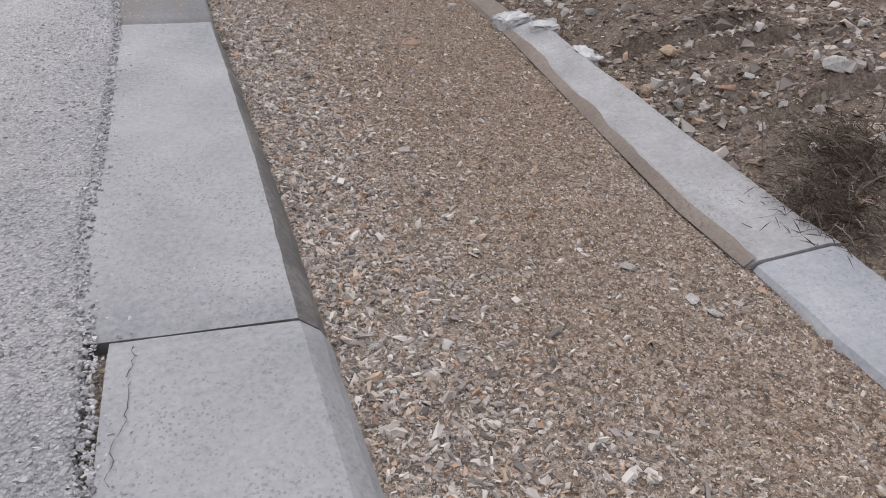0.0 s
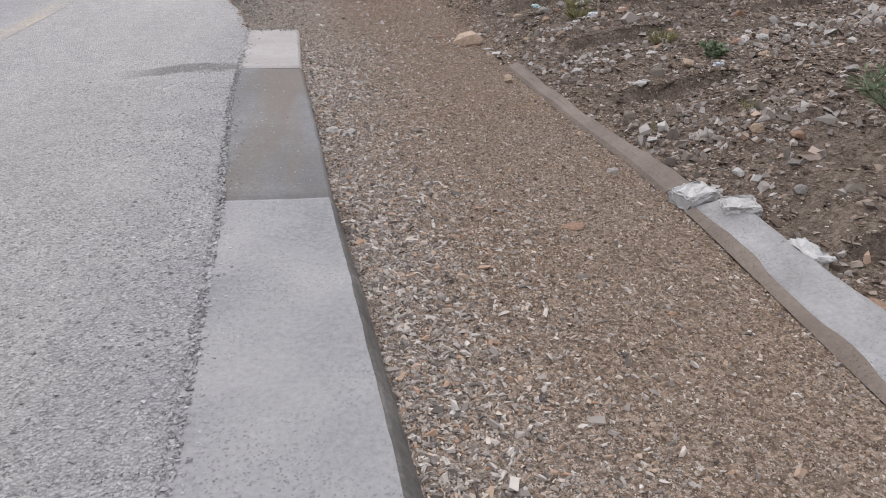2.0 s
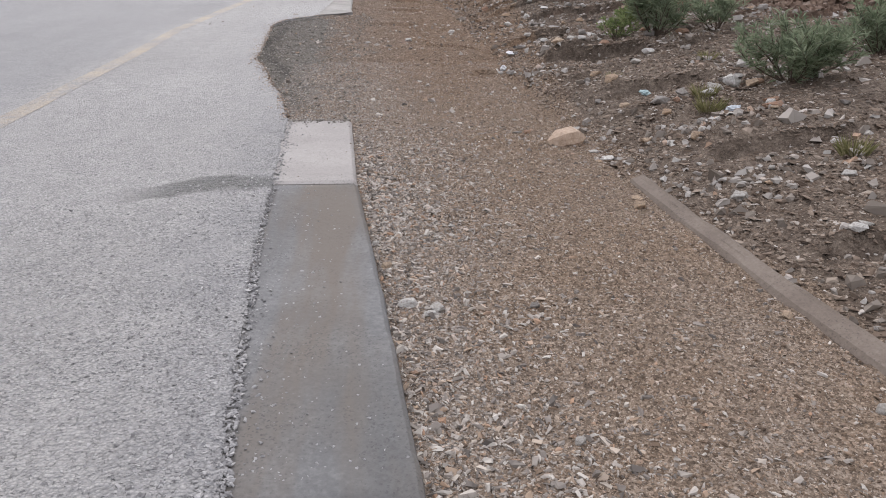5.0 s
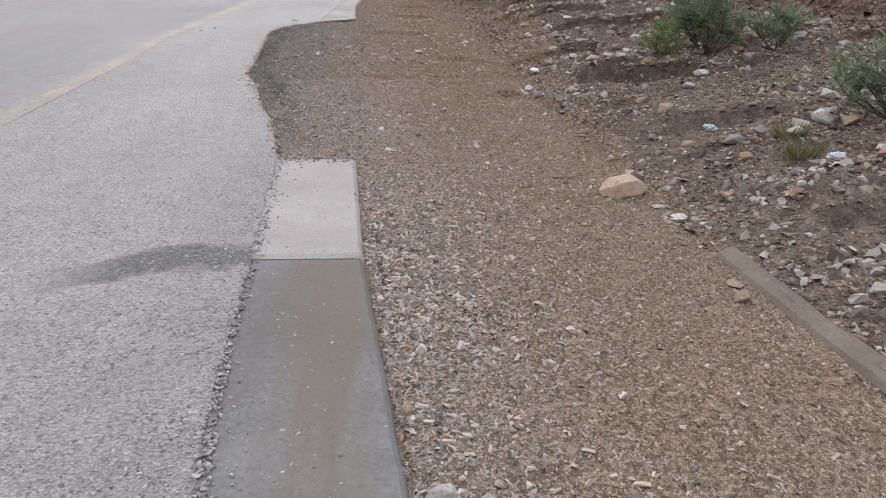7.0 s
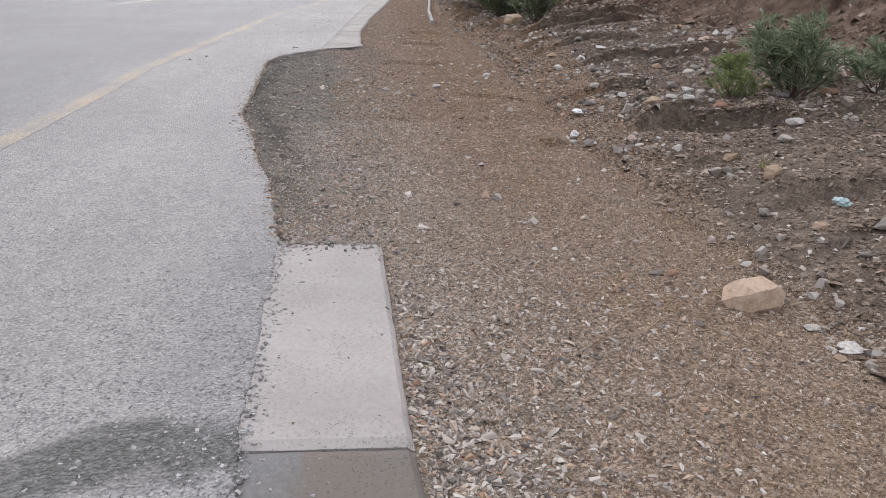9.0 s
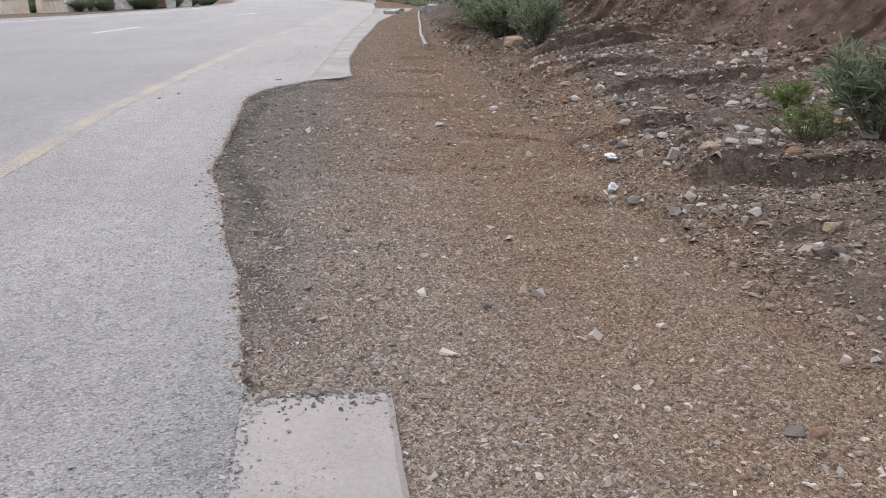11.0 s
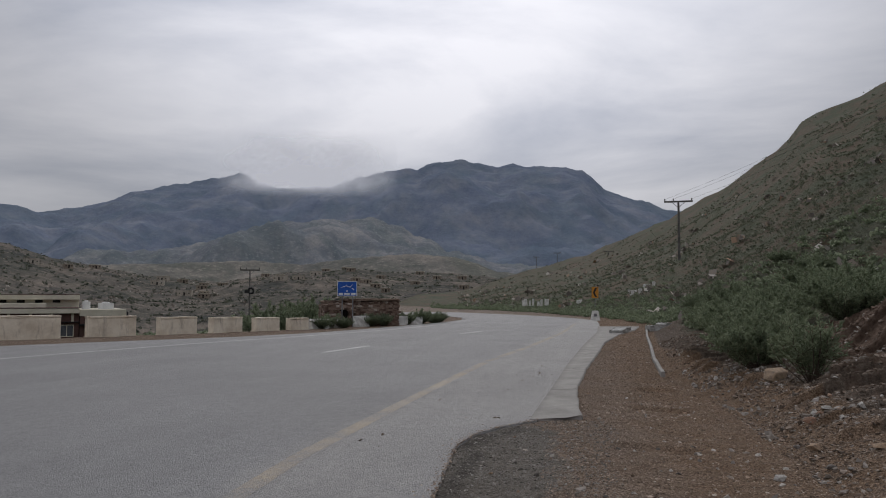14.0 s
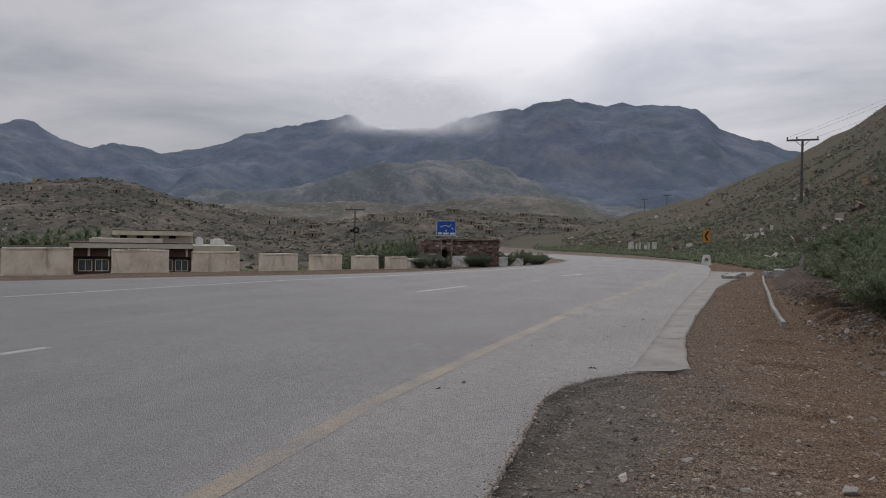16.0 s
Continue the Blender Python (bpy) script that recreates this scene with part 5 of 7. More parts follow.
def stone(x, y, size, mat, where, turn=0.0, shape=0, squash=1.0, sink=0.22, tip=0.0, group="loose stones"):
    me = ROCKS[mat.name][shape]
    ob = new("stone", me)
    z = height(x, y) + size * squash * (0.26 - sink * 0.5)
    ob.matrix_world = pose(x, y, z, tip, tip * 0.6, turn) @ Matrix.Diagonal((size, size, size * squash, 1))
    return tagged(ob, STONE_LABEL[mat.name] + " " + where, "stone", group)


P, G, T, R = STONE_PALE, STONE_GREY, STONE_TAN, STONE_RUST
on_gravel, on_slope = "on the gravel shoulder", "on the eroded bank"
for x, y, size, mat, where, turn, shape, squash in (
    (1.25, 8.83, 0.275, STONE_PINK, on_gravel, 8, 5, 1.0), (1.33, 7.32, 0.12, T, on_gravel, 40, 1, 1.0), (1.36, 7.45, 0.10, T, on_gravel, 100, 3, 0.8),
    (1.965, 10.13, 0.17, T, on_slope, 20, 2, 1.1), (1.76, 9.75, 0.12, G, on_slope, 70, 0, 0.8), (1.87, 9.39, 0.11, T, on_slope, 0, 2, 0.8),
    (2.05, 8.89, 0.12, T, on_slope, 30, 1, 1.0), (2.21, 9.11, 0.09, R, on_slope, 60, 2, 1.1), (2.33, 5.21, 0.13, T, on_slope, 15, 0, 1.0), (2.48, 6.54, 0.14, T, on_slope, 80, 4, 1.2),
    (2.42, 7.05, 0.12, P, on_slope, 10, 1, 0.7), (2.72, 8.6, 0.17, R, on_slope, 0, 3, 0.9), (2.6, 8.35, 0.22, R, on_slope, 12, 3, 0.8), (2.69, 8.52, 0.13, P, on_slope, 40, 0, 0.8), (2.16, 8.48, 0.10, G, on_slope, 0, 2, 1.0),
    (2.15, 9.66, 0.12, P, on_slope, 65, 4, 0.8), (1.87, 5.6, 0.11, P, on_slope, 35, 1, 0.6), (1.48, 5.2, 0.085, P, on_gravel, 0, 2, 0.8), (1.51, 5.9, 0.09, T, on_gravel, 50, 0, 0.6),
    (1.29, 2.04, 0.085, P, on_gravel, -10, 1, 0.55), (1.41, 1.82, 0.075, P, on_gravel, 60, 3, 0.45), (1.45, 1.74, 0.07, P, on_gravel, 130, 0, 0.4), (1.06, 2.43, 0.05, R, on_gravel, 0, 0, 0.5), (0.33, 1.79, 0.045, P, on_gravel, 0, 2, 0.6),
    (0.69, 1.40, 0.045, P, on_gravel, 20, 3, 0.6), (0.72, 4.7, 0.07, G, on_gravel, 20, 3, 0.6), (1.04, 4.5, 0.15, R, on_gravel, -5, 3, 0.25), (0.0, 6.0, 0.075, P, on_gravel, 0, 0, 0.6), (0.4, 5.1, 0.055, P, on_gravel, 30, 2, 0.6),
    (-0.23, 6.8, 0.05, P, on_gravel, 0, 2, 1.1), (-0.18, 6.51, 0.065, T, on_gravel, 10, 2, 1.0), (-0.09, 6.1, 0.11, P, on_gravel, 5, 0, 0.7), (0.03, 6.05, 0.10, P, on_gravel, 60, 4, 0.8), (0.45, 6.06, 0.065, G, on_gravel, 30, 1, 0.9), (0.19, 7.05, 0.055, P, on_gravel, 0, 1, 0.7),
    (2.71, 2.91, 0.17, P, on_slope, -20, 0, 1.0), (2.29, 2.14, 0.13, T, on_slope, 0, 3, 0.8), (1.99, 3.58, 0.17, R, on_slope, 60, 3, 0.7), (2.08, 3.47, 0.11, T, on_slope, 10, 2, 0.9), (2.06, 3.16, 0.09, G, on_slope, 0, 1, 1.0), (2.12, 3.22, 0.09, G, on_slope, 50, 2, 1.0),
    (2.13, 3.08, 0.09, G, on_slope, 90, 0, 1.0), (2.32, 3.15, 0.14, R, on_slope, 0, 3, 0.6), (2.42, 3.14, 0.09, P, on_slope, 70, 4, 0.8), (2.36, 2.52, 0.08, P, on_slope, 40, 2, 0.9), (2.39, 2.34, 0.07, P, on_slope, 0, 1, 0.9), (2.06, 1.88, 0.055, P, on_slope, 0, 2, 1.3),
    (2.30, 3.68, 0.16, T, on_slope, 30, 4, 0.9), (2.5, 3.9, 0.10, G, on_slope, 15, 3, 0.7), (1.95, 4.45, 0.11, P, on_slope, 0, 3, 0.5), (2.2, 4.5, 0.12, G, on_slope, 20, 0, 0.8), (2.05, 4.85, 0.10, P, on_slope, 65, 2, 0.8), (2.3, 4.75, 0.11, G, on_slope, 0, 1, 0.7), (2.45, 5.0, 0.12, R, on_slope, 0, 4, 0.9),
    (1.38, 12.03, 0.15, G, on_gravel, 15, 0, 0.9), (1.27, 12.2, 0.09, P, on_gravel, 0, 2, 0.9), (1.55, 13.06, 0.10, P, on_slope, 0, 1, 0.8), (1.62, 15.2, 0.13, T, on_gravel, 10, 0, 0.8), (0.32, 15.1, 0.15, P, on_gravel, 35, 1, 0.8), (1.07, 16.1, 0.13, P, on_gravel, 0, 2, 0.9),
    (-0.29, 14.89, 0.09, P, on_gravel, 0, 0, 0.8), (-1.25, 14.9, 0.07, P, on_gravel, 0, 3, 0.6), (1.99, 13.14, 0.15, P, on_slope, 25, 0, 0.8), (1.9, 13.85, 0.13, P, on_slope, 0, 2, 0.8), (2.08, 12.14, 0.17, P, on_slope, 70, 4, 0.7), (1.87, 9.0, 0.10, G, on_slope, 10, 3, 0.8),
    (1.44, 8.38, 0.17, P, on_gravel, 30, 3, 0.3), (1.52, 8.2, 0.15, P, on_gravel, 100, 1, 0.35), (1.40, 8.56, 0.11, P, on_gravel, 10, 4, 0.35), (1.36, 8.3, 0.08, T, on_gravel, 60, 3, 0.4), (0.93, 9.19, 0.11, G, on_gravel, 15, 3, 0.5), (1.01, 9.17, 0.08, R, on_gravel, 0, 2, 0.9),
    (2.95, 13.9, 0.18, P, on_slope, 0, 1, 0.8), (2.42, 21.95, 0.50, T, "by a bush", 20, 2, 0.95), (2.3, 18.9, 0.16, P, on_slope, 0, 0, 0.7)):
    stone(x, y, size, mat, where, turn, shape, squash)

rng = random.Random(21)
spots = scatter(150, 1.6, 4.6, 1.6, 19, 31, on_bank)
for x, y in spots:
    mat = rng.choices((P, G, T, R), (0.45, 0.3, 0.15, 0.10))[0]
    stone(float(x), float(y), rng.uniform(0.055, 0.15) * (1 + 0.4 * (y > 9)), mat, on_slope, rng.uniform(0, 360), rng.randrange(5), rng.uniform(0.6, 1.1), tip=rng.uniform(-14, 14))


def concrete_chunk(x, y, sx, sy, sz, turn, label, rough=0.012):
    r = random.Random(int(x * 100 + y))
    bm = box(bmesh.new(), -sx / 2, -sy / 2, -0.05, sx / 2, sy / 2, sz, 0.018, rough, r, 3)
    ob = new("kerb_fragment", finish(bm, "kerb_fragment", KERB_CHUNK))
    ob.matrix_world = pose(x, y, max(height(x, y), -0.02), r.uniform(-5, 5), r.uniform(-5, 5), turn)
    tagged(ob, label, "rubble", "broken kerb pieces")


concrete_chunk(1.755, 4.72, 0.20, 0.16, 0.075, 20, "broken whitish kerb piece at the kerb end")
concrete_chunk(1.90, 4.52, 0.17, 0.19, 0.06, -15, "broken whitish kerb piece lying on soil")
concrete_chunk(1.96, 4.02, 0.13, 0.20, 0.055, 10, "small concrete flake lying against the kerb")


for x, y, sx, sy, sz, turn in ((1.05, 43.6, 0.5, 1.5, 0.2, -14), (1.3, 44.9, 0.45, 1.0, 0.16, -22), (2.75, 46.2, 0.5, 0.5, 0.26, 20), (3.05, 45.6, 0.4, 0.5, 0.24, -10), (3.3, 46.4, 0.45, 0.4, 0.2, 35)):
    concrete_chunk(x, y, sx, sy, sz, turn, "broken pale concrete lump at the gutter's end", 0.03)


# ---------------------------------------------------------------- plants
def leaf_mesh(name, pos, way, length, width, mat, seed):
    """Narrow folded leaves, each a little diamond of two triangles."""
    rng = np.random.RandomState(seed)
    n = len(pos)
    way = way / np.maximum(np.linalg.norm(way, axis=1, keepdims=True), 1e-6)
    side = np.cross(way, rng.randn(n, 3))
    side /= np.maximum(np.linalg.norm(side, axis=1, keepdims=True), 1e-6)
    L = length * rng.uniform(0.6, 1.25, (n, 1))
    W = width * rng.uniform(0.7, 1.2, (n, 1))
    mid = pos + way * L * 0.45
    v = np.stack([pos, mid + side * W * 0.5, pos + way * L - np.array([0, 0, 1]) * L * 0.12, mid - side * W * 0.5], 1).reshape(-1, 3)
    i = 4 * np.arange(n)[:, None]
    f = np.concatenate([i + [0, 1, 2], i + [0, 2, 3]], 1).reshape(-1, 3)
    return mesh_from(name, v, f, mat)


def shrub(m, h, spread, stems, per, leaf, width, mat, seed, label, lean=0.0, bare=0.3, category="shrub", group="", single=False):
    """Stems from one root, forked once, with leaves along their upper part."""
    rng = random.Random(seed)
    ob = base("shrub", m, label, category, group)
    bm = bmesh.new()
    pos, way = [], []
    for s in range(stems):
        a = rng.uniform(0, 2 * math.pi)
        out = spread * math.sqrt(rng.random())
        top = Vector((math.cos(a) * out + lean, math.sin(a) * out, h * rng.uniform(0.6, 1.0) * (1 - 0.35 * (out / max(spread, 1e-3)) ** 2)))
        root = Vector((math.cos(a), math.sin(a), 0)) * rng.uniform(0, 0.12) * spread
        bend = Vector((rng.uniform(-1, 1), rng.uniform(-1, 1), 0)) * 0.12 * h
        pts = [root + (top - root) * f + bend * math.sin(f * math.pi) for f in (0, 0.3, 0.6, 0.85, 1.0)]
        r = 0.010 * h ** 0.6 * rng.uniform(0.6, 1.1)
        if single:
            bm = bmesh.new()
        tube(bm, pts, [r, r * 0.8, r * 0.6, r * 0.4, r * 0.2], 4)
        twigs = [pts]
        for _ in range(3):
            f = rng.uniform(0.35, 0.8)
            p0 = root + (top - root) * f + bend * math.sin(f * math.pi)
            p1 = p0 + Vector((rng.uniform(-1, 1), rng.uniform(-1, 1), rng.uniform(0.2, 1.1))).normalized() * h * rng.uniform(0.15, 0.32)
            tube(bm, [p0, (p0 + p1) / 2, p1], [r * 0.5, r * 0.35, r * 0.15], 3)
            twigs.append([p0, p1])
        if single:
            part("stem", bm, TWIG, ob)
        for tw in twigs:
            main = tw is pts
            for _ in range(per if main else per // 2):
                f = rng.uniform(bare, 1.0) if main else rng.random()
                k = f * (len(tw) - 1)
                i = min(int(k), len(tw) - 2)
                p = tw[i].lerp(tw[i + 1], k - i)
                d = (tw[i + 1] - tw[i]).normalized() * 0.7 + Vector((rng.gauss(0, 0.6), rng.gauss(0, 0.6), rng.gauss(0.25, 0.4)))
                pos.append(p)
                way.append(d)
    if not single:
        part("branchwork", bm, TWIG, ob, "brown woody branches")
    fo = new("foliage", leaf_mesh("foliage", np.array(pos), np.array(way), leaf, width, mat, seed))
    fo.parent = ob
    return ob


def at(x, y, turn=0.0, scale=1.0, dz=-0.03):
    return pose(x, y, height(x, y) + dz, 0, 0, turn) @ Matrix.Diagonal((scale, scale, scale, 1))


def copy_at(ob, x, y, turn, scale, dz=-0.03):
    c = copy_thing(ob, pose(x, y, height(x, y) + dz, 0, 0, turn))
    c.scale = (scale, scale, scale)
    return c


shrub(at(2.98, 11.85), 0.80, 0.40, 24, 50, 0.12, 0.013, LEAF_GREY, 1, "grey-green shrub with narrow leaves on the bank", bare=0.15, single=True)
shrub(at(3.05, 8.95), 0.62, 0.50, 30, 58, 0.09, 0.012, LEAF_GREY, 2, "low grey-green shrub on the stony bank", bare=0.1, single=True)
shrub(at(3.62, 11.7), 0.62, 0.28, 12, 40, 0.10, 0.013, LEAF_GREY, 3, "small spiky grey-green shrub on the bank", bare=0.25, single=True)
shrub(at(2.62, 12.15), 0.34, 0.30, 16, 26, 0.05, 0.012, LEAF_LIME, 4, "small fresh green herb beside the shrub", bare=0.1, single=True)
shrub(at(3.12, 13.3), 0.30, 0.30, 16, 28, 0.06, 0.014, LEAF_LIME, 5, "bright green low plant on the bank", bare=0.1, single=True)
shrub(at(2.73, 6.66), 0.14, 0.13, 8, 26, 0.05, 0.026, LEAF_GREY, 6, "tiny broad-leaved green weed among stones", bare=0.1, single=True)
shrub(at(2.85, 4.55), 0.50, 0.42, 20, 46, 0.06, 0.014, LEAF_GREY, 7, "grey-green shrub at the edge of the bank", bare=0.1, single=True)
shrub(at(4.2, 9.6), 0.6, 0.45, 20, 50, 0.09, 0.013, LEAF_GREY, 8, "low grey-green shrub higher on the bank", bare=0.1, single=True)


def tuft(x, y, h, spread, n, mat, seed, label):
    rng = np.random.RandomState(seed)
    a = rng.uniform(0, 2 * np.pi, n)
    r = spread * 0.3 * np.sqrt(rng.rand(n))
    pos = np.stack([np.cos(a) * r, np.sin(a) * r, np.zeros(n)], 1)
    way = np.stack([np.cos(a) * rng.uniform(0.1, 0.9, n), np.sin(a) * rng.uniform(0.1, 0.9, n), np.full(n, 1.0)], 1)
    ob = new("grass_tuft", leaf_mesh("grass_tuft", pos, way, h, 0.006, mat, seed))
    ob.matrix_world = at(x, y)
    tagged(ob, label, "grass", "grass tufts on the bank")


for k, (x, y, h, n) in enumerate(((2.33, 8.75, 0.17, 150), (2.62, 7.35, 0.15, 170), (2.40, 9.05, 0.14, 140), (2.05, 10.3, 0.08, 60), (2.9, 10.2, 0.12, 90), (1.98, 5.75, 0.07, 70), (2.75, 12.6, 0.12, 90), (3.4, 12.9, 0.13, 90), (2.5, 5.6, 0.09, 60))):
    tuft(x, y, h, 0.22, n, LEAF_DRY, 60 + k, "yellow-green grass tuft among stones")


DEAD_LEAF = make_leaf("dry_brown_brush", (0.05, 0.036, 0.026), (0.10, 0.075, 0.055), (0.2, 0.16, 0.12))


def dead_shrub(x, y, seed):
    rng = random.Random(seed)
    ob = base("dead_shrub", at(x, y), "tangled dry grey-brown dead shrub beside the kerb", "shrub")
    for s in range(84):
        bm = bmesh.new()
        a = rng.uniform(0, 2 * math.pi)
        p = Vector((rng.uniform(-0.12, 0.16), rng.uniform(-0.14, 0.2), 0.0))
        d = Vector((math.cos(a), math.sin(a), rng.uniform(0.15, 0.9))).normalized()
        pts = [p]
        for _ in range(6):
            d = (d + Vector((rng.gauss(0, 0.35), rng.gauss(0, 0.35), rng.gauss(-0.12, 0.3)))).normalized()
            p = p + d * rng.uniform(0.035, 0.075)
            p.z = max(p.z, 0.005)
            pts.append(p.copy())
        r = rng.uniform(0.002, 0.005)
        tube(bm, pts, [r * (1 - 0.12 * i) for i in range(len(pts))], 4)
        for i in (2, 4):
            q = pts[i] + Vector((rng.gauss(0, 0.05), rng.gauss(0, 0.05), rng.uniform(0, 0.05)))
            tube(bm, [pts[i], (pts[i] + q) / 2 + Vector((0, 0, 0.01)), q], [r * 0.6, r * 0.45, r * 0.25], 3)
        part("twig", bm, TWIG_DEAD, ob)
    r = np.random.RandomState(seed)
    pos = r.randn(1500, 3) * np.array([0.11, 0.13, 0.05]) + np.array([0.02, 0.03, 0.07])
    pos[:, 2] = np.abs(pos[:, 2])
    brush = new("brushwood", leaf_mesh("brushwood", pos, r.randn(1500, 3), 0.07, 0.0035, DEAD_LEAF, seed))
    brush.parent = ob
    tagged(brush, "fine dry brown brushwood")


dead_shrub(2.16, 2.10, 5)
dead_shrub(2.42, 2.35, 9)


def dry_stalk(x, y, h, lx, ly, seed):
    rng = random.Random(seed)
    bm = bmesh.new()
    tube(bm, [(0, 0, -0.02), (lx * 0.3, ly * 0.3, h * 0.4), (lx * 0.7, ly * 0.7, h * 0.75), (lx, ly, h)], [0.003, 0.0026, 0.002, 0.0012], 4)
    ob = new("dry_stalk", finish(bm, "dry_stalk", TWIG_DEAD))
    ob.matrix_world = at(x, y, 0, 1, 0)
    tagged(ob, "thin dry plant stalk standing in the bank soil", "stalk", "dry stalks on the bank")


for k, (x, y, h, lx, ly) in enumerate(((2.05, 5.05, 0.22, 0.01, 0.02), (2.2, 2.62, 0.3, -0.05, 0.12), (2.3, 2.75, 0.28, 0.06, 0.1), (2.5, 2.9, 0.25, 0.1, -0.04), (2.28, 6.1, 0.16, -0.03, 0.05), (1.95, 5.5, 0.14, 0.03, -0.02))):
    dry_stalk(x, y, h, lx, ly, k)

# bushes along the foot of the hill: three built, the others copied
bush_a = shrub(at(2.75, 21.2), 1.15, 0.62, 30, 80, 0.10, 0.018, LEAF_DARK, 21, "upright dark green bush beside a boulder", bare=0.2, category="bush")
bush_b = shrub(at(2.5, 23.6), 1.1, 0.95, 46, 120, 0.10, 0.022, LEAF_DARK, 22, "dense dark green roadside bush", bare=0.12, category="bush", group="bushes at the hill foot")
bush_c = shrub(at(2.9, 26.2), 1.3, 1.2, 50, 130, 0.11, 0.025, LEAF_DARK, 23, "dense spreading green roadside bush", bare=0.1, category="bush", group="bushes at the hill foot")
rng = random.Random(77)
for x, y, sc in ((3.0, 28.6, 1.0), (3.3, 31, 1.05), (3.6, 34, 1.0), (4.0, 37.5, 1.1), (4.4, 41.5, 1.1), (4.3, 29.5, 1.1), (5.0, 32.0, 1.2), (5.6, 35.5, 1.25), (6.4, 39, 1.3), (7.0, 33, 1.3), (8.2, 38, 1.4), (6.4, 29.8, 1.1), (8.0, 29.0, 1.0), (9.6, 28.0, 1.0), (11.0, 25.6, 0.95), (12.4, 22.6, 1.0), (7.3, 27.2, 0.75), (7.7, 26.2, 0.7), (8.1, 25.0, 0.75), (8.0, 23.6, 0.6), (8.5, 22.6, 0.7), (8.4, 21.2, 0.6), (8.8, 20.0, 0.7), (9.1, 24.2, 0.8), (9.5, 22.0, 0.8), (9.9, 20.2, 0.8), (10.4, 23.4, 0.85),
                 (9.6, 32, 0.9), (11.4, 29.6, 0.85), (9.2, 45, 1.1), (6.2, 46, 1.3), (5.6, 51, 1.2), (10.5, 54, 1.0), (8.4, 42, 0.9)):
    copy_at(rng.choice((bush_b, bush_c)), x + rng.uniform(-0.2, 0.2), y + rng.uniform(-0.3, 0.3), rng.uniform(0, 360), sc * rng.uniform(0.88, 1.1))


def clumps(name, co, sizes, mat, label, seed, leaves=16, leaf=1.0):
    """Far scrub: each clump a handful of leaf sprays."""
    rng = np.random.RandomState(seed)
    n = len(co)
    rep = np.repeat(np.arange(n), leaves)
    d = rng.randn(len(rep), 3)
    d[:, 2] = np.abs(d[:, 2]) * 0.8
    s = sizes[rep][:, None]
    pos = co[rep] + d * s * np.array([0.26, 0.26, 0.22]) * rng.uniform(0.4, 1.0, (len(rep), 1))
    side = rng.randn(len(rep), 3)
    side /= np.linalg.norm(side, axis=1, keepdims=True)
    up = np.cross(side, rng.randn(len(rep), 3))
    up /= np.linalg.norm(up, axis=1, keepdims=True)
    w = s * leaf * rng.uniform(0.12, 0.24, (len(rep), 1))
    v = np.stack([pos - side * w, pos - up * w * 0.8, pos + side * w, pos + up * w], 1).reshape(-1, 3)
    f = np.arange(len(rep) * 4).reshape(-1, 4)
    return tagged(new(name, mesh_from(name, v, f, mat)), label, "scrub", kind="stuff")


def hill_scrub():
    rng = np.random.RandomState(4)
    n = 70000
    r = 28 + 260 * rng.rand(n) ** 0.9
    az = rng.uniform(-9, 62, n)
    x, y = HUB[0] + r * np.sin(np.radians(az)), HUB[1] + r * np.cos(np.radians(az))
    z, masks = terrain(x, y)
    dense = np.clip(0.45 + 2.8 * fbm(x * 0.05, y * 0.05, 4) - 0.2 * step(60, 200, r) + 0.5 * (1 - step(40, 90, r)), 0.06, 1)
    k = (masks["green"] > 0.6) & (rng.rand(n) < dense * (1.3 - step(0.55, 0.98, r / hill_reach(az)))) & (r < 0.97 * hill_reach(az))
    co = np.stack([x, y, z + 0.1], 1)[k]
    size = rng.uniform(0.35, 1.15, len(co)) * (1 + r[k] / 240)
    clumps("hill_scrub", co, size * 0.36, LEAF_HILL, "olive green scrub scattered over the hillside", 5, 9)
    m = 800
    rb, ab = rng.uniform(28, 52, m), rng.uniform(-7, 34, m)
    xb, yb = HUB[0] + rb * np.sin(np.radians(ab)), HUB[1] + rb * np.cos(np.radians(ab))
    zb, mb = terrain(xb, yb)
    g = (mb["green"] > 0.6) & (rng.rand(m) < np.clip(0.75 + 1.6 * fbm(xb * 0.08, yb * 0.08, 3), 0.1, 1)) & (xb > bank_foot(yb) + 0.8)
    clumps("hill_foot_scrub", np.stack([xb, yb, zb + 0.1], 1)[g], rng.uniform(0.5, 1.0, int(g.sum())), LEAF_DARK, "low green scrub belt along the hill foot", 8, 90, 0.5)
    # verge outside the bend
    m = 1300
    av = rng.uniform(-11, 7, m)
    rv = hill_start(av) * rng.uniform(0.99, 1.03, m) + rng.exponential(9, m)
    xv, yv = HUB[0] + rv * np.sin(np.radians(av)), HUB[1] + rv * np.cos(np.radians(av))
    clumps("verge_scrub", np.stack([xv, yv, terrain(xv, yv)[0] + 0.05], 1), rng.uniform(0.35, 0.85, m), LEAF_DARK, "low green scrub along the outer verge of the bend", 18, 70, 0.5)
    # pale rocks that break the slope
    j = (masks["green"] > 0.6) & (rng.rand(n) < 0.012) & (r < 0.75 * hill_reach(az))
    clumps("hill_rocks", np.stack([x, y, z], 1)[j], rng.uniform(0.5, 1.6, int(j.sum())) * (1 + r[j] / 300), CHIP_GREY, "pale rocks breaking the hillside", 6, 8)


hill_scrub()


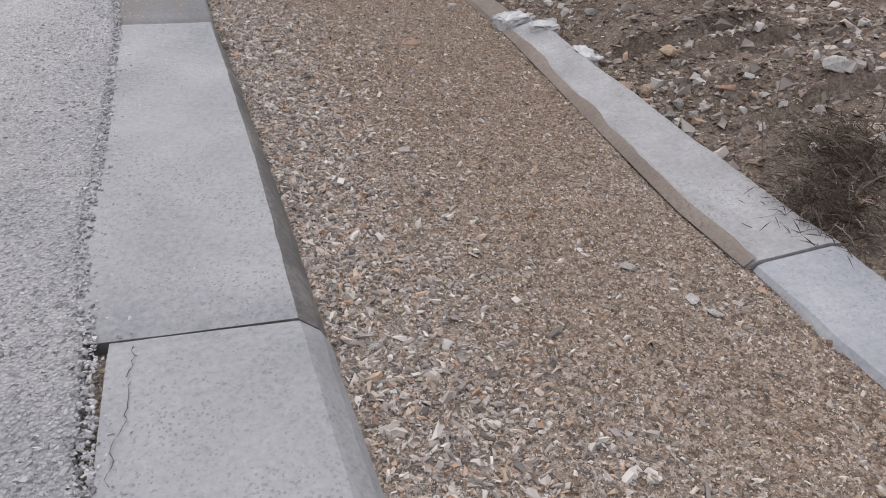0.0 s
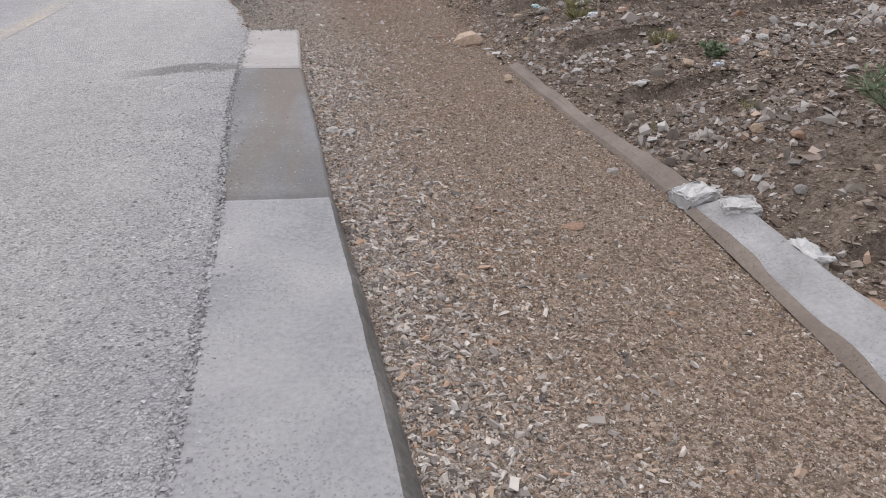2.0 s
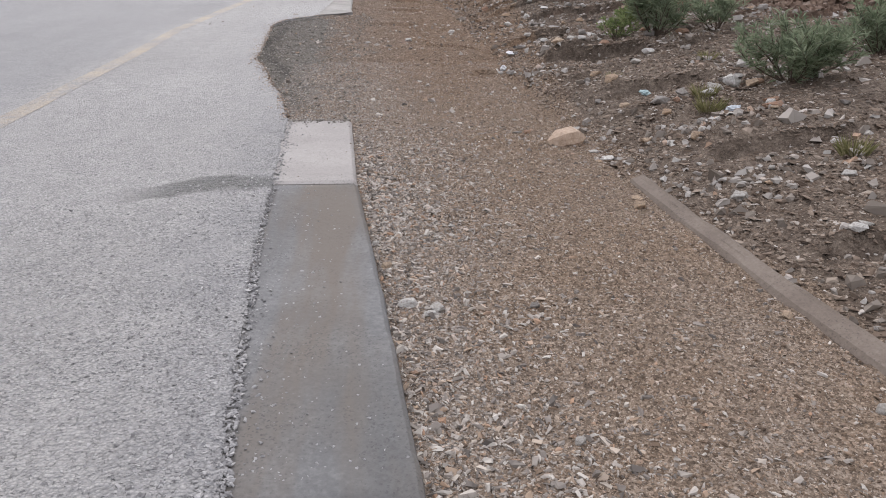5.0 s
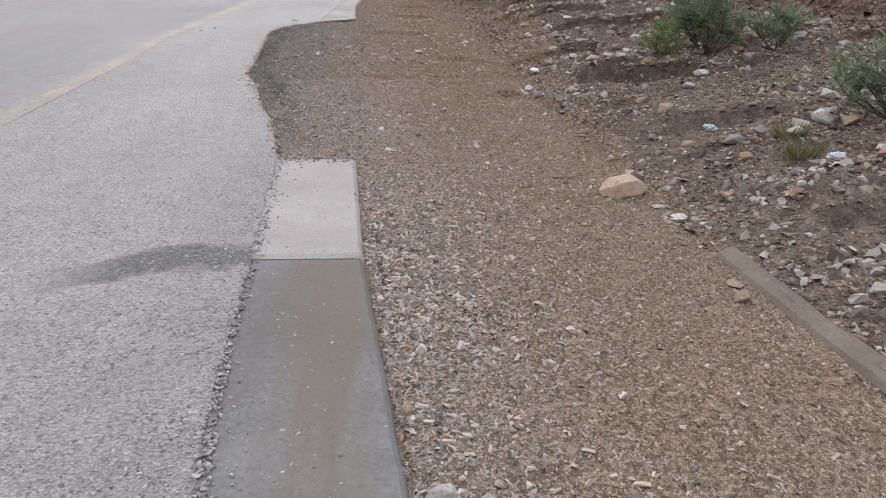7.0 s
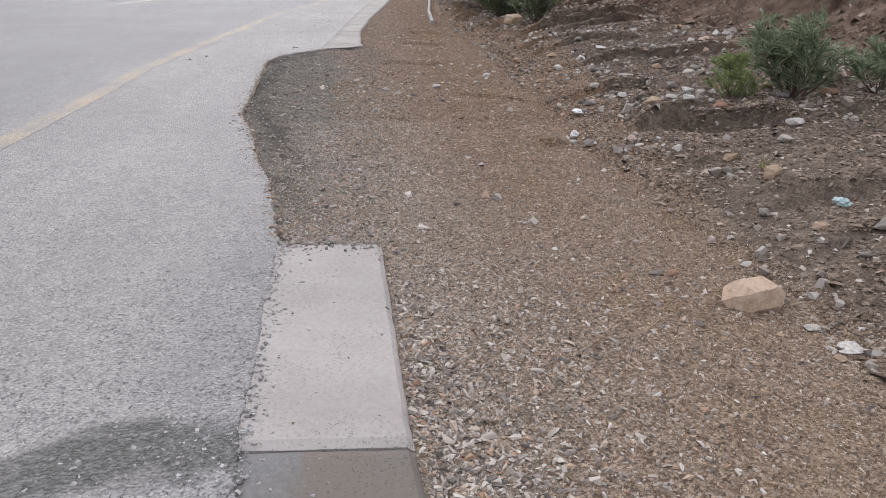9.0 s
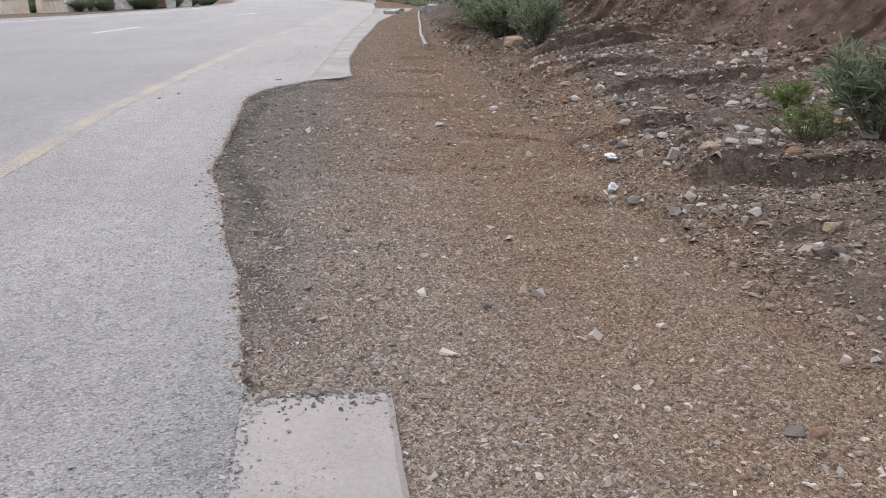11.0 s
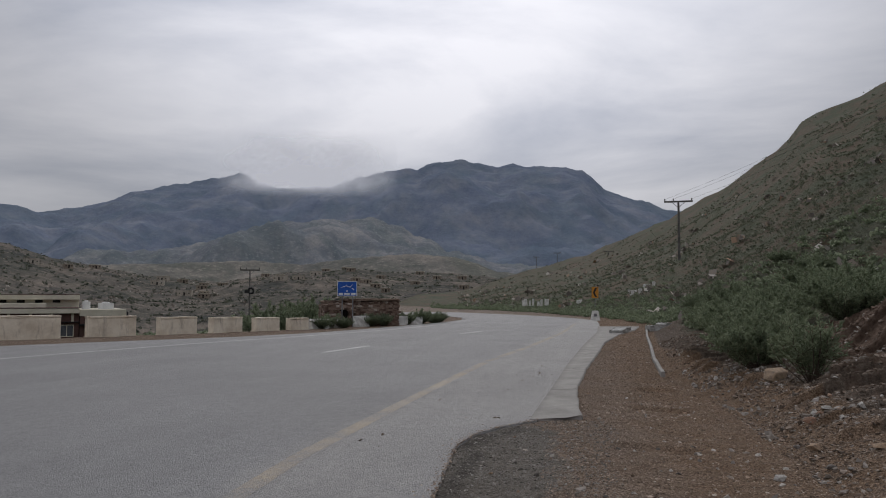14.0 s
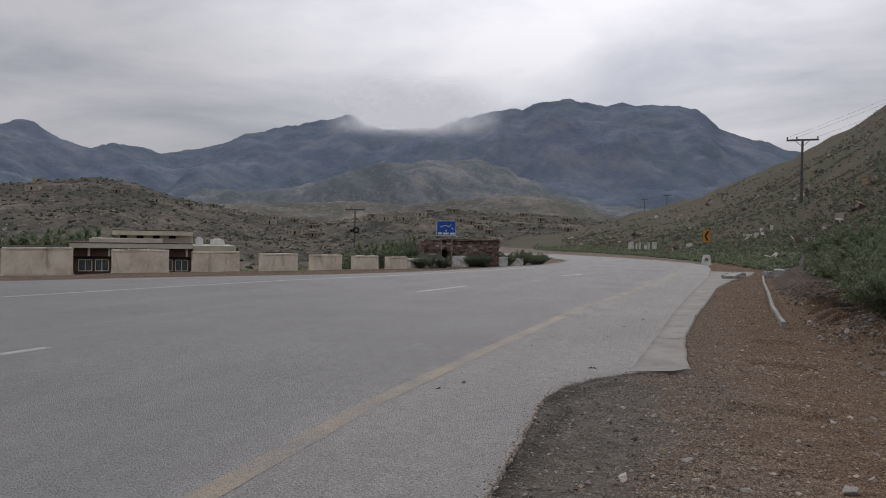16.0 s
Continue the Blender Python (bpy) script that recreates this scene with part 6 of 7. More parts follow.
def valley_scrub():
    rng = np.random.RandomState(9)
    k = rng.choice(len(foothills.co), 10000, replace=False)
    co = foothills.co[k]
    ok = (foothills.az[k] > -62) & (foothills.r[k] < 520)
    co = co[ok]
    clumps("valley_scrub", co, rng.uniform(0.8, 2.8, len(co)), LEAF_VALLEY, "dark trees and scrub across the valley", 10, 12)
    k = rng.choice(len(foothills.co), 9000, replace=False)
    patchy = fbm(foothills.co[k, 0] * 0.02, foothills.co[k, 1] * 0.02, 3) > 0.02
    ok = (foothills.az[k] > -62) & (foothills.r[k] < 500) & patchy
    co = foothills.co[k][ok]
    clumps("valley_stones", co, rng.uniform(0.6, 2.6, len(co)), STONE_FAR, "pale rock and rubble patches across the valley", 11, 8)
    # brush just beyond the parapet
    n = 1500
    y = rng.uniform(20, 110, n)
    x = left_edge_far(np.minimum(y, 95)) - rng.uniform(2.5, 45, n)
    co = np.stack([x, y, terrain(x, y)[0]], 1)
    clumps("parapet_scrub", co, rng.uniform(0.7, 2.2, n), LEAF_DARK, "low scrub on the slope below the road", 12, 40, 0.6)


STONE_FAR = make_plain("sunlit_pale_rock", (0.24, 0.20, 0.16), (0.46, 0.42, 0.36), 0.4, 0.95, world=True)
valley_scrub()


# ---------------------------------------------------------------- far side of the road
def parapet_block(a, b, h, depth, seed, label):
    """A plastered masonry block between two points of the road's edge."""
    rng = random.Random(seed)
    a, b = Vector((*a, 0)), Vector((*b, 0))
    a = a + (b - a).normalized() * 0.32
    d = b - a
    length = d.length
    turn = math.degrees(math.atan2(d.y, d.x))
    ob = base("parapet_block", pose(a.x, a.y, -0.06, 0, 0, turn), label, "parapet", "parapet blocks along the road")
    bm = box(bmesh.new(), 0, 0, -0.3, length, depth, h - 0.03, 0.03, 0.006, rng, 3)
    part("body", bm, CREAM, ob)
    bm = box(bmesh.new(), -0.004, -0.006, h - 0.03, length + 0.004, depth + 0.006, h + 0.05, 0.03, 0.012, rng, 4)
    part("coping", bm, CREAM, ob, "rounded plaster coping")
    bm = box(bmesh.new(), -0.02, -0.025, -0.3, length + 0.02, depth + 0.02, 0.05, 0.02, 0.012, rng, 3)
    part("plinth", bm, CREAM, ob, "soiled plaster plinth")


TOPS = (0.90, 0.84, 0.78, 0.70, 0.65, 0.60, 0.55)
for k, (a, b) in enumerate((((-23.15, 29.8), (-21.8, 31.95)), ((-21.2, 32.75), (-19.62, 34.45)), ((-19.2, 35.0), (-18.05, 36.85)), ((-17.55, 37.3), (-16.6, 39.05)), ((-16.25, 39.3), (-15.45, 41.0)), ((-15.15, 41.2), (-14.35, 42.6)), ((-14.1, 42.75), (-13.45, 44.0)))):
    parapet_block(a, b, TOPS[k], 0.4, 90 + k, "weathered cream plastered parapet block at the road edge" if k != 3 else "stained cream parapet block with flaking plaster")

for k, (x, y, w, h, t) in enumerate(((-13.3, 44.9, 1.1, 0.45, 60), (-12.7, 46.2, 0.9, 0.4, 55), (-12.0, 47.9, 0.8, 0.55, 50), (-10.6, 50.6, 1.0, 0.5, 48), (-10.0, 52.0, 0.9, 0.42, 50))):
    r = random.Random(k)
    ob = new("broken_parapet", finish(box(bmesh.new(), -w / 2, -0.2, -0.3, w / 2, 0.2, h, 0.05, 0.035, r, 3), "broken_parapet", WHITE_WASH))
    ob.matrix_world = pose(x, y, height(x, y), 0, 0, t)
    tagged(ob, "broken whitewashed parapet piece half hidden by scrub", "parapet", "broken parapet pieces")


def building():
    """Low flat-roofed brick building below the road, seen over the parapet."""
    ob = base("building", pose(-42.1, 53.2, -0.15, 0, 0, 38.5), "low maroon brick building with cream flat roofs and parapets", "building")
    r = random.Random(3)
    part("wall", box(bmesh.new(), 0, 0, -7, 8.0, 7, 0.44), BRICK, ob, "maroon brick wall")
    part("roof_slab", box(bmesh.new(), -0.25, -0.45, 0.45, 8.0, 7.2, 0.80, 0.03), ROOF_CREAM, ob, "cream roof slab and parapet")
    for i in range(6):
        x = 0.9 + i * 1.32
        part("pilaster", box(bmesh.new(), x, -0.14, -0.2, x + 0.16, -0.005, 0.45, 0.015), ROOF_CREAM, ob)
    part("canopy", box(bmesh.new(), -0.2, -0.3, -0.20, 8.0, -0.01, -0.13, 0.02), DARK_OPENING, ob, "shaded canopy edge")
    for i in range(7):
        x = 0.35 + i * 1.08
        w = part("window", box(bmesh.new(), x, -0.05, -1.15, x + 0.8, 0.02, -0.4), WINDOW, ob, "dusty window")
        for (x0, z0, x1, z1) in ((x - 0.05, -1.2, x + 0.85, -1.15), (x - 0.05, -0.4, x + 0.85, -0.35), (x - 0.05, -1.15, x, -0.4), (x + 0.375, -1.15, x + 0.425, -0.4), (x + 0.8, -1.15, x + 0.85, -0.4)):
            part("frame", box(bmesh.new(), x0, -0.09, z0, x1, -0.02, z1), ROOF_CREAM, w)
    part("roof_edge", box(bmesh.new(), -0.27, -0.47, 0.81, 8.0, 7.2, 0.86, 0.01), BRICK, ob, "thin maroon capping")
    part("upper_roof_edge", box(bmesh.new(), 2.38, 1.88, 1.77, 8.1, 7.1, 1.81, 0.01), BRICK, ob, "thin maroon capping")
    part("upper_wall", box(bmesh.new(), 2.8, 2.4, 0.7, 8.1, 6.8, 1.40), ROOF_CREAM, ob, "cream upper storey")
    part("upper_roof", box(bmesh.new(), 2.4, 1.9, 1.41, 8.1, 7.1, 1.76, 0.03), ROOF_CREAM, ob, "cream upper roof slab")
    part("step_roof", box(bmesh.new(), 0.9, 0.9, 0.82, 5.9, 5.5, 1.16, 0.03), ROOF_CREAM, ob, "stepped cream roof")
    for i in range(4):
        x = 2.9 + i * 1.15
        part("clerestory", box(bmesh.new(), x, 2.33, 1.19, x + 0.5, 2.42, 1.38), DARK_OPENING, ob, "dark clerestory opening")
    part("side_roof", box(bmesh.new(), 8.02, -0.3, 0.25, 11.1, 6.4, 0.72, 0.03), ROOF_CREAM, ob, "cream side roof")
    part("side_wall", box(bmesh.new(), 8.05, -0.2, -7, 10.9, 6.2, 0.24), BRICK, ob, "maroon side wall")
    part("side_canopy", box(bmesh.new(), 8.0, -0.8, -0.42, 11.6, 0.1, -0.30, 0.02), DARK_OPENING, ob)
    part("rail_post", box(bmesh.new(), 11.1, -0.6, -0.35, 11.2, -0.5, 0.55), BLACK_PAINT, ob)
    part("left_wing", box(bmesh.new(), -9.5, -1.6, -7, -0.3, 5.5, 0.05), ROOF_CREAM, ob, "low cream wing")
    part("left_wing_roof", box(bmesh.new(), -6.9, -1.9, 0.06, -0.3, 5.7, 0.40, 0.03), ROOF_CREAM, ob)
    part("left_wing_cap", box(bmesh.new(), -7.0, -2.0, 0.41, -0.28, 5.8, 0.50, 0.02), DARK_OPENING, ob, "dark roof covering")
    for x, w, hh in ((8.55, 0.6, 0.55), (9.9, 1.1, 0.45)):
        t = base("water_tank", pose(-42.1, 53.2, -0.15, 0, 0, 38.5) @ pose(x, 2.0, 0.72), "white rooftop water tank on the building", "tank", "rooftop tanks")
        bm = bmesh.new()
        bmesh.ops.create_cone(bm, cap_ends=True, segments=20, radius1=w / 2, radius2=w / 2 * 0.96, depth=hh, matrix=Matrix.Translation((0, 0, hh / 2)))
        part("body", bm, TANK_WHITE, t)
        bm = bmesh.new()
        bmesh.ops.create_cone(bm, cap_ends=True, segments=16, radius1=w / 4, radius2=w / 5, depth=0.08, matrix=Matrix.Translation((0, 0, hh + 0.04)))
        part("lid", bm, TANK_WHITE, t)


building()


def road_sign():
    m = pose(-12.45, 46.9, height(-12.45, 46.9), 0, 0, -15)
    ob = base("road_sign", m, "blue direction sign with white lettering on steel posts", "sign")
    part("panel", box(bmesh.new(), -0.575, -0.012, 1.62, 0.575, 0.012, 2.36, 0.008), BLUE_SIGN, ob, "blue sheet metal panel")
    for x0, z0, x1, z1 in ((-0.575, 2.345, 0.575, 2.37), (-0.575, 1.61, 0.575, 1.63), (-0.585, 1.61, -0.562, 2.37), (0.562, 1.61, 0.585, 2.37)):
        part("border", box(bmesh.new(), x0, -0.02, z0, x1, -0.013, z1), WHITE_SIGN, ob)
    rng = random.Random(6)
    x = -0.50
    for w in (0.26, 0.04, 0.34, 0.04, 0.28):
        if w > 0.1:
            part("lettering", box(bmesh.new(), x, -0.021, 1.67, x + w, -0.0165, 1.77), WHITE_SIGN, ob, "white lettering")
        x += w + 0.015
    bm = bmesh.new()
    for p, q in (((-0.35, 2.05), (-0.05, 2.14)), ((-0.05, 2.14), (0.18, 2.06)), ((0.18, 2.06), (0.32, 2.20)), ((0.30, 2.02), (0.42, 1.93))):
        tube(bm, [(p[0], -0.018, p[1]), (q[0], -0.018, q[1])], [0.018, 0.018], 4)
    part("symbol", bm, WHITE_SIGN, ob, "worn white route symbol")
    part("spot", box(bmesh.new(), -0.04, -0.021, 1.83, 0.04, -0.0165, 1.9), WHITE_SIGN, ob)
    for x in (-0.32, 0.32):
        bm = bmesh.new()
        tube(bm, [(x, 0.035, -0.3), (x, 0.035, 2.3)], [0.03, 0.03], 8)
        part("post", bm, STEEL, ob, "galvanised post")


road_sign()


def rubble_hut():
    """Roofless rubble hut by the bend, built of courses of rough stones."""
    rng = random.Random(12)
    m = pose(-13.95, 48.35, height(-12.5, 49) - 0.05, 0, 0, 27)
    ob = base("stone_hut", m, "small roofless brown rubble-stone hut with dark doorway", "hut")

    def course_wall(x0, y0, x1, y1, h, gap=None, name="wall"):
        bm = bmesh.new()
        d = Vector((x1 - x0, y1 - y0, 0))
        L = d.length
        d.normalize()
        n = Vector((-d.y, d.x, 0))
        z = -0.3
        while z < h:
            ch = rng.uniform(0.08, 0.14)
            s = -rng.uniform(0, 0.15)
            while s < L:
                w = rng.uniform(0.1, 0.27)
                c = s + w / 2
                if not (gap and gap[0] < c < gap[1] and z < gap[2]):
                    b = bmesh.new()
                    bmesh.ops.create_cube(b, size=1.0)
                    for v in b.verts:
                        q = Vector((v.co.x * w * 0.97, v.co.y * 0.42 + rng.uniform(-0.03, 0.03), v.co.z * ch * 0.95)) + Vector((rng.uniform(-1, 1), 0, rng.uniform(-1, 1))) * 0.02
                        v.co = Vector((x0, y0, 0)) + d * (c + q.x) + n * q.y + Vector((0, 0, z + ch / 2 + q.z))
                    me = bpy.data.meshes.new("tmp")
                    b.to_mesh(me)
                    b.free()
                    bm.from_mesh(me)
                    bpy.data.meshes.remove(me)
                s += w
            z += ch
        part(name, bm, HUT_STONE, ob, "brown rubble stone wall")

    course_wall(1.15, 0, 3.75, 0, 1.5, None, "front_wall")
    course_wall(0, -0.25, 1.2, -0.25, 1.32, (0.62, 1.02, 1.0), "porch_wall")
    course_wall(3.7, 0.1, 3.7, 2.2, 1.45, None, "side_wall")
    course_wall(0, -0.2, 0, 2.2, 1.25, None, "side_wall")
    course_wall(0, 2.2, 3.7, 2.2, 1.4, None, "back_wall")
    part("roof", box(bmesh.new(), 1.05, -0.3, 1.5, 3.85, 2.35, 1.58, 0.02, 0.03, rng, 3), RUBBLE, ob, "thin pale mud roof")
    part("doorway", box(bmesh.new(), 0.6, -0.1, -0.1, 1.04, 0.0, 1.0), DARK_OPENING, ob, "dark doorway")


HUT = Mat("brown_hut_stones", 0.95)
HUT.color(HUT.ramp(HUT.island(), [(0.0, (0.10, 0.065, 0.05)), (0.5, (0.19, 0.13, 0.10)), (0.85, (0.27, 0.20, 0.155)), (1.0, (0.42, 0.37, 0.31))]))
HUT.bump(HUT.noise(20.0, 4), 0.01, 0.8)
HUT_STONE = HUT.m
rubble_hut()

# bushes round the hut and sign
for x, y, sc, turn in ((-13.1, 44.8, 0.55, 10), (-12.9, 45.9, 0.75, 90), (-12.3, 46.0, 0.5, 200), (-11.6, 48.3, 0.62, 40), (-11.0, 49.0, 0.6, 300), (-10.3, 51.4, 0.75, 120), (-9.7, 52.6, 0.9, 20), (-9.3, 54.2, 0.75, 70), (-9.2, 55.6, 0.6, 160)):
    copy_at(bush_b if sc > 0.7 else bush_c, x, y, turn, sc)
for x, y, top, turn in ((-24, 74, 1.7, 0), (-21.8, 76, 1.4, 130), (-26.2, 72, 1.2, 230)):
    copy_at(bush_c, x, y, turn, (top - height(x, y)) / 1.25)
for az, r, top in ((-47.7, 78, 1.0), (-45.1, 80, 0.9), (-43.4, 76, 2.0), (-42.8, 77, 2.0), (-46.4, 82, 1.1)):
    x, y = HUB[0] + r * math.sin(radians(az)), HUB[1] + r * math.cos(radians(az))
    tagged(copy_at(bush_c, x, y, az * 7, (top - height(x, y)) / 1.25), "tall dark green tree behind the low building", "tree", "trees behind the building")


# ---------------------------------------------------------------- poles, signs and stones by the bend
def utility_pole(az, r, top_el, arm, label, name="utility_pole", heavy=False, hoop=0.0):
    x, y = -0.66 + r * math.sin(radians(az)), 9.6 + r * math.cos(radians(az))
    zt = 1.51 + r * math.tan(radians(top_el))
    zb = height(x, y) - 0.3
    ob = base(name, pose(x, y, 0, 0, 0, -az), label, "pole", "utility poles")
    bm = bmesh.new()
    k = 1.0 if heavy else 0.75
    tube(bm, [(0, 0, zb), (0, 0, zt)], [0.17 * k, 0.12 * k], 10)
    part("mast", bm, POLE_DARK, ob, "weathered mast")
    if arm:
        part("crossarm", box(bmesh.new(), -arm, -0.09, zt - 0.12, arm, 0.09, zt + 0.08, 0.02), POLE_DARK, ob)
        for s in (-1, 1):
            bm = bmesh.new()
            tube(bm, [(0, 0.02, zt - 0.75), (s * arm * 0.45, 0.02, zt - 0.1)], [0.04, 0.04], 5)
            part("brace", bm, STEEL, ob)
        for s in (-0.95, -0.35, 0.93):
            bm = bmesh.new()
            tube(bm, [(s * arm, 0, zt + 0.05), (s * arm, 0, zt + 0.16), (s * arm, 0, zt + 0.2), (s * arm, 0, zt + 0.36)], [0.05, 0.05, 0.10, 0.06], 8)
            part("insulator", bm, POLE_DARK, ob, "dark pin insulator")
    if hoop:
        bm = bmesh.new()
        ring = [(0.18 + math.cos(a) * 0.4, -0.2, hoop + math.sin(a) * 0.4) for a in [i * math.pi / 7 for i in range(15)]]
        tube(bm, ring, [0.15] * 15, 6)
        part("coil", bm, BLACK_PAINT, ob, "dark cable coil")
        part("junction_box", box(bmesh.new(), -0.75, -0.3, hoop - 0.35, -0.15, -0.05, hoop + 0.1, 0.02), BLACK_PAINT, ob)
    return Vector((x, y, zt))


main_top = utility_pole(7.17, 95, 6.98, 1.65, "tall utility pole with crossarm at the hill foot", heavy=True)
far_tops = [utility_pole(2.15, 190, 3.39, 1.2, "distant utility pole on the hillside"), utility_pole(-1.6, 270, 3.3, 1.2, "distant utility pole on the hillside"), utility_pole(-3.14, 330, 3.0, 1.2, "distant utility pole on the hillside")]
utility_pole(-24.45, 120, 1.94, 1.5, "dark utility pole with cable coil in the valley", hoop=1.5 + 120 * math.tan(radians(0.42)))
side_top = utility_pole(38, 52, 19.0, 1.6, "utility pole high on the hillside", heavy=True)


def wire(a, b, sag, name="power_line"):
    pts = []
    for i in range(25):
        f = i / 24
        p = a.lerp(b, f)
        p.z -= sag * 4 * f * (1 - f)
        pts.append(p)
    bm = tube(bmesh.new(), pts, [0.011] * 25, 4)
    tagged(new(name, finish(bm, name, BLACK_PAINT)), "thin dark power line between utility poles", "cable", "power lines")


across = Vector((math.cos(radians(-7.2)), math.sin(radians(-7.2)), 0))
across2 = Vector((math.cos(radians(-38)), math.sin(radians(-38)), 0))
for s in (-0.95, -0.35, 0.93):
    wire(main_top + across * s * 1.65 + Vector((0, 0, 0.3)), side_top + across2 * s * 1.6 + Vector((0, 0, 0.3)), 0.8)


def chevron_sign():
    x, y = 0.75, 79.0
    zb = height(x, y)
    ob = base("chevron_sign", pose(x, y, 0, 0, 0, 4), "orange bend marker sign with black chevron", "sign")
    zc = 2.0
    part("panel", box(bmesh.new(), -0.30, -0.015, zc - 0.5, 0.30, 0.015, zc + 0.5, 0.008), CHEVRON_PAINT, ob, "orange reflective panel")
    bm = bmesh.new()
    prof = [(0.18, 0.40), (0.0, 0.40), (-0.2, 0.0), (0.0, -0.40), (0.18, -0.40), (-0.02, 0.0)]
    f = bm.faces.new([bm.verts.new((px, -0.021, zc + pz)) for px, pz in prof])
    ext = bmesh.ops.extrude_face_region(bm, geom=[f])
    for v in ext["geom"]:
        if isinstance(v, bmesh.types.BMVert):
            v.co.y += 0.005
    part("chevron", bm, BLACK_PAINT, ob, "black chevron")
    bm = bmesh.new()
    tube(bm, [(0, 0.04, zb - 0.3), (0, 0.04, zc + 0.4)], [0.035, 0.035], 8)
    part("post", bm, STEEL, ob)


chevron_sign()


def marker_stone():
    x, y = 0.42, 62.2
    ob = base("marker_stone", pose(x, y, 0.0, 0, 0, 5), "whitewashed trapezoid kilometre stone at the road bend", "marker")
    bm = bmesh.new()
    bmesh.ops.create_cube(bm, size=1.0)
    for v in bm.verts:
        k = 1.0 if v.co.z < 0 else 0.62
        v.co = Vector((v.co.x * 0.66 * k, v.co.y * 0.34 * k, 0.30 + v.co.z * 0.72))
    bmesh.ops.bevel(bm, geom=list(bm.edges), offset=0.025, segments=2, affect="EDGES")
    part("body", bm, WHITE_WASH, ob)
    part("plaque", box(bmesh.new(), -0.10, -0.155, 0.26, 0.10, -0.125, 0.46, 0.005), STEEL, ob, "dark faded plaque")


marker_stone()

rng = random.Random(31)
for az, r, n in ((-3.1, 84, 7), (-0.1, 84, 3), (4.4, 76, 9)):
    for k in range(n):
        a, rr_ = az + rng.uniform(-1.05, 1.05) * (0.25 if n == 3 else 1.0), r + rng.uniform(-3, 3)
        x, y = -0.66 + rr_ * math.sin(radians(a)), 9.86 + rr_ * math.cos(radians(a))
        w, h = rng.uniform(0.15, 0.5), rng.uniform(0.1, 0.5)
        ob = new("standing_stone", finish(box(bmesh.new(), -w / 2, -0.08, -0.3, w / 2, 0.08, h, 0.05, 0.03, rng, 1), "standing_stone", WHITE_WASH))
        ob.matrix_world = pose(x, y, max(height(x, y), 0.9), rng.uniform(-6, 6), rng.uniform(-9, 9), rng.uniform(-30, 30))
        tagged(ob, "upright whitewashed stone among scrub", "stone", "white stones on the slope")


# houses of the village across the valley
def far_house(m, w, d, h, tone, seed):
    r = random.Random(seed)
    ob = base("house", m, "small flat-roofed stone house across the valley", "house", "village across the valley")
    part("wall", box(bmesh.new(), -w / 2, -d / 2, -2, w / 2, d / 2, h, 0.04), tone, ob)
    part("roof", box(bmesh.new(), -w / 2 - 0.12, -d / 2 - 0.12, h, w / 2 + 0.12, d / 2 + 0.12, h + 0.18, 0.03), ROOF_CREAM if r.random() < 0.5 else PALE_WALL, ob)
    part("door", box(bmesh.new(), -0.4, -d / 2 - 0.06, 0.3, 0.4, -d / 2 + 0.02, 1.9), DARK_OPENING, ob)
    for s in (-1, 1):
        part("window", box(bmesh.new(), s * w * 0.33 - 0.25, -d / 2 - 0.06, 1.1, s * w * 0.33 + 0.25, -d / 2 + 0.02, 1.7), DARK_OPENING, ob)
    return ob


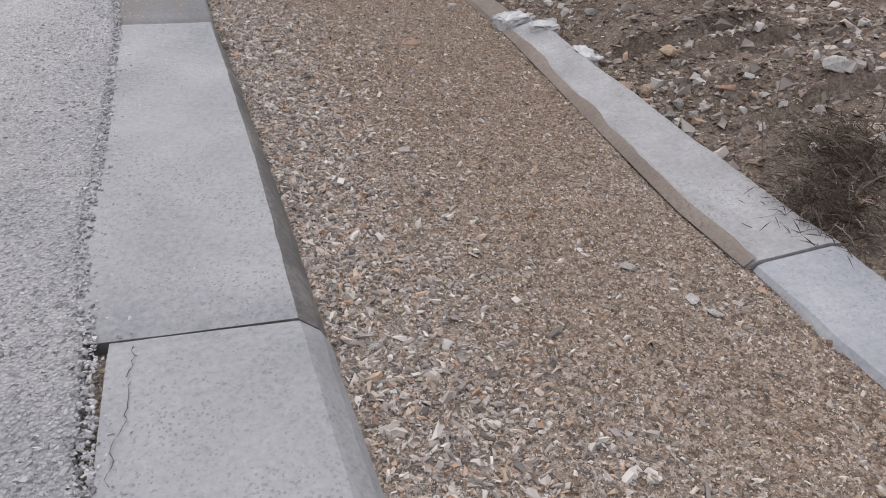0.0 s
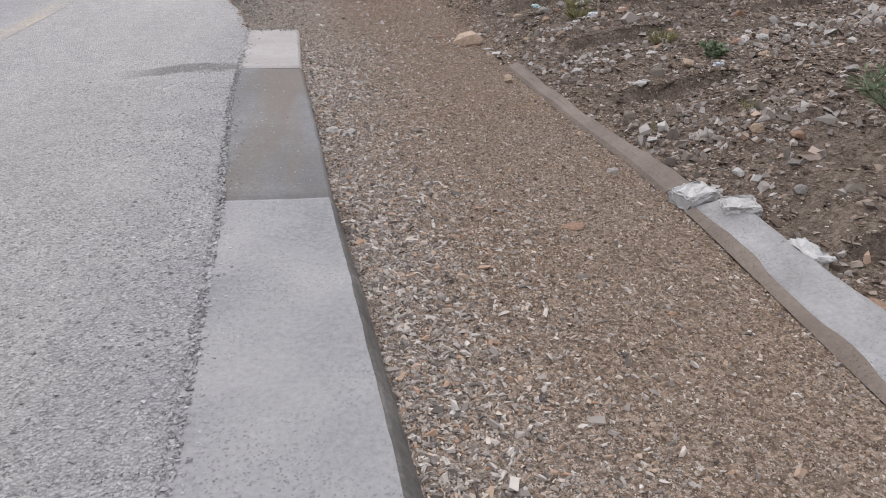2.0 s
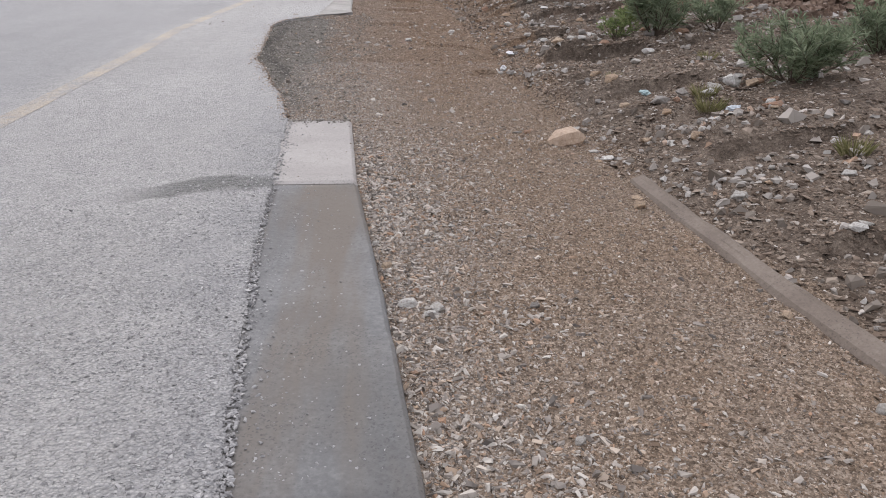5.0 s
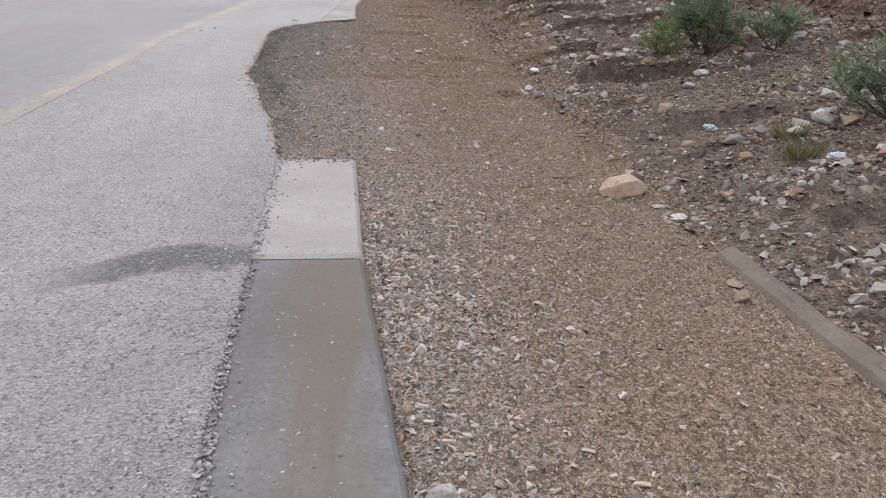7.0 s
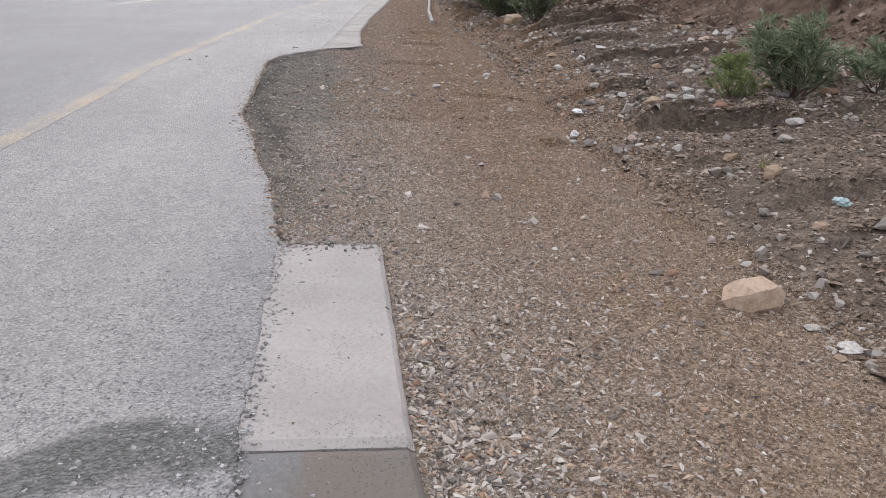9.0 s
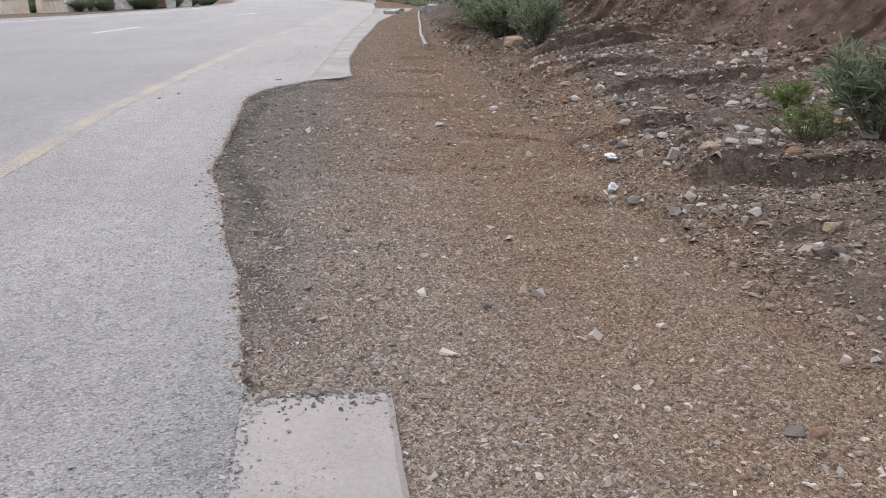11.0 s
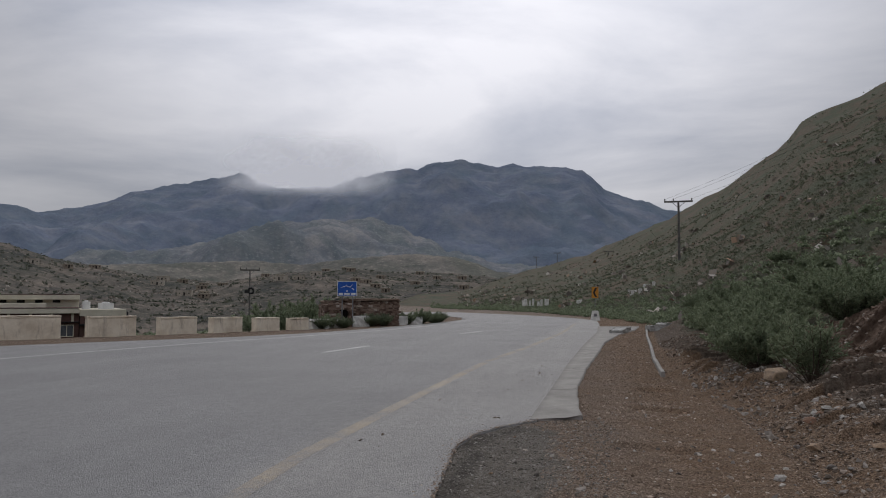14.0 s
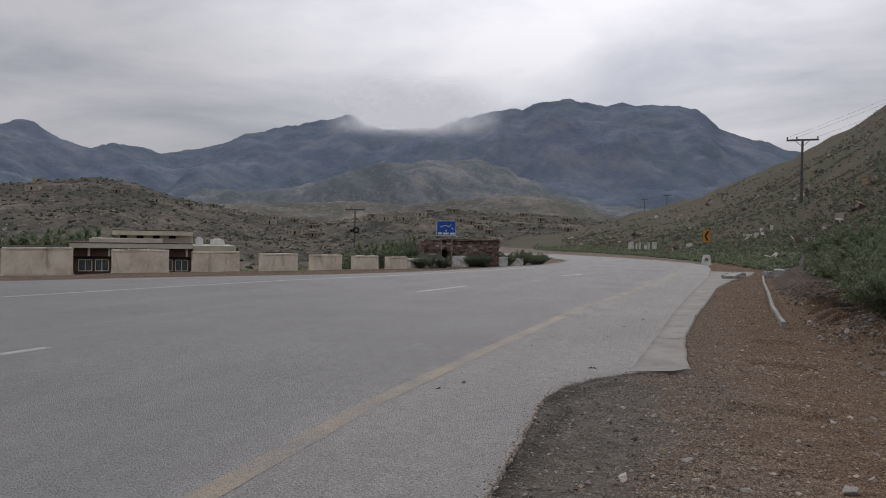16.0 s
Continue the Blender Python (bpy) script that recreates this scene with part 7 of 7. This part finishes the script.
MUD_WALL = make_plain("mud_village_wall", (0.19, 0.155, 0.12), (0.31, 0.26, 0.205), 0.5, 0.95, world=True)
PALE_WALL = make_plain("pale_village_wall", (0.30, 0.26, 0.21), (0.48, 0.43, 0.36), 0.5, 0.95, world=True)
rng = random.Random(14)
homes = [far_house(pose(0, 0, -60), 5.0, 4, 2.4, MUD_WALL, 1), far_house(pose(0, 0, -60), 6.5, 4.5, 2.7, PALE_WALL, 2), far_house(pose(0, 0, -60), 4.2, 4, 2.3, MUD_WALL, 3)]
first = [True, True, True]
for k in range(44):
    az = rng.choice((rng.uniform(-33, -8), rng.gauss(-21, 2.5), rng.gauss(-28, 1.5), rng.gauss(-14, 2), rng.uniform(-49, -34)))
    r = rng.uniform(370, 530)
    p = foothills.near(az, r)
    j = rng.randrange(3)
    m = pose(float(p[0]), float(p[1]), float(p[2]) - 0.5, 0, 0, -az + rng.uniform(-25, 25))
    if first[j]:
        homes[j].matrix_world = m
        first[j] = False
    else:
        copy_thing(homes[j], m)


# ---------------------------------------------------------------- litter
def crumpled(x, y, size, mat, seed, label, squash=0.4):
    rng = random.Random(seed)
    bm = bmesh.new()
    bmesh.ops.create_icosphere(bm, subdivisions=3, radius=0.5)
    for v in bm.verts:
        k = 0.75 + 0.5 * noise.noise(v.co * 3.2 + Vector((seed, 0, 0))) + 0.25 * noise.noise(v.co * 8 + Vector((0, seed, 0)))
        v.co = Vector((v.co.x * k, v.co.y * k * 0.75, v.co.z * k * squash))
    ob = new("litter", finish(bm, "litter", mat))
    ob.matrix_world = pose(x, y, height(x, y) + size * squash * 0.3, rng.uniform(-10, 10), rng.uniform(-10, 10), rng.uniform(0, 360)) @ Matrix.Diagonal((size, size, size, 1))
    tagged(ob, label, "litter", "litter on the bank")


FOIL = make_plain("grey_plastic_wrapper", (0.30, 0.33, 0.36), (0.52, 0.55, 0.57), 16.0, 0.35)
TEAL = make_plain("pale_teal_plastic", (0.28, 0.40, 0.40), (0.45, 0.55, 0.55), 10.0, 0.35)
crumpled(1.57, 13.08, 0.20, PAPER, 2, "crumpled white paper litter on the soil", 0.22)
crumpled(1.34, 12.41, 0.11, PAPER, 8, "small crumpled white paper ball on the soil", 0.8)
crumpled(2.39, 8.48, 0.16, FOIL, 3, "crushed grey plastic wrapper among stones", 0.4)
crumpled(2.13, 9.63, 0.12, TEAL, 4, "crushed pale teal plastic cup among stones", 0.5)
crumpled(2.62, 6.35, 0.11, FOIL, 6, "torn pale plastic scrap on the bank", 0.35)
